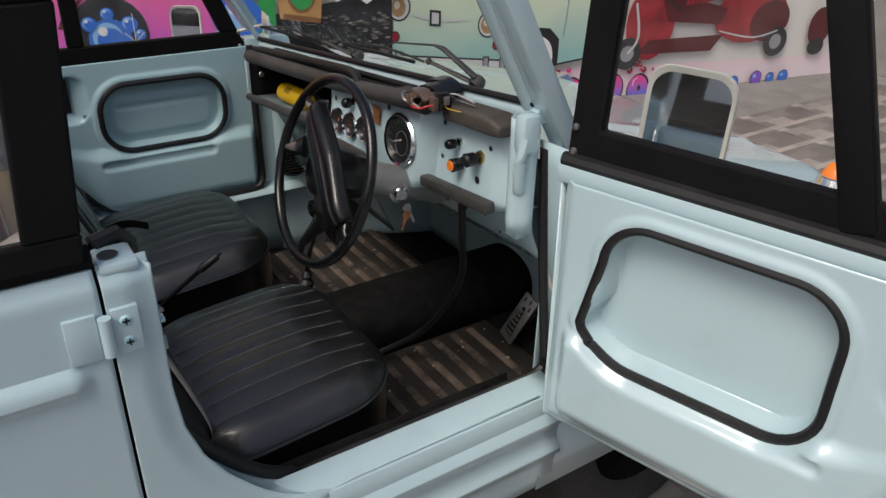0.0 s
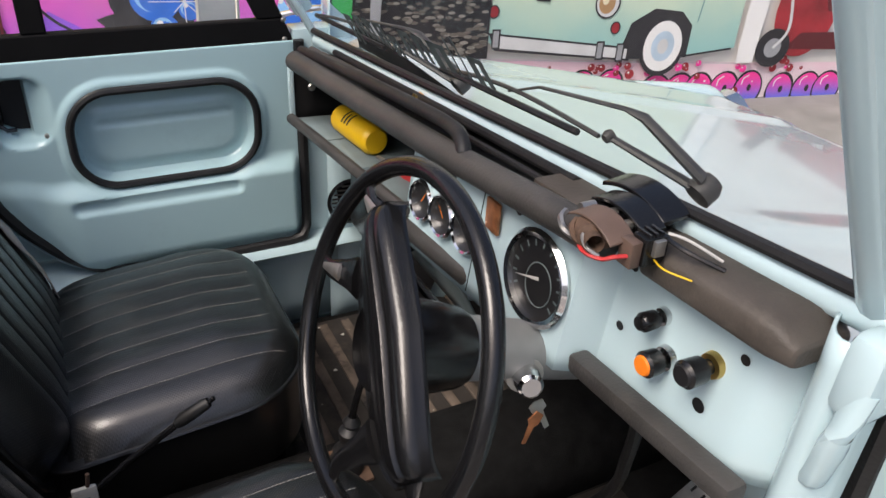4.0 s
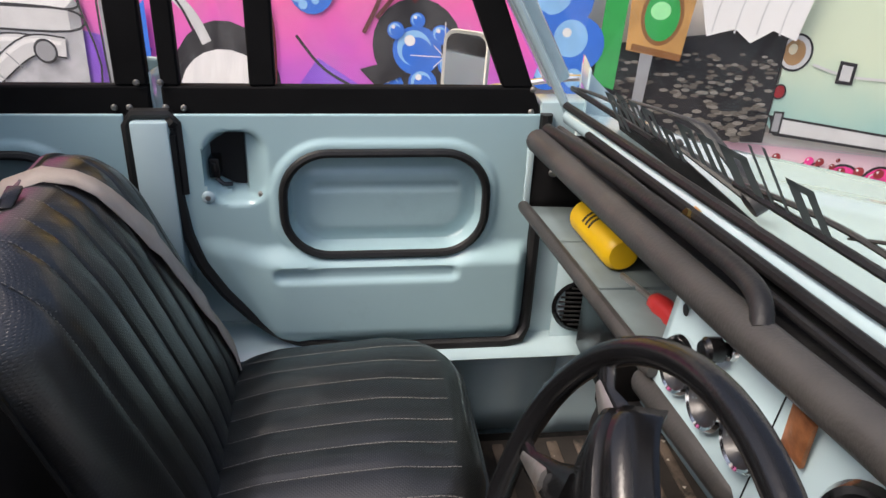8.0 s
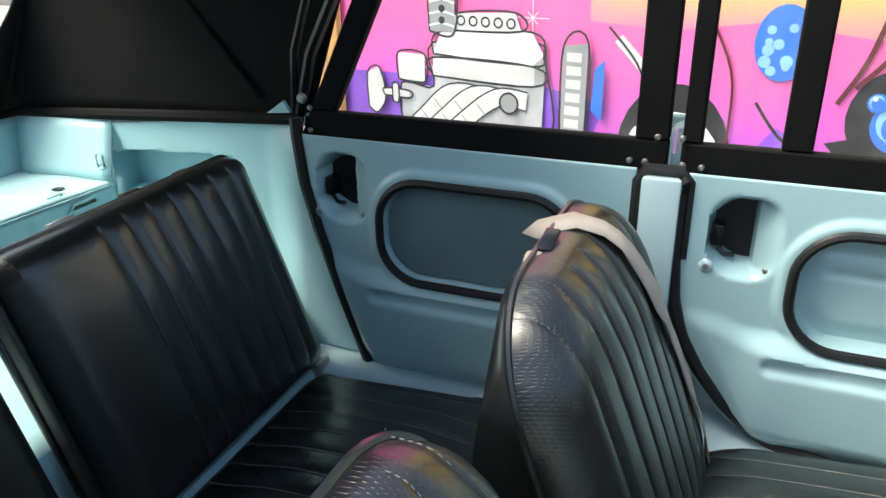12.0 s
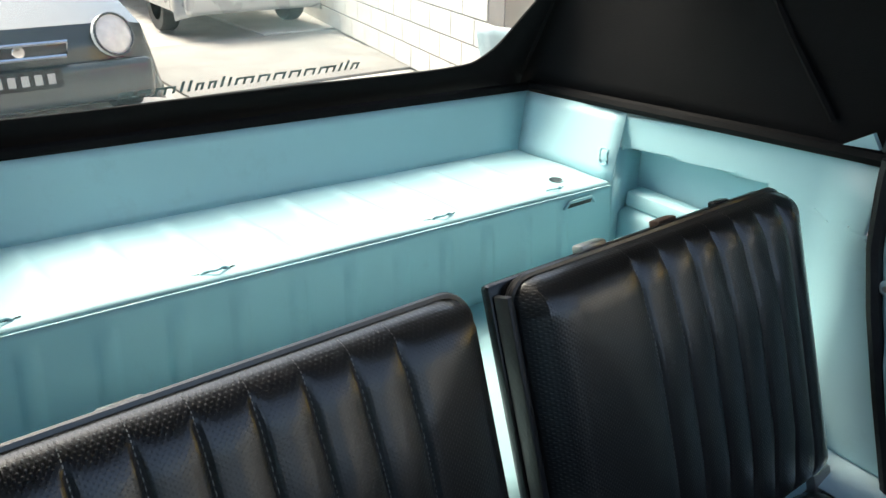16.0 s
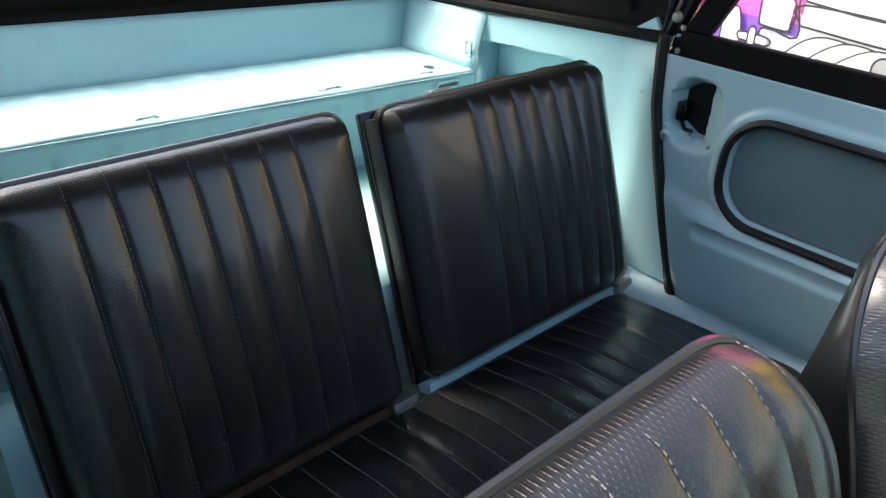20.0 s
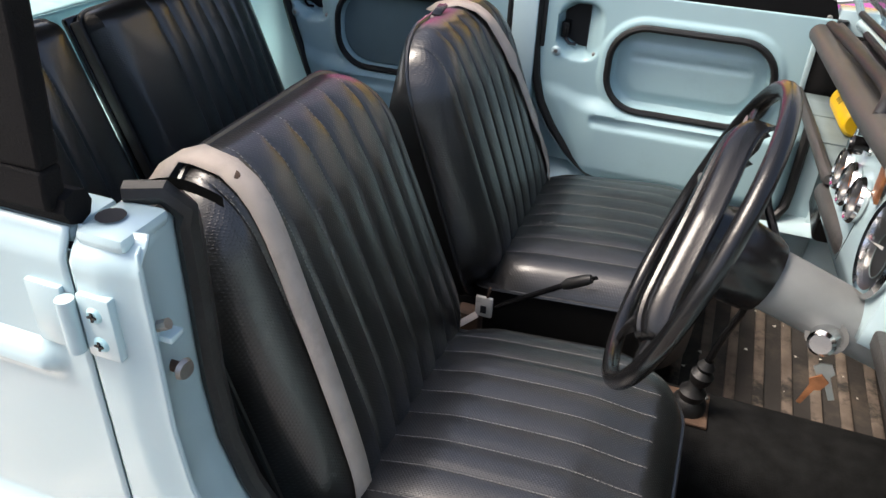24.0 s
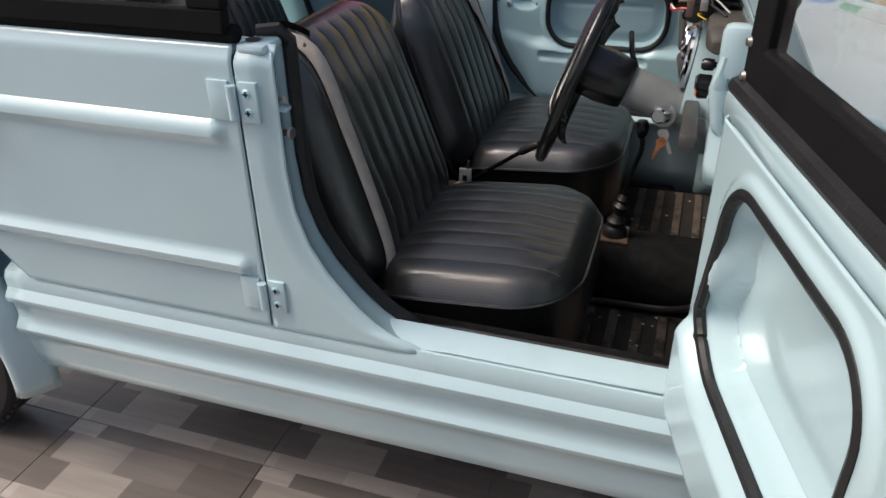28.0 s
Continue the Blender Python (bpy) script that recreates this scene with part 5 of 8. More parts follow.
    # kick board likewise coloured darker for the shade below the tray
    part("kick_board", grid(lambda u, v: Vector((0.60 + 0.16 * v, 0.06 + 0.58 * u, 0.962 - 0.32 * v)), 6, 6), TRAY_SHADED, dash, "board with a loudspeaker, blue paint darkened for shade", thick=0.006)
    part("box_under_tray", box(0.575, 0.66, 0.20, 0.36, 0.80, 0.955, bevel=0.012), PLASTIC, dash, "black plastic box under the tray")
    sp = part("loudspeaker", lathe([(0.060, 0), (0.063, 0.006), (0.055, 0.009), (0.051, 0.003), (0, 0.002)], (0.690, 0.652, 0.690), (-0.12, -1, 0), 26), PLASTIC, dash, "round black loudspeaker grille")
    for k in range(9):
        q = -0.044 + 0.011 * k
        w = math.sqrt(0.051 ** 2 - q * q)
        part("grille_bar", cyl((0.690 - w, 0.6445 + 0.12 * w, 0.690 + q), (0.690 + w, 0.6445 - 0.12 * w, 0.690 + q), 0.0025, n=6), RUBBER, sp)
    # painted sheet under the near half of the dash, with punched holes
    part("under_panel", grid(lambda u, v: Vector((0.675 + 0.05 * (1 - v) ** 2 + 0.02 * u, -0.66 + 0.56 * u, 0.83 + 0.05 * (1 - u) + 0.145 * v)), 10, 6), PAINT, dash, "light blue sheet under the dash", thick=0.003)
    for y, z, r in ((-0.30, 0.925, 0.006), (-0.34, 0.918, 0.005), (-0.42, 0.93, 0.007), (-0.50, 0.945, 0.006), (-0.56, 0.925, 0.004), (-0.22, 0.905, 0.006)):
        part("hole", lathe([(0, 0.0008), (r, 0.0008)], (0.674 + 0.02 * (y + 0.66) / 0.56, y, z), (-1, 0, 0), 12), DIAL, dash)
    # pads along the top edge
    part("top_pad", tube(spline([(0.519, 0.502, 1.106), (0.520, 0.49, 1.107), (0.528, 0.30, 1.123), (0.535, 0.1, 1.142), (0.541, -0.1, 1.162), (0.550, -0.33, 1.190), (0.556, -0.44, 1.200)], 5), 0.0195, 14), PAD, dash, "long dusty black padded roll")
    part("defroster_hose", tube(spline([(0.536, 0.515, 1.122), (0.545, 0.38, 1.139), (0.553, 0.15, 1.167), (0.557, 0.0, 1.184), (0.557, -0.09, 1.193), (0.550, -0.135, 1.193), (0.541, -0.16, 1.180)], 6), 0.0105, 10), RUBBER, dash, "black rubber hose")
    part("hose_strip", tube([(0.552, 0.50, 1.128), (0.562, 0.25, 1.155), (0.566, 0.12, 1.165)], 0.0065, 8), PAD, dash, "thin grey trim strip beside the hose")
    part("pad_shelf", box(0.575, 0.655, -0.475, -0.27, -0.010, 0.010, bevel=0.006, m=Matrix.Translation((0, 0, 1.163)) @ Matrix.Rotation(-0.08, 4, 'X')), BROWN_DUST, dash, "brown dusty shelf")

    def corner(u, v):
        """Rounded block, running to a chamfered nose at the near end."""
        y = -0.465 - 0.185 * v
        cx, cz, hx, hz = 0.622, 1.156 - 0.075 * y, 0.043, 0.021
        if v > 0.86:
            k = (v - 0.86) / 0.14
            hz *= 1 - 0.45 * k
            hx *= 1 - 0.2 * k
            cz -= 0.008 * k
        a = 2 * math.pi * u
        c, q = math.cos(a), math.sin(a)
        return Vector((cx + hx * math.copysign(abs(c) ** 0.45, c), y, cz + hz * math.copysign(abs(q) ** 0.5, q)))
    bm = grid(corner, 28, 16, closed_u=True)
    bmesh.ops.holes_fill(bm, edges=[e for e in bm.edges if e.is_boundary])
    part("corner_pad", bm, BROWN_DUST, dash, "worn grey-brown corner pad", bevel=0.003)
    part("knee_pad", box(-0.014, 0.014, -0.125, 0.125, -0.0125, 0.0125, bevel=0.006, m=Matrix.Translation((0.575, -0.528, 1.030)) @ Matrix.Rotation(-0.1, 4, 'X')), PAD, dash, "dusty knee pad under the dash")
    # instruments
    gauge(dash, -0.326, 1.088, 0.058, "large speedometer with chrome rim", 200, 13)
    gauge(dash, -0.167, 1.068, 0.030, "small round gauge with an orange needle", 95, 7)
    gauge(dash, -0.102, 1.060, 0.030, "small chrome-rimmed gauge", 140, 7)
    gauge(dash, -0.040, 1.056, 0.030, "small chrome-rimmed gauge", 60, 7)
    sp = [v for v in dash.children if v.name.startswith("gauge")][0]
    part("inner_ring", tube([(dash_x(-0.326) - 0.006 + 0.12 * (0.022 + 0.028 * math.sin(a)), -0.332 + 0.026 * math.cos(a), 1.082 + 0.028 * math.sin(a)) for a in [2 * math.pi * i / 20 for i in range(20)]], 0.0009, 4, True), DECAL, sp)
    knob(dash, -0.100, 1.118, 0.013, 0.03, PLASTIC, "switch_knob", "black switch knob")
    knob(dash, -0.482, 1.122, 0.011, 0.034, PLASTIC, "switch_knob", "black pull knob on a chrome collar")
    knob(dash, -0.502, 1.082, 0.015, 0.034, ORANGE, "hazard_knob", "orange hazard-light knob")
    knob(dash, -0.556, 1.112, 0.015, 0.042, DIAL, "light_knob", "black light knob on a brass collar", BRASS)
    for y, z, r in ((-0.558, 1.063, 0.0085), (-0.43, 1.076, 0.006), (-0.586, 1.140, 0.006), (-0.425, 1.15, 0.006), (-0.262, 1.148, 0.008), (-0.13, 1.137, 0.004), (-0.012, 1.106, 0.007)):
        x = dash_x(y) + 0.12 * (z - 1.06) - 0.0022
        part("hole", lathe([(0, 0.0008), (r, 0.0008)], (x, y, z), (-1, 0, 0), 14), DIAL, dash)
    part("maker_plate", box(0.5535, 0.5585, -0.236, -0.206, 1.098, 1.142, bevel=0.001), COPPER, dash, "aged copper plate")
    part("screen_lever_mount", box(0.60, 0.645, -0.712, -0.675, 1.165, 1.245, bevel=0.012), PAINT, dash, "light blue windscreen clamp")
    part("screen_lever", tube(spline([(0.612, -0.70, 1.2), (0.606, -0.697, 1.15), (0.612, -0.69, 1.10), (0.62, -0.682, 1.075)], 5), [0.013] * 8 + [0.012] * 6 + [0.009] * 2, 10, flat=0.8), PAINT, dash, "light blue clamp lever")
    part("bracket", box(0.63, 0.665, -0.672, -0.63, 0.965, 0.985, bevel=0.003), PAINT, dash)
    part("bung", lathe([(0, 0.004), (0.008, 0.004), (0.012, 0)], (0.635, -0.648, 1.19), (0, 0, 1), 14), OLD_WHITE, dash)
    return dash


def steering():
    c = Vector((0.354, -0.338, 1.058))
    tilt = radians(19)
    n = Vector((-math.cos(tilt), 0.0, math.sin(tilt)))
    up = Vector((math.sin(tilt), 0, math.cos(tilt)))
    side = Vector((0, 1, 0))
    w = thing("steering_wheel", "black four-spoke steering wheel on a grey column", "steering wheel", c)
    roll = radians(WHEEL_ROLL)

    def p(a, r, h=0.0):
        a += roll
        return c + (math.cos(a) * side + math.sin(a) * up) * r + n * h
    part("rim", tube([p(2 * math.pi * i / 72, 0.199) for i in range(72)], 0.0112, 12, True, up=n), PLASTIC, w, "glossy black rim")
    # broad padded boss lying across the turned wheel, and two pairs of spokes
    low = math.cos(radians(-50)) * side + math.sin(radians(-50)) * up      # the wheel's own bottom
    along = math.cos(radians(40)) * side + math.sin(radians(40)) * up

    def pad(u, v):
        t, q = -1 + 2 * v, -1 + 2 * u
        half = 0.062 + 0.012 * (1 - abs(t)) - 0.012 * abs(t) ** 4
        ridge = q + 0.62
        hgt = -0.020 + 0.016 * (1 - abs(t) ** 8) + 0.020 * (1 - abs(q) ** 6) + 0.010 * smooth(0.16, 0.10, abs(abs(ridge) - 0.17)) - 0.020 * smooth(0.09, 0.05, abs(ridge)) - 0.016 * smooth(-0.1, 0.7, q)
        return c + along * (t * 0.150) + low * (-0.006 + q * half) + n * hgt
    part("centre_pad", grid(pad, 48, 40), PLASTIC, w, "long black padded boss with two ridges", thick=0.006)
    for a, inlay in ((42, True), (0, True), (-90, False), (-150, False)):
        q = radians(a)
        sgn = 1 if a > -45 else -1
        root = c + along * sgn * (0.125 if a in (42, -150) else 0.095) + low * (-0.035 if a in (42, -150) else 0.045) - n * 0.006
        bm = tube([p(q, 0.196, 0.0), p(q, 0.168, 0.0), p(q, 0.168, 0.0).lerp(root, 0.6), root], [0.010, 0.012, 0.019, 0.028], 8, flat=0.45, up=n)
        part("spoke", bm, PLASTIC, w, "black spoke")
        if inlay:
            bm = tube([p(q, 0.176, 0.007), p(q, 0.168, 0.008).lerp(root, 0.55) + n * 0.006], [0.004, 0.011], 6, flat=0.3, up=n)
            part("spoke_inlay", bm, STEEL, w, "worn bright spoke inlay")
    part("column_boss", lathe([(0.052, -0.01), (0.055, 0.05), (0.05, 0.09), (0.046, 0.10)], c, -n, 20), PLASTIC, w, "black plastic column shroud")
    part("column", cyl(c - n * 0.09, c - n * 0.33, 0.04, 0.036, 20), material("grey_column", (0.20, 0.21, 0.21), 0.5, vary=0.1, scale=20), w, "grey steering column")
    k = part("ignition_lock", lathe([(0, 0.03), (0.012, 0.03), (0.016, 0.026), (0.018, 0.0), (0.022, -0.01)], (0.526, -0.375, 0.985), (-0.3, -0.9, 0.2), 18), CHROME, w, "chrome ignition lock")
    part("lock_body", cyl((0.535, -0.335, 0.98), (0.526, -0.375, 0.985), 0.024, 0.024, 16), STEEL, w)
    bm = plate([(0.0, 0.0), (0.011, -0.004), (0.012, -0.018), (0.006, -0.022), (0.005, -0.055), (-0.002, -0.055), (-0.002, -0.02), (-0.008, -0.016), (-0.009, -0.004)], 0.002, Matrix.Translation((0.525, -0.40, 0.965)) @ Matrix.Rotation(radians(90), 4, 'X') @ Matrix.Rotation(radians(25), 4, 'Z'))
    part("key", bm, STEEL, k, "dangling ignition key")
    bm = plate([(0.0, 0.0), (0.012, -0.006), (0.010, -0.02), (0.004, -0.024), (0.002, -0.05), (-0.003, -0.05), (-0.004, -0.02), (-0.009, -0.012)], 0.002, Matrix.Translation((0.53, -0.402, 0.95)) @ Matrix.Rotation(radians(90), 4, 'X') @ Matrix.Rotation(radians(-15), 4, 'Z'))
    part("key", bm, COPPER, k, "dangling brown key")
    part("indicator_stalk", tube([(0.47, -0.30, 1.02), (0.44, -0.22, 1.06), (0.43, -0.16, 1.085)], 0.006, 8), PLASTIC, w)


WHEEL_ROLL = 0.0


def controls():
    g = thing("gear_lever", "black gear lever with a rubber boot on a floor plate", "gear lever", (0.43, 0.0, 0.495))
    part("plate", box(0.375, 0.47, -0.045, 0.05, 0.492, 0.50, bevel=0.003), RUST, g, "rusty floor plate")
    part("boot", lathe([(0.034, 0), (0.032, 0.02), (0.024, 0.03), (0.026, 0.045), (0.016, 0.055), (0.012, 0.07)], (0.43, 0.0, 0.498), (0.05, 0, 1), 18), RUBBER, g, "black rubber boot")
    part("bellows", lathe([(0.01, 0.06), (0.02, 0.075), (0.022, 0.09), (0.012, 0.10), (0.017, 0.11), (0.009, 0.125)], (0.43, 0.0, 0.498), (0.12, 0, 1), 18), RUBBER, g)
    part("lever", tube(spline([(0.44, 0, 0.60), (0.455, -0.004, 0.68), (0.475, -0.01, 0.76), (0.47, -0.014, 0.80)], 5), 0.0065, 8), PLASTIC, g)
    part("lever_knob", lathe([(0.008, -0.03), (0.014, -0.02), (0.017, 0), (0.013, 0.014), (0, 0.018)], (0.47, -0.014, 0.82), (-0.05, 0, 1), 16), PLASTIC, g)
    for x, y in ((0.385, -0.035), (0.46, 0.04)):
        part("plate_screw", lathe([(0, 0.004), (0.006, 0.003), (0.008, 0)], (x, y, 0.50), (0, 0, 1), 10), STEEL, g)
    h = thing("handbrake", "thin black handbrake lever with a grip", "handbrake", (0.0, 0.03, 0.5))
    part("rod", tube([(-0.03, 0.04, 0.555), (0.08, 0.03, 0.64), (0.165, 0.018, 0.705)], 0.006, 8), PLASTIC, h)
    part("grip", tube([(0.155, 0.019, 0.697), (0.165, 0.018, 0.705), (0.20, 0.013, 0.728), (0.207, 0.012, 0.732)], [0.008, 0.0115, 0.0105, 0.008], 10), RUBBER, h, "black rubber grip")
    part("button", cyl((0.207, 0.012, 0.732), (0.216, 0.011, 0.738), 0.004, n=8), PLASTIC, h)
    part("bracket", box(-0.06, -0.01, 0.02, 0.06, 0.50, 0.57, bevel=0.004), RUST, h)
    p = thing("accelerator_pedal", "bare metal accelerator pedal with slotted face", "pedal", (0.97, -0.30, 0.42))
    m = Matrix.Translation((0.955, -0.325, 0.47)) @ Matrix.Rotation(radians(66), 4, 'Y').inverted() @ Matrix.Rotation(radians(-14), 4, 'Z') @ Matrix.Diagonal((0.92, 0.74, 1, 1))
    part("pedal_plate", box(-0.085, 0.085, -0.04, 0.04, -0.004, 0.004, bevel=0.003, m=m), STEEL, p, "pitted metal pedal plate")
    bm = plate([(-0.06, -0.024), (-0.06, 0.024), (0.045, 0.006), (0.045, -0.006)], 0.002, m @ Matrix.Translation((0, 0, 0.0045)))
    part("pedal_tread", bm, RUBBER, p)
    for k in range(6):
        part("tread_bar", box(-0.055 + 0.016 * k, -0.048 + 0.016 * k, -0.021 + 0.003 * k, 0.021 - 0.003 * k, 0.006, 0.009, m=m), STEEL, p)
    for dx, dy in ((0.065, 0.02), (0.05, -0.025), (0.07, -0.01)):
        part("pedal_hole", box(dx - 0.008, dx + 0.008, dy - 0.003, dy + 0.003, 0.004, 0.0055, m=m), DIAL, p)
    part("pedal_arm", tube([(0.985, -0.33, 0.46), (1.03, -0.34, 0.50), (1.06, -0.36, 0.52)], 0.012, 8), RUBBER, p)
    # rubber floor mats with ribs, and the dirt on them
    for s, x0, x1, y0, y1 in ((-1, 0.30, 0.98, -0.63, -0.135), (1, 0.30, 1.0, 0.135, 0.63)):
        mat = thing("floor_mat", "worn ribbed brown-black rubber floor mat", "floor mat", (0.6, s * 0.38, 0.345), "floor mats")
        part("mat_base", box(x0, x1, y0, y1, 0.3455, 0.352, bevel=0.002), MAT_FLOOR, mat)
        k, x = 0, x0 + 0.03
        while x < x1 - 0.04:
            part("mat_rib", box(x, x + 0.024, y0 + 0.02, y1 - 0.02, 0.3525, 0.360, bevel=0.003), MAT_RIB, mat)
            x += 0.062
    c = thing("cable", "black rubber-sheathed cable hanging under the dash", "cable", (0.7, -0.1, 0.4))
    part("cable_run", tube(spline([(0.64, -0.46, 0.98), (0.66, -0.44, 0.86), (0.70, -0.38, 0.70), (0.68, -0.26, 0.50), (0.60, -0.16, 0.39), (0.45, -0.14, 0.37), (0.36, -0.145, 0.365)], 8), 0.009, 8), RUBBER, c)
    d = thing("dirt_bits", "scattered pale crumbs and dry leaf scraps on the mats", "litter", (0.7, 0.0, 0.36), kind="stuff")
    bm = bmesh.new()
    for i in range(70):
        x, y = random.uniform(0.4, 0.95), random.choice((-1, 1)) * random.uniform(0.16, 0.6)
        a, r = random.uniform(0, 6.3), random.uniform(0.002, 0.007)
        bm.faces.new([bm.verts.new((x + r * math.cos(a + q) * f, y + r * math.sin(a + q), 0.3605 + 0.001 * (i % 3))) for q, f in ((0, 1), (2.0, 0.6), (4.1, 1.2))])
    part("crumbs", bm, OLD_WHITE, d, kind="stuff")


MAT_RIB = material("mat_rib", (0.125, 0.096, 0.075), 0.8, vary=0.5, scale=14, bump=0.5, bump_scale=150, grime=(0.02, 0.018, 0.016), grime_scale=9, grime_at=(0.5, 0.62))


def loose_things():
    can = thing("spray_can", "yellow cylindrical can lying in the glove tray", "can", (0.60, 0.36, 0.975))
    a, b = Vector((0.592, 0.435, 1.004)), Vector((0.603, 0.283, 1.010))
    d = (b - a)
    part("can_body", lathe([(0, 0), (0.022, 0.0), (0.028, 0.004), (0.029, 0.008), (0.029, d.length - 0.012), (0.027, d.length - 0.006), (0.022, d.length), (0, d.length)], a, d, 28), YELLOW, can)
    side = d.normalized()
    for k, (q, wv) in enumerate(((0.05, 0.05), (0.062, 0.035), (0.074, 0.045))):
        base = a + side * q
        bm = bmesh.new()
        rows = []
        for i in range(7):
            ang = radians(20 + 70 * (i / 6) * (wv / 0.05))
            n = Vector((-math.cos(ang) * 0.8, -0.1, math.sin(ang))).normalized()
            n = (n - side * n.dot(side)).normalized()
            rows.append((bm.verts.new(base + n * 0.0294), bm.verts.new(base + side * 0.006 + n * 0.0294)))
        for p, q2 in zip(rows, rows[1:]):
            bm.faces.new((p[0], p[1], q2[1], q2[0]))
        part("label_bar", bm, DIAL, can, "dark line of unreadable print", soft=False)
    sc = thing("screwdriver", "small screwdriver with a red and amber handle", "screwdriver", (0.60, 0.2, 0.975))
    part("blade", cyl((0.60, 0.225, 0.982), (0.612, 0.178, 0.984), 0.003, n=8), STEEL, sc)
    part("handle", lathe([(0.004, 0), (0.009, 0.006), (0.011, 0.02), (0.0095, 0.03), (0.0115, 0.04), (0.009, 0.05), (0, 0.053)], (0.612, 0.178, 0.984), (0.15, -1, 0.05), 16), RED, sc)
    part("handle_end", lathe([(0.010, 0), (0.012, 0.012), (0.010, 0.024), (0, 0.028)], (0.62, 0.127, 0.987), (0.1, -1, 0.05), 16), ORANGE, sc)
    sc.matrix_basis = Matrix.Translation((-0.3, -0.068, -0.488)) @ Matrix.Diagonal((1.5, 1.5, 1.5, 1)) @ sc.matrix_basis
    # bare wiper motor on the shelf of the dash
    m = thing("wiper_motor", "uncovered black wiper motor with brown housing and loose wires", "wiper motor", (0.57, -0.42, 1.17))

    def cover(x0, x1, y0, y1, top, rise, t, mat, name, label):
        """A strip bent over in an arc across the motor."""
        bm = bmesh.new()
        ring = []
        for i in range(17):
            q = -1 + 2 * i / 16
            z, y = top - rise * q * q, (y0 + y1) / 2 + q * (y1 - y0) / 2
            ring.append([bm.verts.new(v) for v in ((x0, y, z), (x1, y, z + 0.004), (x1, y, z + 0.004 - t), (x0, y, z - t))])
        for p, q in zip(ring, ring[1:]):
            for k in range(4):
                bm.faces.new((p[k], p[(k + 1) % 4], q[(k + 1) % 4], q[k]))
        bm.faces.new(ring[0])
        bm.faces.new(ring[-1][::-1])
        return part(name, bm, mat, m, label, bevel=0.001)
    cover(0.588, 0.628, -0.335, -0.450, 1.214, 0.014, 0.006, PLASTIC, "upper_cover", "black curved cover")
    cover(0.553, 0.585, -0.360, -0.458, 1.209, 0.013, 0.005, PLASTIC, "middle_cover", "black curved cover")
    cover(0.508, 0.542, -0.375, -0.458, 1.204, 0.013, 0.003, BROWN, "brown_housing", "brown curved housing")
    part("core", box(0.55, 0.625, -0.435, -0.36, 1.172, 1.196, bevel=0.008), PLASTIC, m)
    part("core", box(0.515, 0.55, -0.44, -0.39, 1.172, 1.19, bevel=0.006), RUST, m, "rusty motor core")
    for x, y in ((0.535, -0.375), (0.548, -0.40), (0.546, -0.43)):
        part("spacer", cyl((x - 0.008, y, 1.194), (x + 0.012, y, 1.194), 0.006, n=10), STEEL, m)
    for k in range(3):
        yy = -0.372 - 0.022 * k
        part("coil_loop", tube(spline([(0.508, yy, 1.192), (0.496, yy - 0.008, 1.189), (0.494, yy - 0.02, 1.18), (0.504, yy - 0.03, 1.172)], 5), 0.0042 - 0.0005 * k, 6), STEEL if k != 1 else RUST, m)
    part("armature", lathe([(0.012, -0.03), (0.016, -0.025), (0.016, 0.0), (0.011, 0.004), (0.011, 0.02)], (0.506, -0.425, 1.185), (-0.4, -1, 0.1), 16), RUST, m)
    part("terminal_block", box(0.54, 0.575, -0.478, -0.455, 1.165, 1.202, bevel=0.003), PLASTIC, m)
    part("terminal_block", box(0.525, 0.54, -0.475, -0.452, 1.165, 1.198, bevel=0.002), BROWN, m)
    for k in range(3):
        part("terminal_rib", box(0.545 + 0.009 * k, 0.549 + 0.009 * k, -0.476, -0.456, 1.202, 1.206), PLASTIC, m)
    part("terminal_clip", box(0.55, 0.565, -0.484, -0.478, 1.18, 1.2, bevel=0.001), STEEL, m)
    part("wire", tube(spline([(0.505, -0.40, 1.175), (0.494, -0.43, 1.172), (0.503, -0.452, 1.172), (0.512, -0.462, 1.178), (0.53, -0.47, 1.18)], 6), 0.0026, 6), RED, m, "red wire")
    part("wire", tube(spline([(0.555, -0.48, 1.175), (0.548, -0.505, 1.178), (0.565, -0.53, 1.175)], 6), 0.0011, 6), YELLOW, m, "yellow wire")
    part("wire", tube(spline([(0.57, -0.478, 1.205), (0.58, -0.50, 1.205), (0.605, -0.53, 1.19)], 6), 0.0018, 6), PRINT, m, "grey wire")
    part("wire", tube(spline([(0.57, -0.478, 1.198), (0.575, -0.505, 1.195), (0.60, -0.54, 1.185)], 6), 0.0028, 6), PLASTIC, m)
    m.matrix_basis = Matrix.Translation((0.09, -0.082, 0.2)) @ Matrix.Diagonal((0.86, 0.86, 0.86, 1)) @ m.matrix_basis


def on_back(seat, w, q, lift=0.006):
    """A place on the face of a seat back, w across and q up it, and the way out of it."""
    m, surf, l = top_of[seat]
    e = 0.022
    h = max(surf(w, q), (surf(w - e, q) + surf(w + e, q)) / 2)
    n = Vector(((surf(w - e, q) - surf(w + e, q)) / 2 / e, (surf(w, q - e) - surf(w, min(q + e, l))) / 2 / e, 1)).normalized()
    return m @ Vector((w, q, h)) + m.to_3x3() @ n * lift, m.to_3x3() @ n


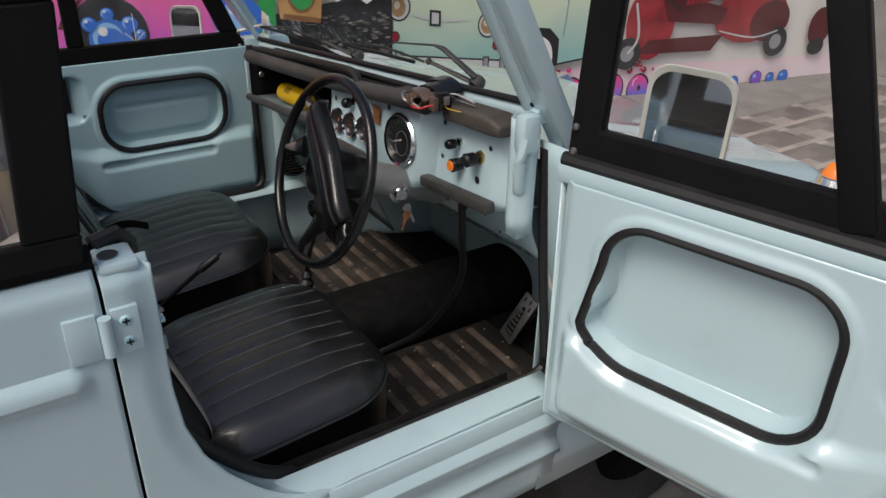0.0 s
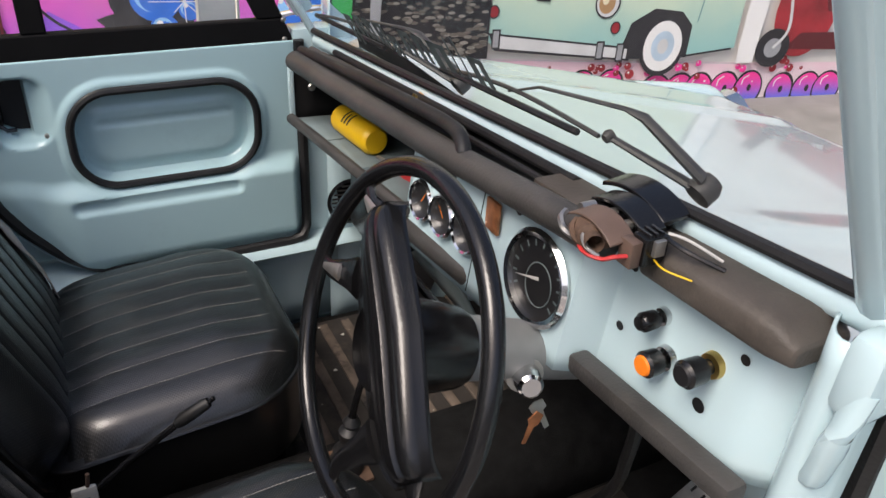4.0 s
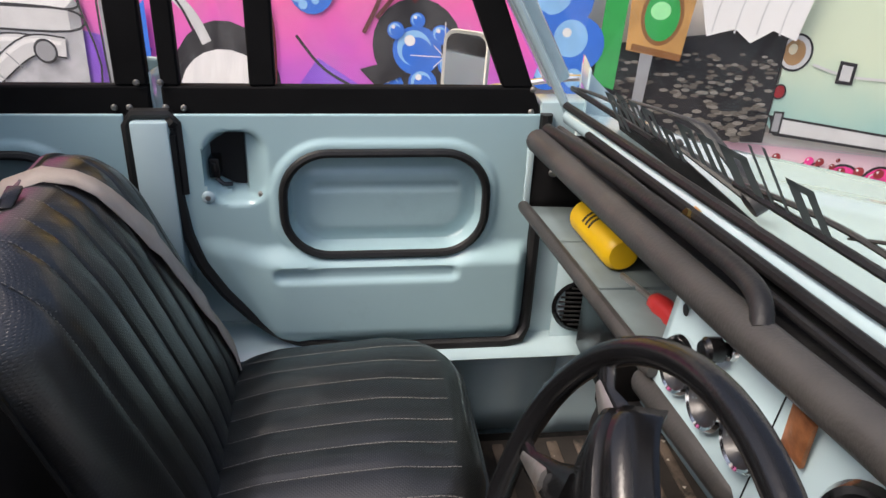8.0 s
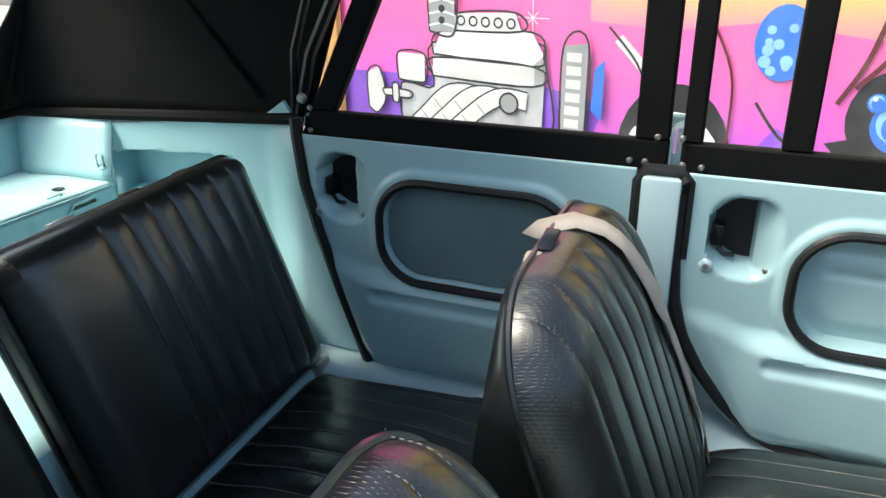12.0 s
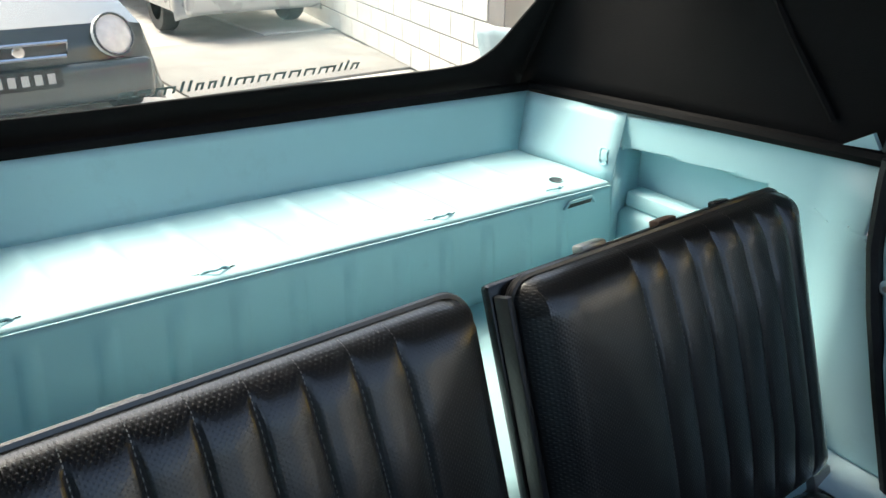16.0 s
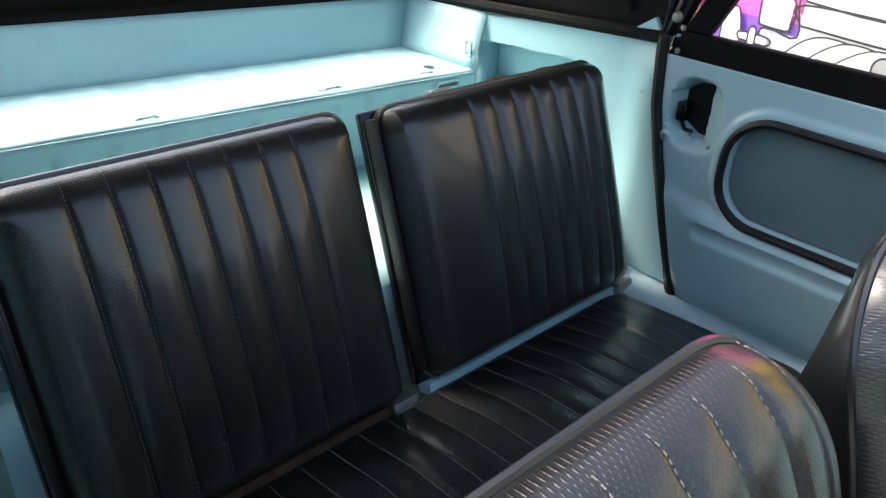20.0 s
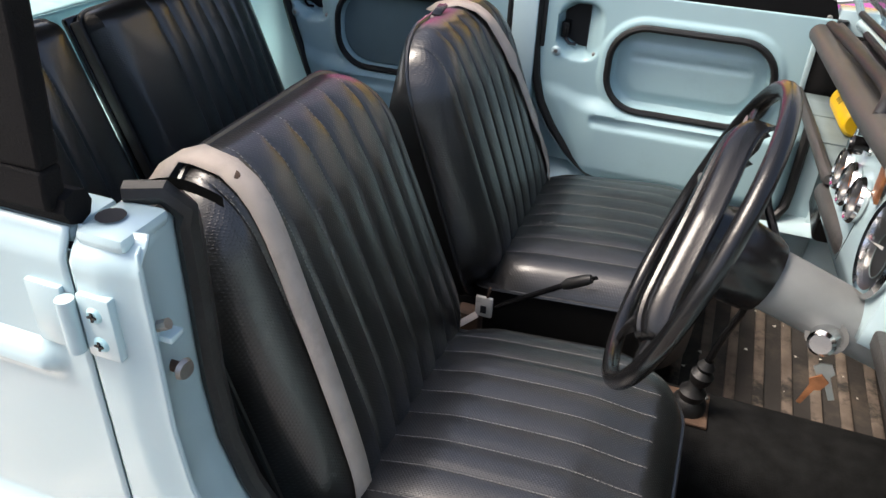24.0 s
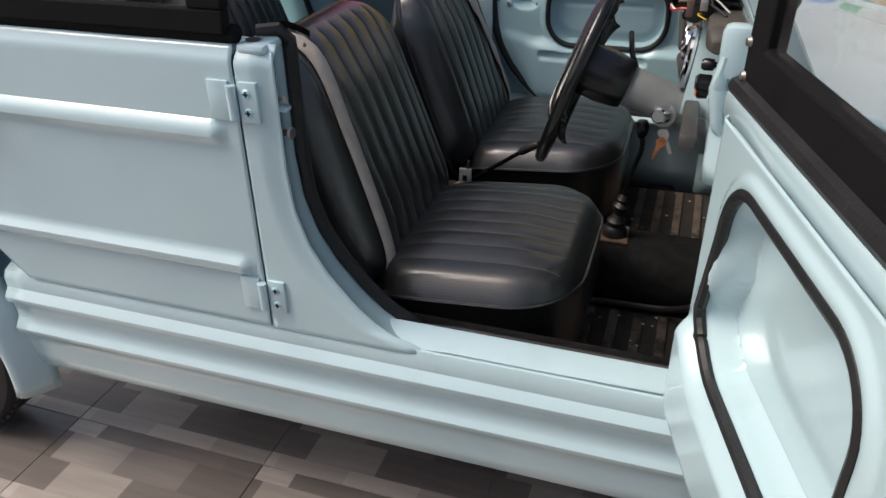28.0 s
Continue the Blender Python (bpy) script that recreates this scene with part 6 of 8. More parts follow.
def strap(seat, stops, behind, width, owner):
    """Webbing laid down the face of a seat back; behind: places that it passes first."""
    l = top_of[seat][2]
    pts, ways = [Vector(b) for b in behind], [Vector((0.15, 0.1, 1))] * len(behind)
    for i in range(25):
        q = l - 0.004 - (l - 0.03) * i / 24
        p, n = on_back(seat, curve_at(stops, q), q)
        pts.append(p)
        ways.append(n)
    run = [(pts[min(i + 1, len(pts) - 1)] - pts[max(i - 1, 0)]) for i in range(len(pts))]
    return part("webbing", ribbon(pts, width, [r.cross(n) for r, n in zip(run, ways)]), WEB, owner, thick=0.0016)


def belts():
    # three-point belts hanging over the front seat backs
    b = thing("seat_belt", "beige webbing seat belt hung over the driver's seat back", "seat belt", (-0.1, -0.5, 0.6), "seat belts")
    m, surf, l = top_of["front_seat"]

    def at(w, q, d):
        return m @ Vector((w, l + q, d))
    strap("front_seat", [(0.03, -0.215), (0.2, -0.20), (0.4, -0.185), (l, -0.172)], [at(-0.222, -0.06, -0.06), at(-0.21, -0.03, -0.048), at(-0.195, -0.006, -0.028), at(-0.18, 0.004, -0.008)], 0.036, b)
    e, n = on_back("front_seat", -0.215, 0.035)
    pts = spline([e, e + Vector((0.025, -0.012, -0.03)), e + Vector((0.01, -0.03, -0.08)), e + Vector((-0.03, -0.05, -0.13))], 6)
    part("webbing", ribbon(pts, 0.034, (0.8, -0.2, 0.35)), WEB, b, thick=0.0016)
    e, n = on_back("front_seat", -0.176, l - 0.035, 0.004)
    part("hole", lathe([(0, 0.001), (0.006, 0.001), (0.0075, 0)], e, n, 14), RUST, b, "dark eyelet")
    c = at(-0.214, -0.032, -0.05)
    part("buckle", tube([c + Vector(v) for v in ((-0.012, 0.02, 0.01), (0.012, 0.024, 0.014), (0.016, -0.012, 0.006), (-0.008, -0.016, 0.0))], 0.0022, 6, True), CHROME, b, "bright steel adjuster")
    part("adjuster_bar", cyl(c + Vector((-0.02, -0.026, 0.0)), c + Vector((-0.006, 0.022, 0.012)), 0.0042, n=10), OLD_WHITE, b)
    c = at(-0.235, -0.075, -0.075)
    part("hanging_end", box(-0.014, 0.014, -0.022, 0.022, -0.012, 0.012, bevel=0.006, m=Matrix.Translation(c)), OLD_WHITE, b, "pale plastic buckle end")
    p = thing("seat_belt", "beige webbing seat belt hung over the passenger seat back", "seat belt", (-0.1, 0.5, 0.6), "seat belts")
    m, surf, l = top_of["front_seat.001"]
    strap("front_seat.001", [(0.03, 0.212), (0.15, 0.185), (0.3, 0.14), (0.45, 0.09), (l, 0.045)], [at(0.012, -0.004, -0.02), at(0.028, 0.006, -0.01)], 0.046, p)
    c = at(-0.075, -0.008, 0.0)
    part("belt_end", box(-0.016, 0.012, -0.024, 0.022, -0.016, 0.004, bevel=0.008, m=Matrix.Translation(c) @ Matrix.Rotation(0.5, 4, 'X')), WEB, p, "crumpled pale belt end over the seat back")
    part("buckle", box(-0.008, 0.012, -0.03, 0.02, -0.003, 0.003, bevel=0.002, m=Matrix.Translation(at(-0.025, 0.006, 0.01)) @ Matrix.Rotation(0.2, 4, 'X')), PLASTIC, p)
    k = thing("belt_catch", "pale belt catch on a stalk between the front seats", "belt catch", (0.0, 0.0, 0.56))
    part("stalk", tube([(-0.07, -0.06, 0.57), (-0.03, -0.03, 0.585), (-0.005, -0.01, 0.60)], 0.010, 8, flat=0.35), WEB, k)
    part("tongue", box(-0.012, 0.024, -0.004, 0.004, 0.592, 0.64, bevel=0.003), OLD_WHITE, k, "pale metal tongue with a slot")
    part("slot", box(0.0, 0.012, -0.006, 0.006, 0.603, 0.62), DIAL, k)
    part("pin", cyl((0.012, 0, 0.64), (0.016, 0, 0.665), 0.003, n=8), RUST, k)


def pillar_bits():
    t = thing("door_striker", "bright zinc striker pin and catch on the door pillar", "striker", (-0.115, -0.74, 1.0))
    part("plate", box(-0.13, -0.118, -0.756, -0.735, 0.985, 1.09, bevel=0.002), PAINT, t)
    part("catch", tube([(-0.125, -0.752, 1.072), (-0.108, -0.754, 1.076), (-0.092, -0.752, 1.084)], 0.006, 8), STEEL, t)
    part("catch_plate", box(-0.125, -0.09, -0.755, -0.735, 1.06, 1.068, bevel=0.002), PAINT, t)
    part("pin", cyl((-0.12, -0.74, 1.017), (-0.096, -0.74, 1.017), 0.006, n=10), RUST, t)
    part("pin_head", lathe([(0, 0.006), (0.010, 0.005), (0.012, 0)], (-0.096, -0.74, 1.017), (1, -0.1, 0), 14), STEEL, t)
    part("pillar_cap", box(-0.166, -0.112, -0.768, -0.70, BELT - 0.016, BELT + 0.002, bevel=0.008), PAINT, t, "light blue pillar top")
    part("pillar_hole", lathe([(0, 0.001), (0.014, 0.001)], (-0.147, -0.738, BELT + 0.0035), (0, 0, 1), 16), DIAL, t, "round black hole in the pillar top")
    e = thing("edge_trim", "black rubber-edged flap behind the pillar", "trim", (-0.1, -0.68, 1.1))
    part("flap", grid(lambda u, v: Vector((-0.165 + 0.09 * u, -0.70 + 0.03 * u, BELT + 0.0 + 0.018 * math.sin(math.pi * u))), 8, 2), CANVAS, e, thick=0.012)
    k = thing("dent_patch", "torn white tape patch on the front door jamb", "tape", (0.65, -0.7, 0.9))
    bm = bmesh.new()
    bm.faces.new([bm.verts.new(v) for v in ((0.676, -0.73, 0.905), (0.671, -0.75, 0.885), (0.671, -0.755, 0.865), (0.678, -0.732, 0.875))])
    part("tape", bm, OLD_WHITE, k)


# ---------------------------------------------------------------- windscreen, bonnet, mirrors
def front_end(car):
    lean = math.tan(radians(SCREEN_LEAN))
    ws = thing("windscreen", "flat folding windscreen in a light blue frame with a dark sticker", "windscreen", (0.63, 0, 1.18))

    def at(y, h, off=0.0):
        return Vector((screen_x(y) - h * lean + off, y, screen_z(y) + h))
    part("lower_frame", tube([at(-0.70, -0.022, -0.002), at(0.0, -0.022, -0.002), at(0.64, -0.022, -0.002)], 0.016, 10), PAINT, ws, "light blue lower windscreen frame")
    part("gasket", tube([at(-0.68, 0.0), at(0.0, 0.0), at(0.66, 0.0)], 0.007, 8), RUBBER, ws, "black rubber glass gasket")
    part("header", tube([at(-0.70, 0.40), at(0.68, 0.40)], 0.022, 8), PAINT, ws)
    for y in (-0.685, 0.67):
        q = y + (0.022 if y < 0 else -0.02)
        part("side_frame", tube([at(q, -0.02), at(q, 0.40)], 0.017 if y < 0 else 0.012, 10, flat=0.7), PAINT, ws, "light blue side of the windscreen frame")
    bm = bmesh.new()
    bm.faces.new([bm.verts.new(at(y, h)) for y, h in ((-0.68, 0.0), (0.66, 0.0), (0.66, 0.395), (-0.68, 0.395))])
    part("glass", bm, GLASS, ws, "clear windscreen glass").visible_shadow = False
    part("hinge_nut", lathe([(0, 0.014), (0.007, 0.014), (0.007, 0.004), (0.013, 0.003), (0.013, 0)], at(0.12, -0.026, -0.022), (-1, 0, 0.4), 6), BRASS, ws, "brass nut")
    # sticker on the glass: plain strokes of a mirrored word mark
    y = 0.335
    for wd, ht, dn in ((0.030, 0.05, 0.02), (0.026, 0.036, 0), (0.026, 0.036, 0), (0.03, 0.036, 0), (0.028, 0.036, 0.014), (0.0, 0, 0), (0.032, 0.04, 0), (0.03, 0.04, 0), (0.046, 0.04, 0), (0.012, 0.056, 0), (0.012, 0.06, 0), (0.034, 0.04, 0)):
        wd *= 1.17
        if wd:
            bm = bmesh.new()
            h0 = 0.054 - dn
            sl = 0.008
            bm.faces.new([bm.verts.new(at(yy, hh, -0.003)) for yy, hh in ((y, h0), (y - wd * 0.42, h0), (y - wd * 0.42 + sl, h0 + ht), (y + sl, h0 + ht))])
            if wd > 0.02:
                bm.faces.new([bm.verts.new(at(yy, hh, -0.003)) for yy, hh in ((y - wd * 0.66, h0), (y - wd, h0), (y - wd + sl, h0 + ht * 0.9), (y - wd * 0.66 + sl, h0 + ht * 0.9))])
                bm.faces.new([bm.verts.new(at(yy, hh, -0.003)) for yy, hh in ((y + sl * 0.8, h0 + ht * 0.8), (y - wd + sl * 0.8, h0 + ht * 0.8), (y - wd + sl, h0 + ht), (y + sl, h0 + ht))])
            part("sticker_stroke", bm, DECAL, ws, "dark strokes of a word mark", soft=False)
        y -= wd + 0.011
    for y0 in (-0.41, 0.13):
        w = thing("wiper", "dusty black windscreen wiper resting low on the glass", "wiper", at(y0, 0.0, 0.05), "wipers")
        part("spindle", lathe([(0.018, 0), (0.018, 0.016), (0.013, 0.026), (0, 0.03)], at(y0, -0.015, 0.055), (0.8, 0, 0.6), 14), PAD, w)
        part("arm", tube([at(y0, 0.006, 0.07), at(y0 + 0.055, 0.068, 0.058), at(y0 + 0.075, 0.074, 0.052), at(y0 + 0.215, 0.068, 0.034), at(y0 + 0.285, 0.046, 0.024)], [0.013, 0.010, 0.005, 0.004, 0.003], 8, flat=0.5), PAD, w)
        part("arm", tube([at(y0 + 0.01, -0.005, 0.06), at(y0 + 0.095, 0.036, 0.03)], [0.009, 0.006], 8, flat=0.6), PAD, w)
        part("pivot_ball", lathe([(0, 0.008), (0.006, 0.006), (0.008, 0), (0.006, -0.006), (0, -0.008)], at(y0 + 0.095, 0.036, 0.03), (1, 0, 0.5), 12), PAD, w)
        part("blade", tube([at(y0 + 0.13, 0.033, 0.012), at(y0 + 0.30, 0.038, 0.012), at(y0 + 0.455, 0.042, 0.012)], 0.0045, 6), RUBBER, w)
        part("blade_bow", tube(spline([at(y0 + 0.10, 0.036, 0.02), at(y0 + 0.20, 0.048, 0.022), at(y0 + 0.285, 0.052, 0.024), at(y0 + 0.37, 0.049, 0.022), at(y0 + 0.44, 0.044, 0.016)], 5), 0.003, 6), PAD, w)

    # bonnet and wings
    def cowl(u, v):
        y = -0.72 + 1.44 * u
        x = 0.64 - 0.05 * y + (2.02 - 0.64) * v
        q = abs(y) / 0.72
        z = 1.15 - 0.06 * y * (1 - v) ** 3 - 0.24 * (x - 0.66) - 0.10 * smooth(0.85, 1.0, v) - 0.02 * q * q
        z -= 0.08 * smooth(0.78, 1.0, q) * smooth(0.12, 0.3, v)
        z += 0.006 * smooth(0.04, 0.02, abs(abs(y) - 0.34)) * smooth(0.15, 0.22, v)
        return Vector((x, y, z))
    part("bonnet", grid(cowl, 48, 40), PAINT, car, "light blue ribbed bonnet", thick=0.004)
    for s in (-1, 1):
        def wing(u, v):
            x = 1.0 + 1.12 * v
            a = math.pi * u
            z = 0.56 + (0.36 - 0.12 * v * v) * math.sin(a) ** 0.6 - 0.2 * smooth(0.8, 1, v)
            y = 0.60 + 0.22 * (1 - math.cos(a)) / 2 - 0.02 * v
            return Vector((x, s * y, max(0.5, z)))
        part("wing", grid(wing, 20, 24), PAINT, car, "rounded light blue front wing", thick=0.004)
        part("front_side", grid(lambda u, v: Vector((0.665 + 0.6 * u, s * (0.77 - 0.06 * u), 0.36 + (0.69 - 0.144 * u) * v)), 8, 8), PAINT, car, thick=0.004)
        hl = part("headlamp", lathe([(0, 0.045), (0.05, 0.035), (0.082, 0.008), (0.09, 0), (0.095, -0.006), (0.09, -0.05)], (1.97, s * 0.66, 0.74), (1, 0, 0.1), 24), CHROME, car, "round chrome-rimmed headlamp")
        tl = part("turn_light", lathe([(0, 0.05), (0.025, 0.045), (0.035, 0.02), (0.038, 0)], (1.72, s * 0.72, 0.885 if s < 0 else 0.80), (0.3, 0, 1), 18), ORANGE, car, "orange turn light")
        part("turn_light_base", lathe([(0.05, 0), (0.045, 0.02), (0.03, 0.03)], (1.72, s * 0.72, 0.868 if s < 0 else 0.783), (0.2, 0, 1), 18), CHROME, tl)
        wh = part("front_tyre", lathe([(0.19, -0.07), (0.26, -0.085), (0.315, -0.075), (0.328, -0.05), (0.33, 0), (0.328, 0.05), (0.315, 0.075), (0.26, 0.085), (0.19, 0.07)], (1.08, s * 0.67, 0.33), (0, 1, 0), 40), TYRE, car, "black road tyre")
        wh = part("rear_tyre", lathe([(0.19, -0.07), (0.26, -0.085), (0.315, -0.075), (0.328, -0.05), (0.33, 0), (0.328, 0.05), (0.315, 0.075), (0.26, 0.085), (0.19, 0.07)], (-1.30, s * 0.70, 0.33), (0, 1, 0), 40), TYRE, car, "black road tyre")
        bm = bmesh.new()
        for k in range(60):
            a = 2 * math.pi * k / 60
            for row in (-0.045, -0.015, 0.015, 0.045):
                mm = Matrix.Translation((-1.30 + 0.331 * math.cos(a + row * 2), s * 0.70 + row, 0.33 + 0.331 * math.sin(a + row * 2))) @ Matrix.Rotation(-a, 4, 'Y')
                box(-0.004, 0.004, -0.011, 0.011, -0.011, 0.011, bm=bm, m=mm)
        part("tread", bm, TYRE, wh, "blocky tread", soft=False, kind="stuff")
        part("rim", lathe([(0, 0.03), (0.06, 0.028), (0.12, 0.01), (0.17, 0.02), (0.195, 0.06), (0.2, 0.07)], (-1.30, s * 0.70, 0.33), (0, s, 0), 30), PAINT, wh)
    # outside mirrors with pale rims
    for spot, side, wid, hgt, name in ((Vector((0.912, -0.822, 1.20)), -1, 0.088, 0.118, "near"), (Vector((0.475, 1.0, 1.105)), 1, 0.052, 0.072, "far")):
        mr = thing("side_mirror", "outside mirror with a pale cream rim on a bent arm", "mirror", spot, "side mirrors")
        turn = look(spot, spot + (Vector((-1, -0.35, 0.12)) if side < 0 else Vector((-0.6, -1, 0.1))))
        loop = [(x, z) for x, _, z in ring_path(0, 0, wid, hgt, wid * 0.5, 0, 6)]
        bm = bmesh.new()
        rows = [[bm.verts.new(turn @ Vector((x * sc, z * sc, dd))) for x, z in loop] for sc, dd in ((0.90, -0.004), (1.0, -0.008), (1.02, 0.0), (0.98, 0.014), (0.7, 0.03))]
        for a, b in zip(rows, rows[1:]):
            for i in range(len(loop)):
                k = (i + 1) % len(loop)
                bm.faces.new((a[i], a[k], b[k], b[i]))
        bm.faces.new(rows[-1])
        part("shell", bm, WHITE, mr, "pale cream mirror shell")
        bm = bmesh.new()
        bm.faces.new([bm.verts.new(turn @ Vector((x * 0.91, z * 0.91, -0.004))) for x, z in loop])
        part("mirror_glass", bm, MIRROR, mr)
        foot = Vector((0.93 if side < 0 else 0.66, side * 0.74, 1.03 if side < 0 else 1.10))
        part("arm", tube(spline([foot, foot + Vector((0.03, side * 0.1, 0.02)), spot + Vector((0.03, 0.015, -hgt * 0.8)), spot + Vector((0.028, 0.008, -0.02))], 6), 0.007, 8), CHROME, mr)


# ---------------------------------------------------------------- murals on the yard wall
WALL_O, WALL_D = Vector((6.4, 1.84, 0)), Vector((1, -0.2, 0)).normalized()
WALL_N = Vector((-0.2, -1, 0)).normalized()


def spray(name, c1, c2, vertical=True, lo=0.0, hi=1.2, scale=3.0, rough=0.55):
    """Sprayed paint that blends from one colour to another, with soft clouding."""
    m = material(name, c1, rough, vary=0.05, scale=scale, bump=0.1, bump_scale=60)
    nt = m.node_tree
    b = nt.nodes["Principled BSDF"]
    tc = nt.nodes.new("ShaderNodeTexCoord")
    sx = nt.nodes.new("ShaderNodeSeparateXYZ")
    nt.links.new(tc.outputs["Object"], sx.inputs[0])
    n = nt.nodes.new("ShaderNodeTexNoise")
    n.inputs["Scale"].default_value, n.inputs["Detail"].default_value = scale, 3
    nt.links.new(tc.outputs["Object"], n.inputs["Vector"])
    ad = nt.nodes.new("ShaderNodeMath")
    ad.operation = 'MULTIPLY_ADD'
    ad.inputs[1].default_value = 0.5 * (hi - lo)
    nt.links.new(n.outputs["Fac"], ad.inputs[0])
    nt.links.new(sx.outputs[2 if vertical else 0], ad.inputs[2])
    mr = nt.nodes.new("ShaderNodeMapRange")
    mr.interpolation_type = 'SMOOTHSTEP'
    mr.inputs[1].default_value, mr.inputs[2].default_value = lo + 0.25 * (hi - lo), hi + 0.25 * (hi - lo)
    nt.links.new(ad.outputs[0], mr.inputs[0])
    mix = nt.nodes.new("ShaderNodeMix")
    mix.data_type = 'RGBA'
    nt.links.new(mr.outputs[0], mix.inputs[0])
    mix.inputs[6].default_value, mix.inputs[7].default_value = (*c1, 1), (*c2, 1)
    nt.links.new(mix.outputs[2], b.inputs["Base Color"])
    return m


def on_wall(u, z, lift):
    return WALL_O + WALL_D * u + Vector((0, 0, z)) + WALL_N * lift


LIFT = [0.002]


def blot(parent, pts, mat, name="painted_shape", label=""):
    """A flat painted patch on the wall, from (u, z) points."""
    LIFT[0] += 0.00018
    bm = bmesh.new()
    bm.faces.new([bm.verts.new(on_wall(u, z, LIFT[0])) for u, z in pts])
    return part(name, bm, mat, parent, label, soft=False)


def oval(u, z, ru, rz=None, n=22, tilt=0):
    rz = rz or ru
    return [(u + ru * math.cos(a) * math.cos(tilt) - rz * math.sin(a) * math.sin(tilt), z + ru * math.cos(a) * math.sin(tilt) + rz * math.sin(a) * math.cos(tilt)) for a in [2 * math.pi * i / n for i in range(n)]]


def stroke(parent, pts, w, mat, name="painted_line"):
    """A painted line of even width."""
    LIFT[0] += 0.00018
    line = spline([(u, z, 0) for u, z in pts], 5)
    bm = bmesh.new()
    rows = []
    for i, p in enumerate(line):
        d = line[min(i + 1, len(line) - 1)] - line[max(i - 1, 0)]
        s = Vector((-d.y, d.x, 0)).normalized() * w / 2
        rows.append((bm.verts.new(on_wall(p.x + s.x, p.y + s.y, LIFT[0])), bm.verts.new(on_wall(p.x - s.x, p.y - s.y, LIFT[0]))))
    for a, b in zip(rows, rows[1:]):
        bm.faces.new((a[0], a[1], b[1], b[0]))
    return part(name, bm, mat, parent, soft=False)


def murals():
    P = lambda n, c, r=0.55, v=0.1, s=8: material("paint_" + n, c, r, vary=v, scale=s)
    black, white, grey, lgrey = P("black", (0.02, 0.02, 0.025)), P("white", (0.8, 0.8, 0.8), v=0.03), P("grey", (0.3, 0.31, 0.33)), P("pale_grey", (0.6, 0.61, 0.62))
    blue, lblue, green, lgreen = P("blue", (0.03, 0.17, 0.68)), P("sky_blue", (0.25, 0.52, 0.85)), P("green", (0.02, 0.35, 0.08)), P("light_green", (0.3, 0.75, 0.35))
    teal, dteal, cream, red = spray("paint_teal", (0.28, 0.52, 0.50), (0.62, 0.72, 0.55), True, 0.3, 0.8, 4), P("dark_teal", (0.12, 0.27, 0.28)), P("cream", (0.75, 0.68, 0.5)), P("red", (0.32, 0.02, 0.03), 0.5, 0.4, 5)
    dred, wood, dwood, tan = P("dark_red", (0.10, 0.01, 0.015)), P("wood", (0.55, 0.30, 0.10), 0.6, 0.25, 7), P("dark_wood", (0.25, 0.11, 0.04)), P("tan", (0.42, 0.25, 0.12))
    pink = spray("paint_pink", (0.50, 0.10, 0.62), (0.88, 0.14, 0.42), True, 0.35, 1.0, 2.5)
    warm = spray("paint_warm", (0.88, 0.12, 0.45), (0.95, 0.62, 0.10), True, 0.85, 1.35, 2.0)
    hot = spray("paint_hot_pink", (0.12, 0.16, 0.72), (0.92, 0.05, 0.33), True, -0.02, 0.16, 4)
    violet, pale = P("violet", (0.22, 0.08, 0.55), 0.55, 0.3, 3), spray("paint_pale_pink", (0.85, 0.72, 0.76), (0.85, 0.45, 0.58), True, 0.05, 0.45, 5)
    hub = P("pale_blue", (0.45, 0.58, 0.70))
    m = thing("mural", "bright graffiti mural of cars, an engine and bubble letters", "mural", WALL_O, kind="structure")
    # base band with bubble letters
    blot(m, [(-9.4, 0.0), (0.05, 0.0), (0.05, 0.16), (-2.6, 0.235), (-4.6, 0.32), (-9.4, 0.32)], pale, "base_band", "pale pink painted base band")
    stroke(m, [(-4.8, 0.325), (-3.4, 0.262), (-2.5, 0.225)], 0.006, lgrey)
    rnd = random.Random(4)
    for word, z in (((-4.15, -3.98, -3.80, -3.62, -3.44), 0.10), ((-3.12, -2.96, -2.82, -2.64, -2.46), 0.06), ((-2.22, -2.02, -1.86), 0.04)):
        for k, u in enumerate(word):
            r = rnd.uniform(0.085, 0.1)
            blot(m, oval(u, z, r + 0.012, 0.125, tilt=rnd.uniform(-0.2, 0.2)), black, "letter_edge")
            blot(m, oval(u, z, r, 0.112, tilt=rnd.uniform(-0.2, 0.2)), hot, "bubble_letter", "hot pink and blue bubble letter shape")
            blot(m, oval(u + 0.01, z + 0.01, 0.016, 0.024, 12), black, "letter_eye")
            stroke(m, [(u - 0.05, z + 0.03), (u - 0.045, z + 0.07), (u - 0.01, z + 0.09)], 0.008, white)
    for i in range(60):
        u, z = rnd.uniform(-4.3, -2.1), rnd.choice((rnd.uniform(0.19, 0.25), rnd.uniform(0.0, 0.25)))
        r = rnd.uniform(0.01, 0.03)
        b = blot(m, oval(u, z, r, r, 12), red if i % 3 else hot, "painted_bubble")
        blot(m, oval(u - r * 0.3, z + r * 0.35, r * 0.25, r * 0.25, 8), white, "bubble_glint")
    for u, z, r, c in ((-1.3, 0.02, 0.05, blue), (-1.07, 0.04, 0.055, violet), (-0.92, 0.03, 0.04, blue), (-0.78, 0.03, 0.05, blue), (-1.5, 0.06, 0.05, violet), (-1.62, 0.04, 0.06, hot)):
        blot(m, oval(u, z, r + 0.006), black, "bubble_edge")
        blot(m, oval(u, z, r), c, "painted_bubble")
        blot(m, oval(u - r * 0.3, z + r * 0.3, r * 0.3), lblue, "bubble_glint")
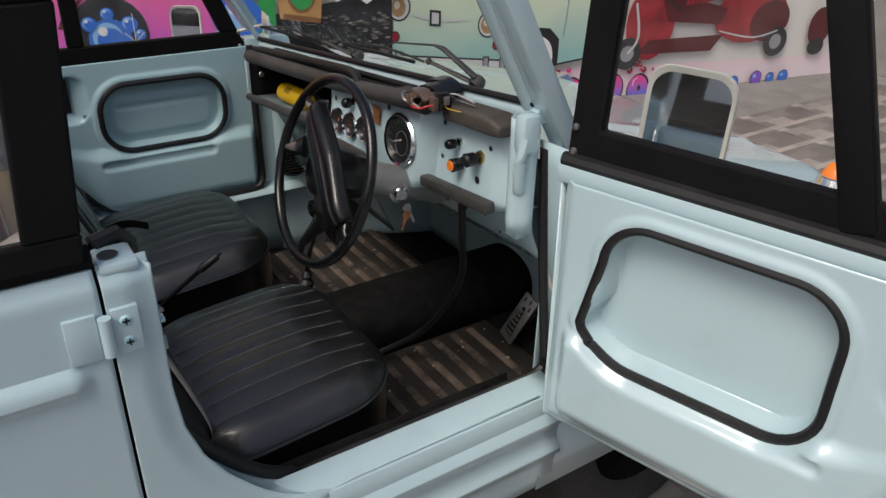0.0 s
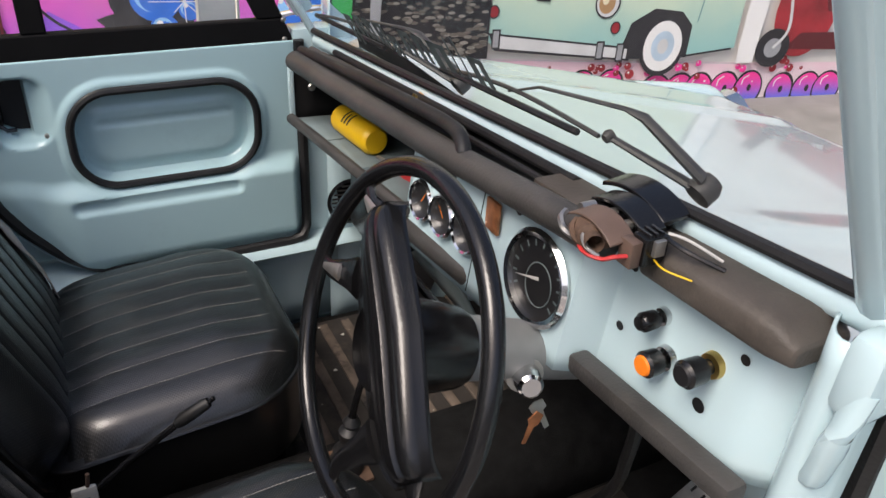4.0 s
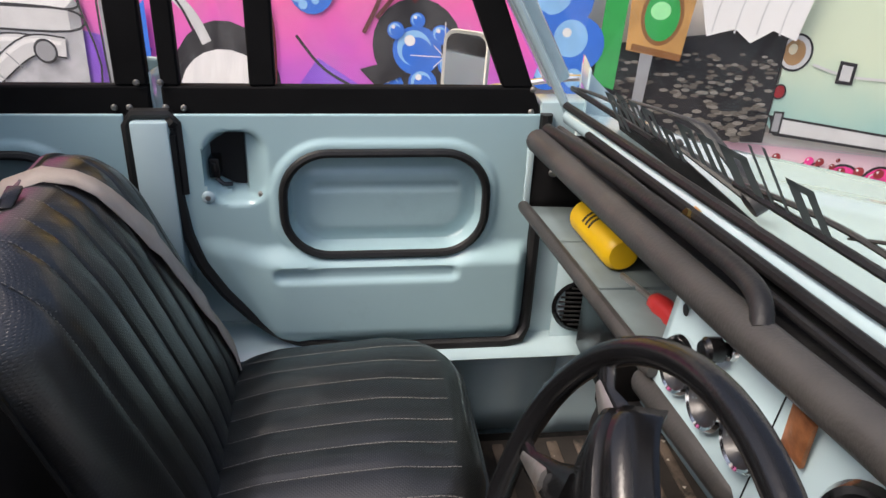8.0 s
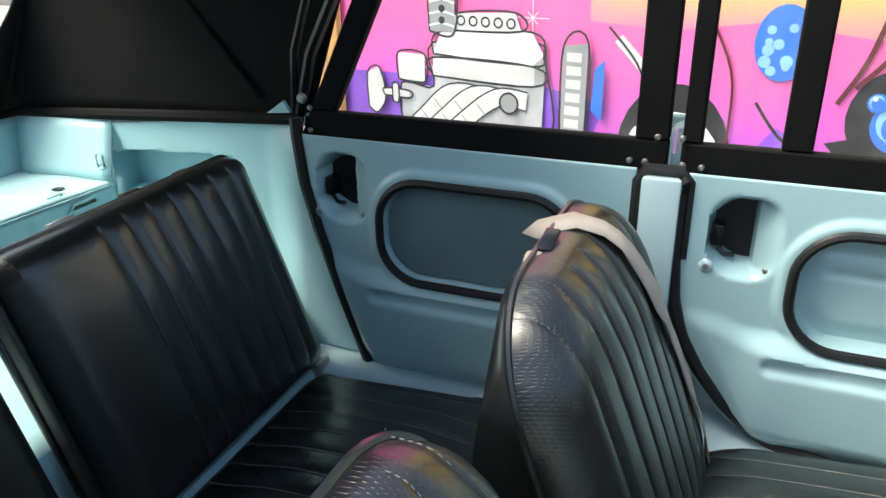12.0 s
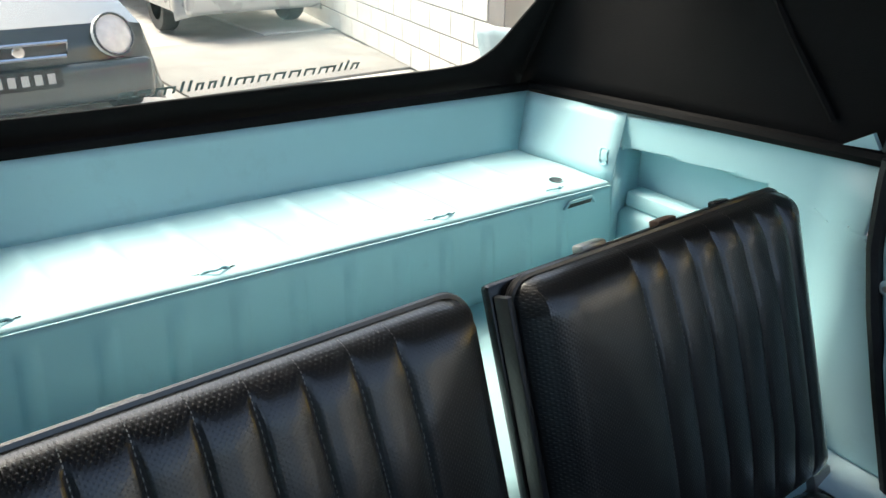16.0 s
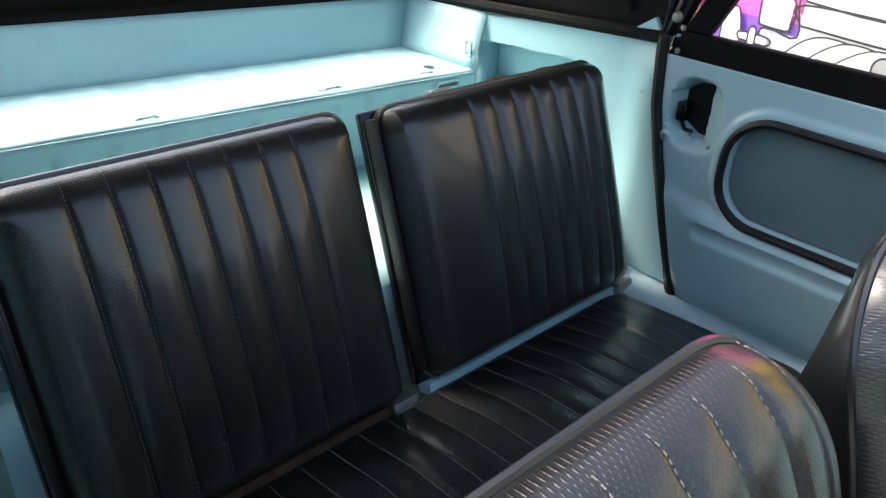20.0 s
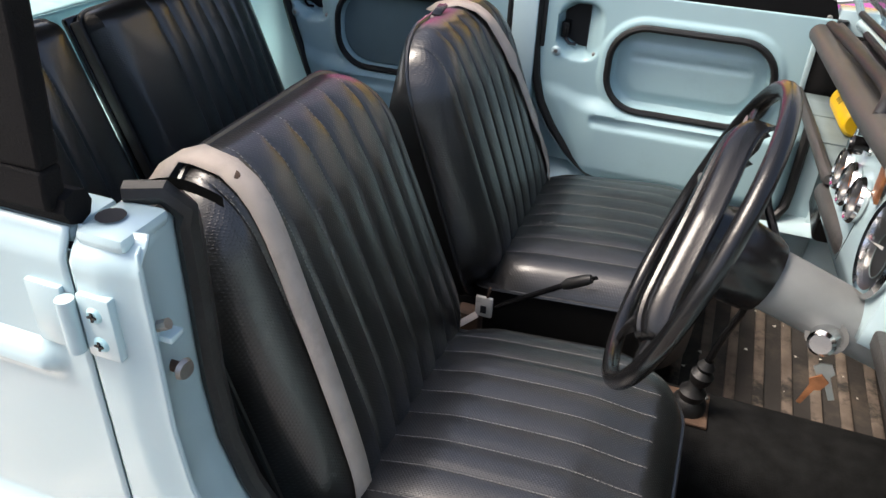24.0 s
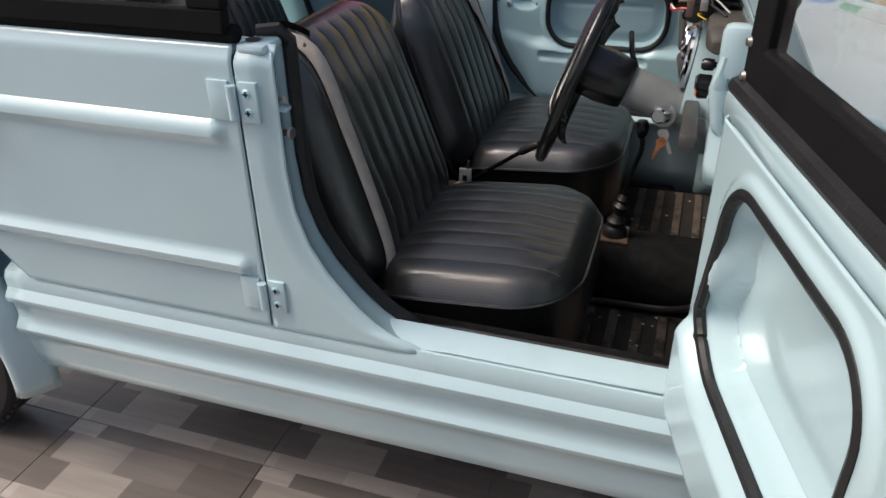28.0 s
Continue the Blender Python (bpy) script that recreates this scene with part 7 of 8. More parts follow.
    # scooter
    blot(m, [(-2.62, 0.24), (-2.5, 0.24), (-2.45, 1.6), (-2.62, 1.6)], white, "white_post")
    blot(m, oval(-2.2, 0.55, 0.22, 0.28), red, "scooter_shield", "red painted scooter")
    blot(m, [(-2.3, 0.32), (-1.6, 0.3), (-1.5, 0.42), (-2.2, 0.42)], dred)
    blot(m, oval(-1.25, 0.56, 0.36, 0.22), red)
    blot(m, oval(-1.05, 0.5, 0.2, 0.16, tilt=0.2), dred)
    blot(m, [(-2.05, 0.55), (-1.55, 0.5), (-1.5, 0.62), (-2.0, 0.75), (-2.1, 0.9), (-2.2, 0.9)], dred)
    blot(m, [(-1.9, 0.66), (-1.3, 0.72), (-1.0, 0.78), (-1.0, 0.86), (-1.9, 0.82)], red)
    for u in (-2.38, -0.95):
        blot(m, oval(u, 0.33, 0.12), black, "painted_tyre")
        blot(m, oval(u, 0.33, 0.06), grey)
    for k in range(6):
        stroke(m, [(-2.02 + 0.045 * k, 0.62), (-2.0 + 0.045 * k, 0.7), (-1.99 + 0.045 * k, 0.8)], 0.008, black)
    stroke(m, [(-2.35, 0.7), (-2.3, 0.45), (-2.38, 0.33)], 0.02, lgrey)
    stroke(m, [(-2.4, 0.8), (-2.1, 0.72), (-1.9, 0.6)], 0.012, black)
    stroke(m, [(-1.55, 0.45), (-1.2, 0.38), (-0.95, 0.42)], 0.012, lgrey)
    blot(m, oval(-0.5, 0.42, 0.12, 0.16), dred)
    blot(m, oval(-0.5, 0.26, 0.09, 0.07), black)
    # small round car
    blot(m, [(-4.24, 0.42), (-4.2, 0.36), (-3.4, 0.29), (-3.05, 0.30), (-2.66, 0.34), (-2.66, 1.5), (-4.1, 1.5), (-4.22, 0.9)], teal, "painted_car_body", "pale green painted round car")
    blot(m, [(-3.44, 0.29), (-2.98, 0.29), (-2.98, 0.48), (-3.06, 0.56), (-3.24, 0.58), (-3.38, 0.5)], black)
    blot(m, oval(-3.15, 0.36, 0.15, 0.18), black, "painted_tyre")
    blot(m, oval(-3.15, 0.36, 0.125, 0.15), white)
    blot(m, oval(-3.15, 0.36, 0.075, 0.09), hub)
    blot(m, oval(-3.15, 0.36, 0.035, 0.045), lgrey)
    stroke(m, [(-2.98, 0.3), (-2.9, 0.31), (-2.68, 0.335)], 0.012, black)
    stroke(m, [(-2.95, 1.5), (-2.93, 0.8), (-2.95, 0.5)], 0.008, dteal)
    blot(m, [(-4.24, 0.46), (-4.2, 0.36), (-3.36, 0.28), (-3.36, 0.36), (-4.14, 0.45)], black, "bumper_edge")
    blot(m, [(-4.22, 0.45), (-4.19, 0.375), (-3.38, 0.293), (-3.38, 0.35), (-4.14, 0.438)], lgrey, "painted_bumper")
    for u, z in ((-3.55, 0.34), (-3.42, 0.325), (-4.19, 0.42)):
        blot(m, [(u - 0.03, z - 0.05), (u + 0.02, z - 0.05), (u + 0.02, z + 0.06), (u - 0.03, z + 0.06)], black)
        blot(m, [(u - 0.022, z - 0.04), (u + 0.01, z - 0.04), (u + 0.01, z + 0.05), (u - 0.022, z + 0.05)], grey)
    for u, z in ((-4.19, 0.76), (-3.55, 0.615)):
        blot(m, oval(u, z, 0.078, 0.088), black, "lamp_edge")
        blot(m, oval(u, z, 0.068, 0.078), lgrey)
        blot(m, oval(u - 0.005, z, 0.05, 0.06), tan)
        blot(m, oval(u - 0.015, z + 0.015, 0.02, 0.025), cream)
    for u, z in ((-4.22, 0.575), (-3.48, 0.475)):
        blot(m, oval(u, z, 0.032, 0.037), black)
        blot(m, oval(u, z, 0.024, 0.03), red)
    stroke(m, [(-4.1, 0.71), (-3.93, 0.665), (-3.72, 0.655)], 0.012, lgrey)
    blot(m, [(-3.98, 0.63), (-3.90, 0.625), (-3.90, 0.725), (-3.98, 0.735)], black)
    blot(m, [(-3.965, 0.645), (-3.915, 0.64), (-3.915, 0.71), (-3.965, 0.718)], lgrey)
    # cobbles, cloth, lantern, balloons
    blot(m, [(-5.25, 0.32), (-4.24, 0.32), (-4.24, 0.9), (-4.6, 0.82), (-5.25, 0.72)], black, "cobbled_ground", "dark painted cobbles")
    cob1, cob2 = P("cobble", (0.13, 0.115, 0.10)), P("pale_cobble", (0.24, 0.225, 0.20))
    for i in range(260):
        u, z = rnd.uniform(-5.22, -4.26), rnd.uniform(0.335, 0.74)
        r = 0.009 + 0.018 * (0.75 - z)
        blot(m, oval(u, z, r * 1.7, r * 0.7, 8), cob1 if i % 3 else cob2, "painted_cobble")
    blot(m, [(-4.72, 1.15), (-4.62, 0.82), (-4.5, 0.86), (-4.42, 0.80), (-4.33, 0.86), (-4.22, 0.82), (-4.15, 1.2)], white, "painted_cloth")
    for k in range(4):
        stroke(m, [(-4.6 + 0.1 * k, 0.84), (-4.58 + 0.1 * k, 0.98), (-4.52 + 0.1 * k, 1.12)], 0.008, lgrey)
    blot(m, [(-4.91, 0.42), (-4.86, 0.42), (-4.84, 0.78), (-4.9, 0.78)], grey)
    blot(m, [(-4.97, 0.74), (-4.72, 0.70), (-4.68, 1.1), (-4.98, 1.1)], wood, "painted_lantern", "painted wooden lantern box")
    blot(m, [(-4.95, 0.74), (-4.72, 0.70), (-4.715, 0.73), (-4.945, 0.77)], dwood)
    blot(m, oval(-4.83, 0.90, 0.095, 0.135), dwood)
    blot(m, oval(-4.83, 0.90, 0.078, 0.115), green)
    blot(m, oval(-4.84, 0.92, 0.045, 0.04), lgreen)
    blot(m, [(-5.1, 0.58), (-5.0, 0.55), (-4.98, 1.2), (-5.08, 1.2)], green)
    for u, z, r in ((-5.3, 0.95, 0.16), (-5.2, 0.75, 0.13), (-5.32, 0.62, 0.09), (-5.18, 0.58, 0.07), (-5.4, 0.8, 0.1), (-5.22, 1.1, 0.12)):
        blot(m, oval(u, z, r), blue, "painted_balloon")
        blot(m, oval(u - r * 0.2, z + r * 0.2, r * 0.6, r * 0.66), lblue)
        blot(m, oval(u - r * 0.35, z + r * 0.4, r * 0.16), white)
    # pink monster car
    blot(m, [(-9.4, 0.30), (-5.45, 0.30), (-5.35, 0.7), (-5.45, 1.0), (-5.5, 2.4), (-9.4, 2.4)], pink, "painted_backdrop", "pink and violet sprayed backdrop")
    blot(m, [(-7.3, 1.02), (-6.9, 1.0), (-6.5, 1.06), (-5.95, 1.0), (-5.45, 0.95), (-5.5, 2.4), (-7.3, 2.4)], warm)
    blot(m, [(-8.9, 0.32), (-7.3, 0.32), (-7.2, 0.62), (-7.6, 0.7), (-8.8, 0.66)], violet)
    blot(m, oval(-6.85, 0.44, 0.27, 0.33), black, "painted_tyre")
    blot(m, oval(-6.85, 0.40, 0.235, 0.235), white, "whitewall")
    stroke(m, [(-7.15, 0.95), (-7.0, 0.8), (-6.93, 0.66)], 0.05, lgrey)
    stroke(m, [(-7.2, 1.0), (-7.05, 0.84), (-6.97, 0.66)], 0.012, black)
    blot(m, [(-6.62, 0.31), (-6.4, 0.62), (-6.15, 0.47), (-5.98, 0.43), (-6.0, 0.31)], violet)
    stroke(m, [(-6.5, 0.72), (-6.36, 0.56), (-6.12, 0.45), (-5.95, 0.43)], 0.014, black)
    blot(m, oval(-5.93, 0.70, 0.21, 0.22), black, "painted_wheel")
    for u, z, r in ((-5.93, 0.68, 0.115), (-6.05, 0.51, 0.06), (-5.9, 0.53, 0.068), (-5.78, 0.62, 0.05), (-5.82, 0.76, 0.045), (-5.93, 0.82, 0.035), (-6.03, 0.77, 0.04), (-5.77, 0.70, 0.03)):
        blot(m, oval(u, z, r), blue, "painted_bubble")
        blot(m, oval(u - r * 0.12, z + r * 0.1, r * 0.7, r * 0.72), lblue)
        blot(m, oval(u, z - r * 0.05, r * 0.62, r * 0.6), blue)
        blot(m, oval(u - r * 0.3, z + r * 0.4, r * 0.22), white)
    blot(m, [(-6.12, 0.5), (-6.2, 0.58), (-6.05, 0.63), (-5.99, 0.56)], black)
    for pts in ([(-6.18, 0.75), (-6.1, 0.92), (-6.05, 1.12)], [(-6.12, 0.82), (-6.0, 0.98), (-5.93, 1.15)], [(-5.95, 0.9), (-5.88, 1.0), (-5.84, 1.16)]):
        stroke(m, pts, 0.02, dred)
    blot(m, oval(-6.42, 0.98, 0.12, 0.16), blue, "painted_eye")
    for i in range(9):
        blot(m, oval(-6.42 + rnd.uniform(-0.07, 0.07), 0.96 + rnd.uniform(-0.1, 0.1), rnd.uniform(0.014, 0.03), None, 10), lblue)
    stroke(m, [(-6.75, 1.1), (-6.62, 0.85), (-6.6, 0.6), (-6.62, 0.4)], 0.012, dred)
    for u, z, r in ((-5.80, 0.66, 0.16), (-7.6, 1.02, 0.09), (-8.2, 0.72, 0.07), (-7.9, 0.84, 0.05)):
        for a in (0, 45, 90, 135):
            q = radians(a)
            k = r if a % 90 == 0 else r * 0.45
            stroke(m, [(u - k * math.cos(q), z - k * math.sin(q)), (u, z), (u + k * math.cos(q), z + k * math.sin(q))], 0.004, white)
    # chrome engine
    def metal(pts, mat=lgrey, w=0.011):
        blot(m, pts, mat, "engine_part")
        stroke(m, list(pts) + [pts[0]], w, black)
    metal([(-8.42, 0.36), (-8.42, 0.62), (-8.2, 0.62), (-8.2, 0.86), (-7.6, 0.9), (-7.52, 0.8), (-7.53, 0.36)], P("steel", (0.42, 0.43, 0.46), 0.4, 0.35, 6))
    metal([(-8.44, 0.64), (-8.44, 0.79), (-8.26, 0.79), (-8.26, 0.64)])
    metal([(-8.2, 0.80), (-8.15, 0.92), (-7.6, 0.95), (-7.53, 0.84), (-7.6, 0.78)], white)
    metal([(-8.2, 0.68), (-8.2, 0.78), (-7.58, 0.78), (-7.58, 0.68)])
    metal([(-8.12, 0.93), (-8.05, 1.02), (-7.7, 1.04), (-7.66, 0.95)])
    for k in range(5):
        blot(m, oval(-8.02 + 0.075 * k, 0.985, 0.028), black)
        blot(m, oval(-8.02 + 0.075 * k, 0.985, 0.018), lgrey)
    metal([(-8.22, 0.92), (-8.22, 1.25), (-8.06, 1.25), (-8.06, 0.92)], grey)
    for k in range(5):
        stroke(m, [(-8.22, 0.95 + 0.06 * k), (-8.14, 0.965 + 0.06 * k), (-8.06, 0.95 + 0.06 * k)], 0.01, white)
        blot(m, oval(-8.14, 0.98 + 0.06 * k, 0.02), black)
    for dx in (0.0, 0.13, 0.26):
        stroke(m, [(-8.42 + dx, 0.30), (-8.25 + dx, 0.46), (-8.08 + dx * 1.1, 0.60), (-7.85 + dx * 0.9, 0.60)], 0.105, black, "engine_pipe")
        stroke(m, [(-8.42 + dx, 0.30), (-8.25 + dx, 0.46), (-8.08 + dx * 1.1, 0.60), (-7.85 + dx * 0.9, 0.60)], 0.088, lgrey, "engine_pipe")
        stroke(m, [(-8.43 + dx, 0.33), (-8.27 + dx, 0.48), (-8.1 + dx * 1.1, 0.62), (-7.87 + dx * 0.9, 0.62)], 0.02, white)
        for q in (0.25, 0.5, 0.75):
            a, b = Vector((-8.42 + dx, 0.30)), Vector((-8.08 + dx * 1.1, 0.60))
            c = a.lerp(b, q)
            stroke(m, [(c.x - 0.035, c.y + 0.035), (c.x, c.y), (c.x + 0.035, c.y - 0.035)], 0.008, grey)
    blot(m, oval(-7.72, 0.58, 0.06), black)
    blot(m, oval(-7.72, 0.58, 0.048), grey)
    metal([(-8.66, 0.46), (-8.66, 0.66), (-8.58, 0.7), (-8.54, 0.6), (-8.54, 0.5), (-8.6, 0.43)])
    metal([(-8.54, 0.54), (-8.54, 0.58), (-8.36, 0.58), (-8.36, 0.54)])
    metal([(-8.48, 0.51), (-8.48, 0.61), (-8.44, 0.61), (-8.44, 0.51)])
    metal([(-7.42, 0.40), (-7.42, 0.90), (-7.29, 0.92), (-7.29, 0.40)], grey)
    for k in range(7):
        blot(m, [(-7.40, 0.43 + 0.066 * k), (-7.32, 0.43 + 0.066 * k), (-7.32, 0.475 + 0.066 * k), (-7.40, 0.475 + 0.066 * k)], lgrey)
    blot(m, [(-7.26, 0.6), (-7.2, 0.55), (-7.2, 0.85), (-7.25, 0.8)], blue)
    # wooden coach side
    blot(m, [(-9.4, 0.30), (-8.84, 0.30), (-8.84, 1.6), (-9.4, 1.6)], wood, "painted_planks", "painted wooden coach side")
    for k in range(5):
        stroke(m, [(-9.36 + 0.12 * k, 0.3), (-9.36 + 0.12 * k, 0.5), (-9.36 + 0.12 * k, 0.62)], 0.01, dwood)
    blot(m, [(-9.36, 0.72), (-9.0, 0.72), (-9.0, 1.1), (-9.1, 1.14), (-9.36, 1.14)], lgrey)
    stroke(m, [(-8.98, 0.32), (-8.98, 0.8), (-8.98, 1.3)], 0.05, tan)
    stroke(m, [(-8.86, 0.32), (-8.86, 0.8), (-8.86, 1.3)], 0.03, dwood)
    # blue patch where the mural ends
    blot(m, oval(-11.75, 1.3, 0.42, 0.5), blue, "painted_balloon")
    blot(m, oval(-11.9, 1.4, 0.2, 0.25), lblue)
    blot(m, oval(-11.55, 1.45, 0.2, 0.22), hot)


# ---------------------------------------------------------------- yard behind the car
def yard():
    BLOCK = material("pale_block", (0.66, 0.64, 0.60), 0.85, vary=0.12, scale=6, bump=0.4, bump_scale=40)
    FORE = 0.9        # it stands forward of the painted wall
    bw = thing("block_wall", "pale concrete block wall beside the parking yard", "wall", on_wall(-16, 0, FORE), kind="structure")
    bm = bmesh.new()
    vs = [on_wall(-10.9, 0, FORE), on_wall(-26, 0, FORE), on_wall(-26, 3, FORE), on_wall(-10.9, 3, FORE)]
    bm.faces.new([bm.verts.new(v) for v in vs])
    part("joint_bed", bm, GREY_WALL, bw, soft=False, thick=0.01)
    ang = math.atan2(WALL_D.y, WALL_D.x)
    me = finish("block", box(-0.193, 0.193, -0.015, 0.075, -0.093, 0.093, bevel=0.004, seg=1), BLOCK, soft=False)
    for r in range(9):
        for c in range(28):
            u = -11.12 - 0.4 * c - (0.2 if r % 2 else 0)
            ob = new("block", me)
            ob.parent = bw
            ob.matrix_parent_inverse = bw.matrix_basis.inverted()
            ob.matrix_basis = Matrix.Translation(on_wall(u, 0.1 + 0.2 * r, FORE)) @ Matrix.Rotation(ang, 4, 'Z')
    for u0, u1, z0 in ((-14.4, -12.98, 0.95), (-17.45, -16.05, 1.05)):
        ps = thing("wall_poster", "framed dark poster with grey shapes on the block wall", "poster", on_wall(u0, z0, FORE + 0.07), "wall posters")
        for a, b, c, d, lift, mt, nm in ((u0, u1, z0, 1.95, 0.03, "dark_frame", "frame"), (u0 + 0.05, u1 - 0.05, z0 + 0.05, 1.9, 0.034, "pale_sheet", "sheet"), (u0 + 0.1, u0 + 0.8, z0 + 0.06, 1.5, 0.038, "grey_shape", "printed_shape")):
            bm = bmesh.new()
            bm.faces.new([bm.verts.new(on_wall(u, z, FORE + 0.05 + lift)) for u, z in ((a, c), (b, c), (b, d), (a, d))])
            part(nm, bm, material(mt, {"dark_frame": (0.05, 0.05, 0.05), "pale_sheet": (0.5, 0.5, 0.49), "grey_shape": (0.25, 0.26, 0.27)}[mt], 0.5), ps, soft=False)
    DARK = material("dark_car_paint", (0.045, 0.055, 0.055), 0.2, vary=0.1, coat=0.6)
    SILVER = material("silver_car_paint", (0.55, 0.56, 0.56), 0.28, 0.3, vary=0.05, coat=0.5)
    GLASSY = material("dark_glass", (0.03, 0.035, 0.04), 0.08, vary=0.1)
    LAMP = material("lamp_glass", (0.72, 0.72, 0.68), 0.12, vary=0.1, scale=20)

    def sedan(x, y, wid, paint, label, high):
        c = thing("parked_car", label, "car", (x - 2, y, 0), "parked cars")
        prof = [(0.0, 0.25), (0.03, 0.45), (0.06, 0.60), (0.12, 0.70), (0.6, 0.80 + high), (1.15, 0.90 + high), (1.8, 1.30 + high), (2.2, 1.38 + high), (3.2, 1.36 + high), (3.9, 0.98 + high), (4.2, 0.9 + high), (4.3, 0.4)]

        def hull(u, v):
            k = v * (len(prof) - 1)
            i = min(int(k), len(prof) - 2)
            d = prof[i][0] + (prof[i + 1][0] - prof[i][0]) * (k - i)
            z = prof[i][1] + (prof[i + 1][1] - prof[i][1]) * (k - i)
            q = -1 + 2 * u
            bulge = 0.14 * abs(q) ** 4 * (1 - v)
            side = wid / 2 * (1 - 0.12 * smooth(0.95, 1.3, z))
            zz = z - 0.06 * abs(q) ** 6
            if abs(q) > 0.92:
                zz = min(zz, 0.28 + (zz - 0.28) * (1 - (abs(q) - 0.92) / 0.08 * 0.98))
            return Vector((x - d - bulge, y + q * side, zz))
        part("hull", grid(hull, 40, 44), paint, c, thick=0.01)
        for s in (-1, 1):
            h = part("headlight", lathe([(0, 0.02), (0.07, 0.015), (0.12, -0.01), (0.13, -0.04)], (x - 0.06, y + s * wid * 0.335, 0.64 + high), (1, s * 0.35, 0.35), 20), LAMP, c, "clear glass headlight")
            part("lamp_rim", tube([Vector((x - 0.055, y + s * wid * 0.335, 0.64 + high)) + axes_to((1, s * 0.35, 0.35)).to_3x3() @ Vector((0.125 * math.cos(a), 0.125 * math.sin(a), -0.005)) for a in [2 * math.pi * i / 24 for i in range(24)]], 0.008, 6, True), paint, h)
            part("tyre", lathe([(0.18, -0.08), (0.28, -0.09), (0.3, -0.06), (0.3, 0.06), (0.28, 0.09), (0.18, 0.08)], (x - 0.8, y + s * wid * 0.44, 0.3), (0, 1, 0), 26), TYRE, c)
            part("fog_lamp", box(x - 0.04, x - 0.01, y + s * wid * 0.33 - 0.07, y + s * wid * 0.33 + 0.07, 0.36, 0.42, bevel=0.01), LAMP, c)
        part("grille", box(x - 0.05, x + 0.012, y - wid * 0.16, y + wid * 0.16, 0.55 + high, 0.64 + high, bevel=0.02), GLASSY, c, "dark grille with a chrome bar")
        part("grille_rim", tube([(x + 0.014, y - wid * 0.16, 0.635 + high), (x + 0.014, y - wid * 0.15, 0.555 + high), (x + 0.014, y + wid * 0.15, 0.555 + high), (x + 0.014, y + wid * 0.16, 0.635 + high)], 0.012, 6, True), CHROME, c)
        part("badge", lathe([(0, 0.006), (0.03, 0.005), (0.035, 0)], (x + 0.014, y, 0.595 + high), (1, 0, 0), 16), CHROME, c, "plain chrome badge")
        part("bumper", box(x - 0.1, x + 0.03, y - wid * 0.45, y + wid * 0.45, 0.25, 0.5 + high * 0.6, bevel=0.05, seg=3), paint, c)
        pl = part("number_plate", box(x + 0.031, x + 0.036, y - 0.2, y + 0.2, 0.38 + high, 0.49 + high, bevel=0.002), DIAL, c, "black number plate with plain bars")
        for k in range(5):
            part("plate_bar", box(x + 0.0365, x + 0.038, y - 0.16 + 0.07 * k, y - 0.12 + 0.07 * k, 0.405 + high, 0.465 + high), PRINT, pl, soft=False)
        part("windscreen", grid(lambda u, v: Vector((x - 1.17 - 0.6 * v, y + (u - 0.5) * wid * 0.8, 0.935 + high + 0.355 * v)), 4, 4), GLASSY, c)
    sedan(-5.3, 0.2, 1.64, DARK, "dark green parked saloon with chrome-edged grille", 0.0)
    sedan(-8.3, 2.95, 1.68, SILVER, "silver parked car further back in the yard", 0.15)
    pav = thing("paving", "patchwork of pale and grey concrete paving slabs", "paving", (-8, 2, 0), kind="structure")
    for k, (x0, x1, y0, y1, t) in enumerate(((-6, -4, 1.4, 3.2, 0.62), (-8.2, -6.1, 1.4, 3.6, 0.3), (-10, -8.3, 3.0, 4.6, 0.6), (-6, -2.7, -3, 1.3, 0.45), (-8.2, -6.1, -3, 1.3, 0.55), (-4, -2.7, 1.4, 3.4, 0.35))):
        part("slab", box(x0, x1, y0, y1, -0.02, 0.004, bevel=0.004), material("slab_concrete", (t, t * 0.96, t * 0.9), 0.85, vary=0.15, scale=3, bump=0.3, bump_scale=40), pav)
    # far doorway and greenery opposite
    PLANT = material("leaf_green", (0.07, 0.14, 0.035), 0.5, vary=0.4, scale=3)
    g = thing("climbing_plant", "green climbing plants on the boundary behind the camera", "plant", (0, -6.5, 0), kind="stuff")
    bm = bmesh.new()
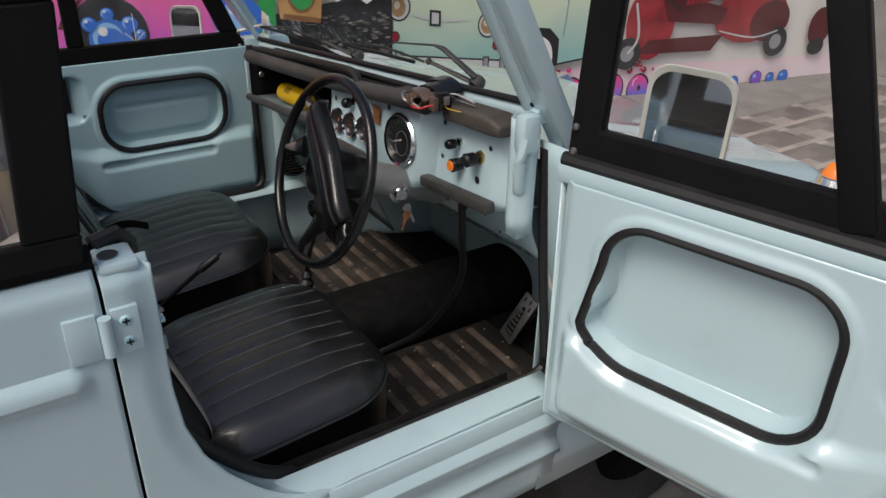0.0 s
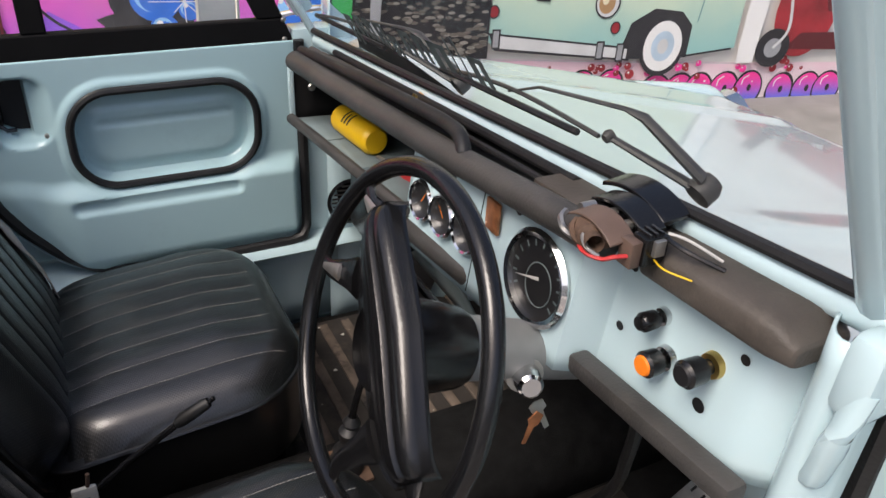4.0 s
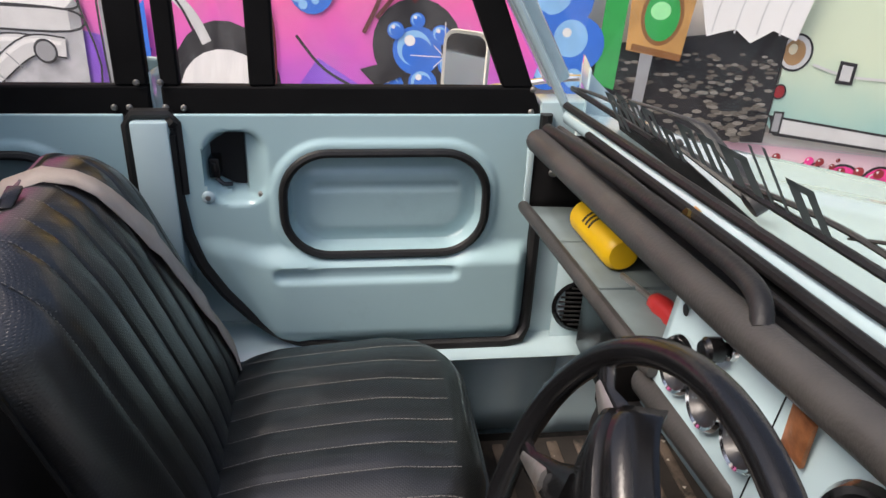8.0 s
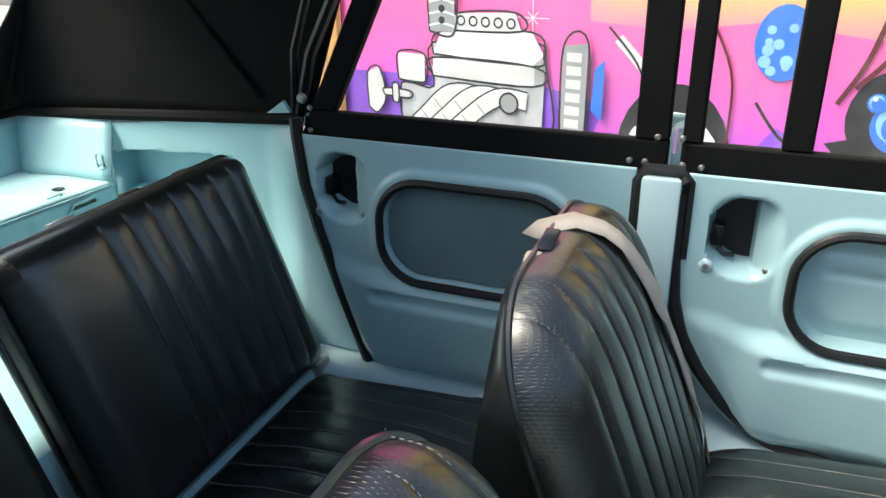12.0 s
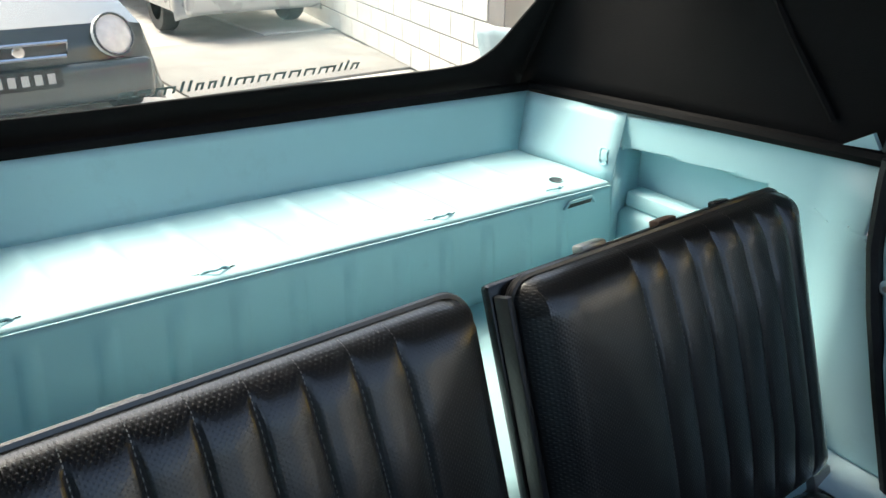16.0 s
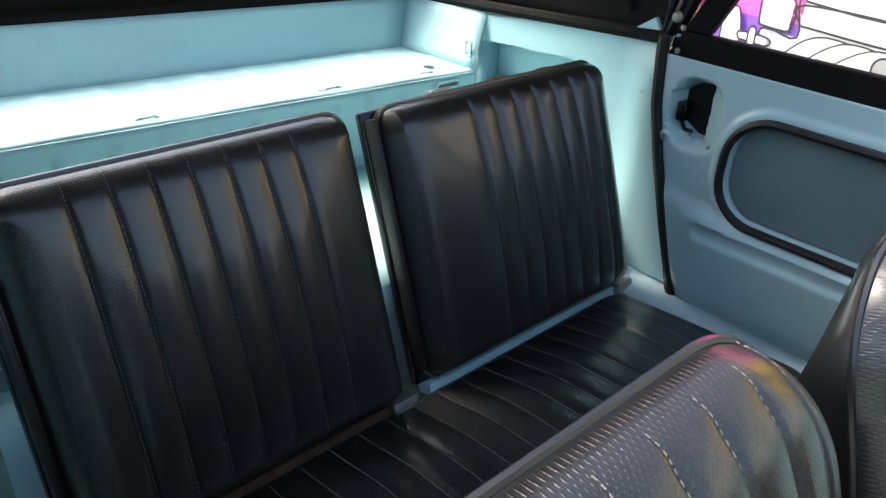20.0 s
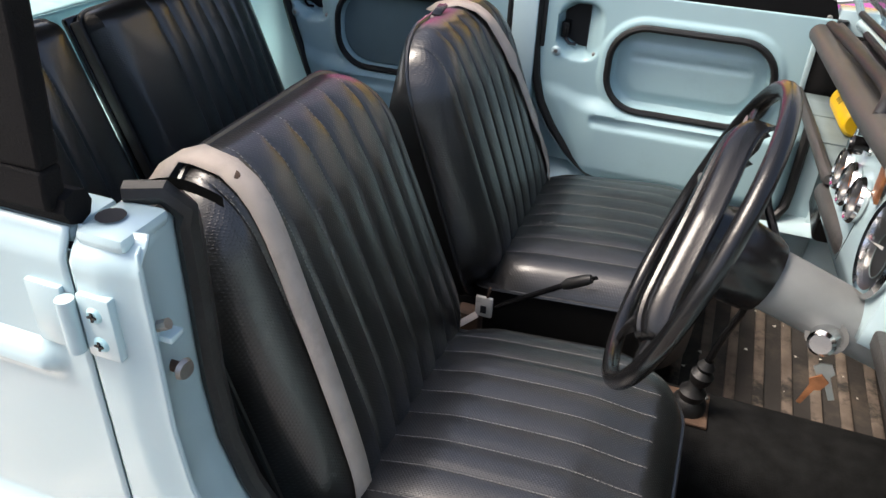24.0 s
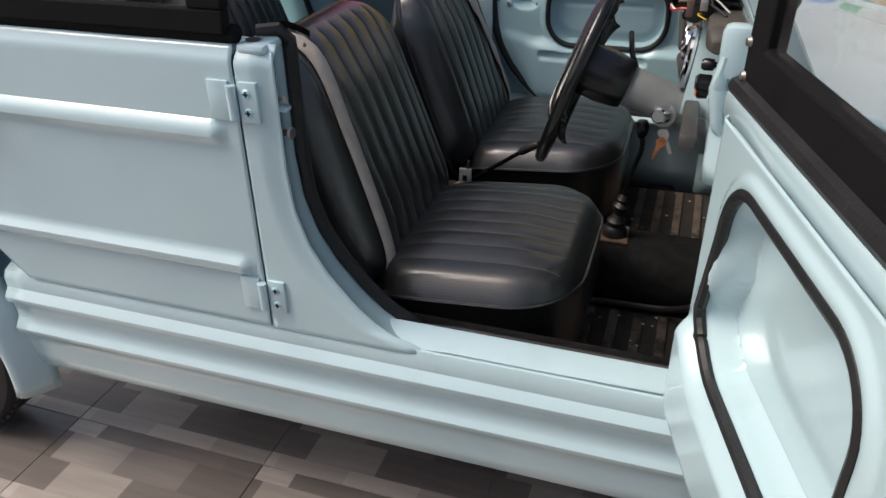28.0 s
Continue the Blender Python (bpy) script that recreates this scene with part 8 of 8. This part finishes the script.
    r = random.Random(9)
    for i in range(1500):
        p = Vector((r.uniform(-5, 6), -6.4 + r.uniform(-0.3, 0.3), abs(r.gauss(1.2, 0.9))))
        d, e = Vector((r.uniform(-1, 1), r.uniform(-1, 1), r.uniform(-1, 1))) * 0.09, Vector((r.uniform(-1, 1), r.uniform(-1, 1), r.uniform(-1, 1))) * 0.05
        bm.faces.new([bm.verts.new(p + v) for v in (-d, e, d, -e)])
    part("leaves", bm, PLANT, g, soft=False, kind="stuff")
    tagged(part("wall_opposite", box(-9, 8, -6.8, -6.6, 0, 2.6), PLASTER, soft=False), "pale boundary wall behind the camera", "wall", kind="structure")


# ---------------------------------------------------------------- build
def mount(name, base, new_name):
    """Make a loose assembly a part of the car: one leading mesh that carries the rest."""
    bpy.context.view_layer.update()
    for t in [o for o in scene.objects if o.type == 'EMPTY' and o.name.split(".")[0] == name]:
        kids = list(t.children_recursive)
        lead = [k for k in kids if k.name.split(".")[0] == base][0]
        worlds = {k.name: k.matrix_world.copy() for k in kids}
        for k in kids:
            up = car if k == lead else lead
            k.parent = up
            k.matrix_parent_inverse = car.matrix_world.inverted() if k == lead else worlds[lead.name].inverted()
            k.matrix_basis = worlds[k.name]
        label = t.get("label", "")
        bpy.data.objects.remove(t)
        lead.name = new_name
        tagged(lead, label)


car = build_body()
build_rear(car)
front_end(car)
build_doors()
open_door()
build_top()
front_seat(-0.345, " for the driver", 0.588, 0.585, 0.13, 0.014, -0.325)
front_seat(0.345, " for the passenger", 0.568, 0.56, 0.14, 0.022, 0.335)
rear_seats()
build_dash()
steering()
controls()
belts()
pillar_bits()
loose_things()
murals()
yard()
floor_tiles()
for name, base, as_part in (("car_door", "outer_skin", "door"), ("door_hinge", "leaf", "hinge"), ("door_striker", "plate", "striker"), ("windscreen", "lower_frame", "windscreen_frame"), ("wiper", "arm", "wiper"), ("side_mirror", "shell", "mirror"), ("soft_top", "rear_canvas", "hood"), ("edge_trim", "flap", "flap")):
    mount(name, base, as_part)
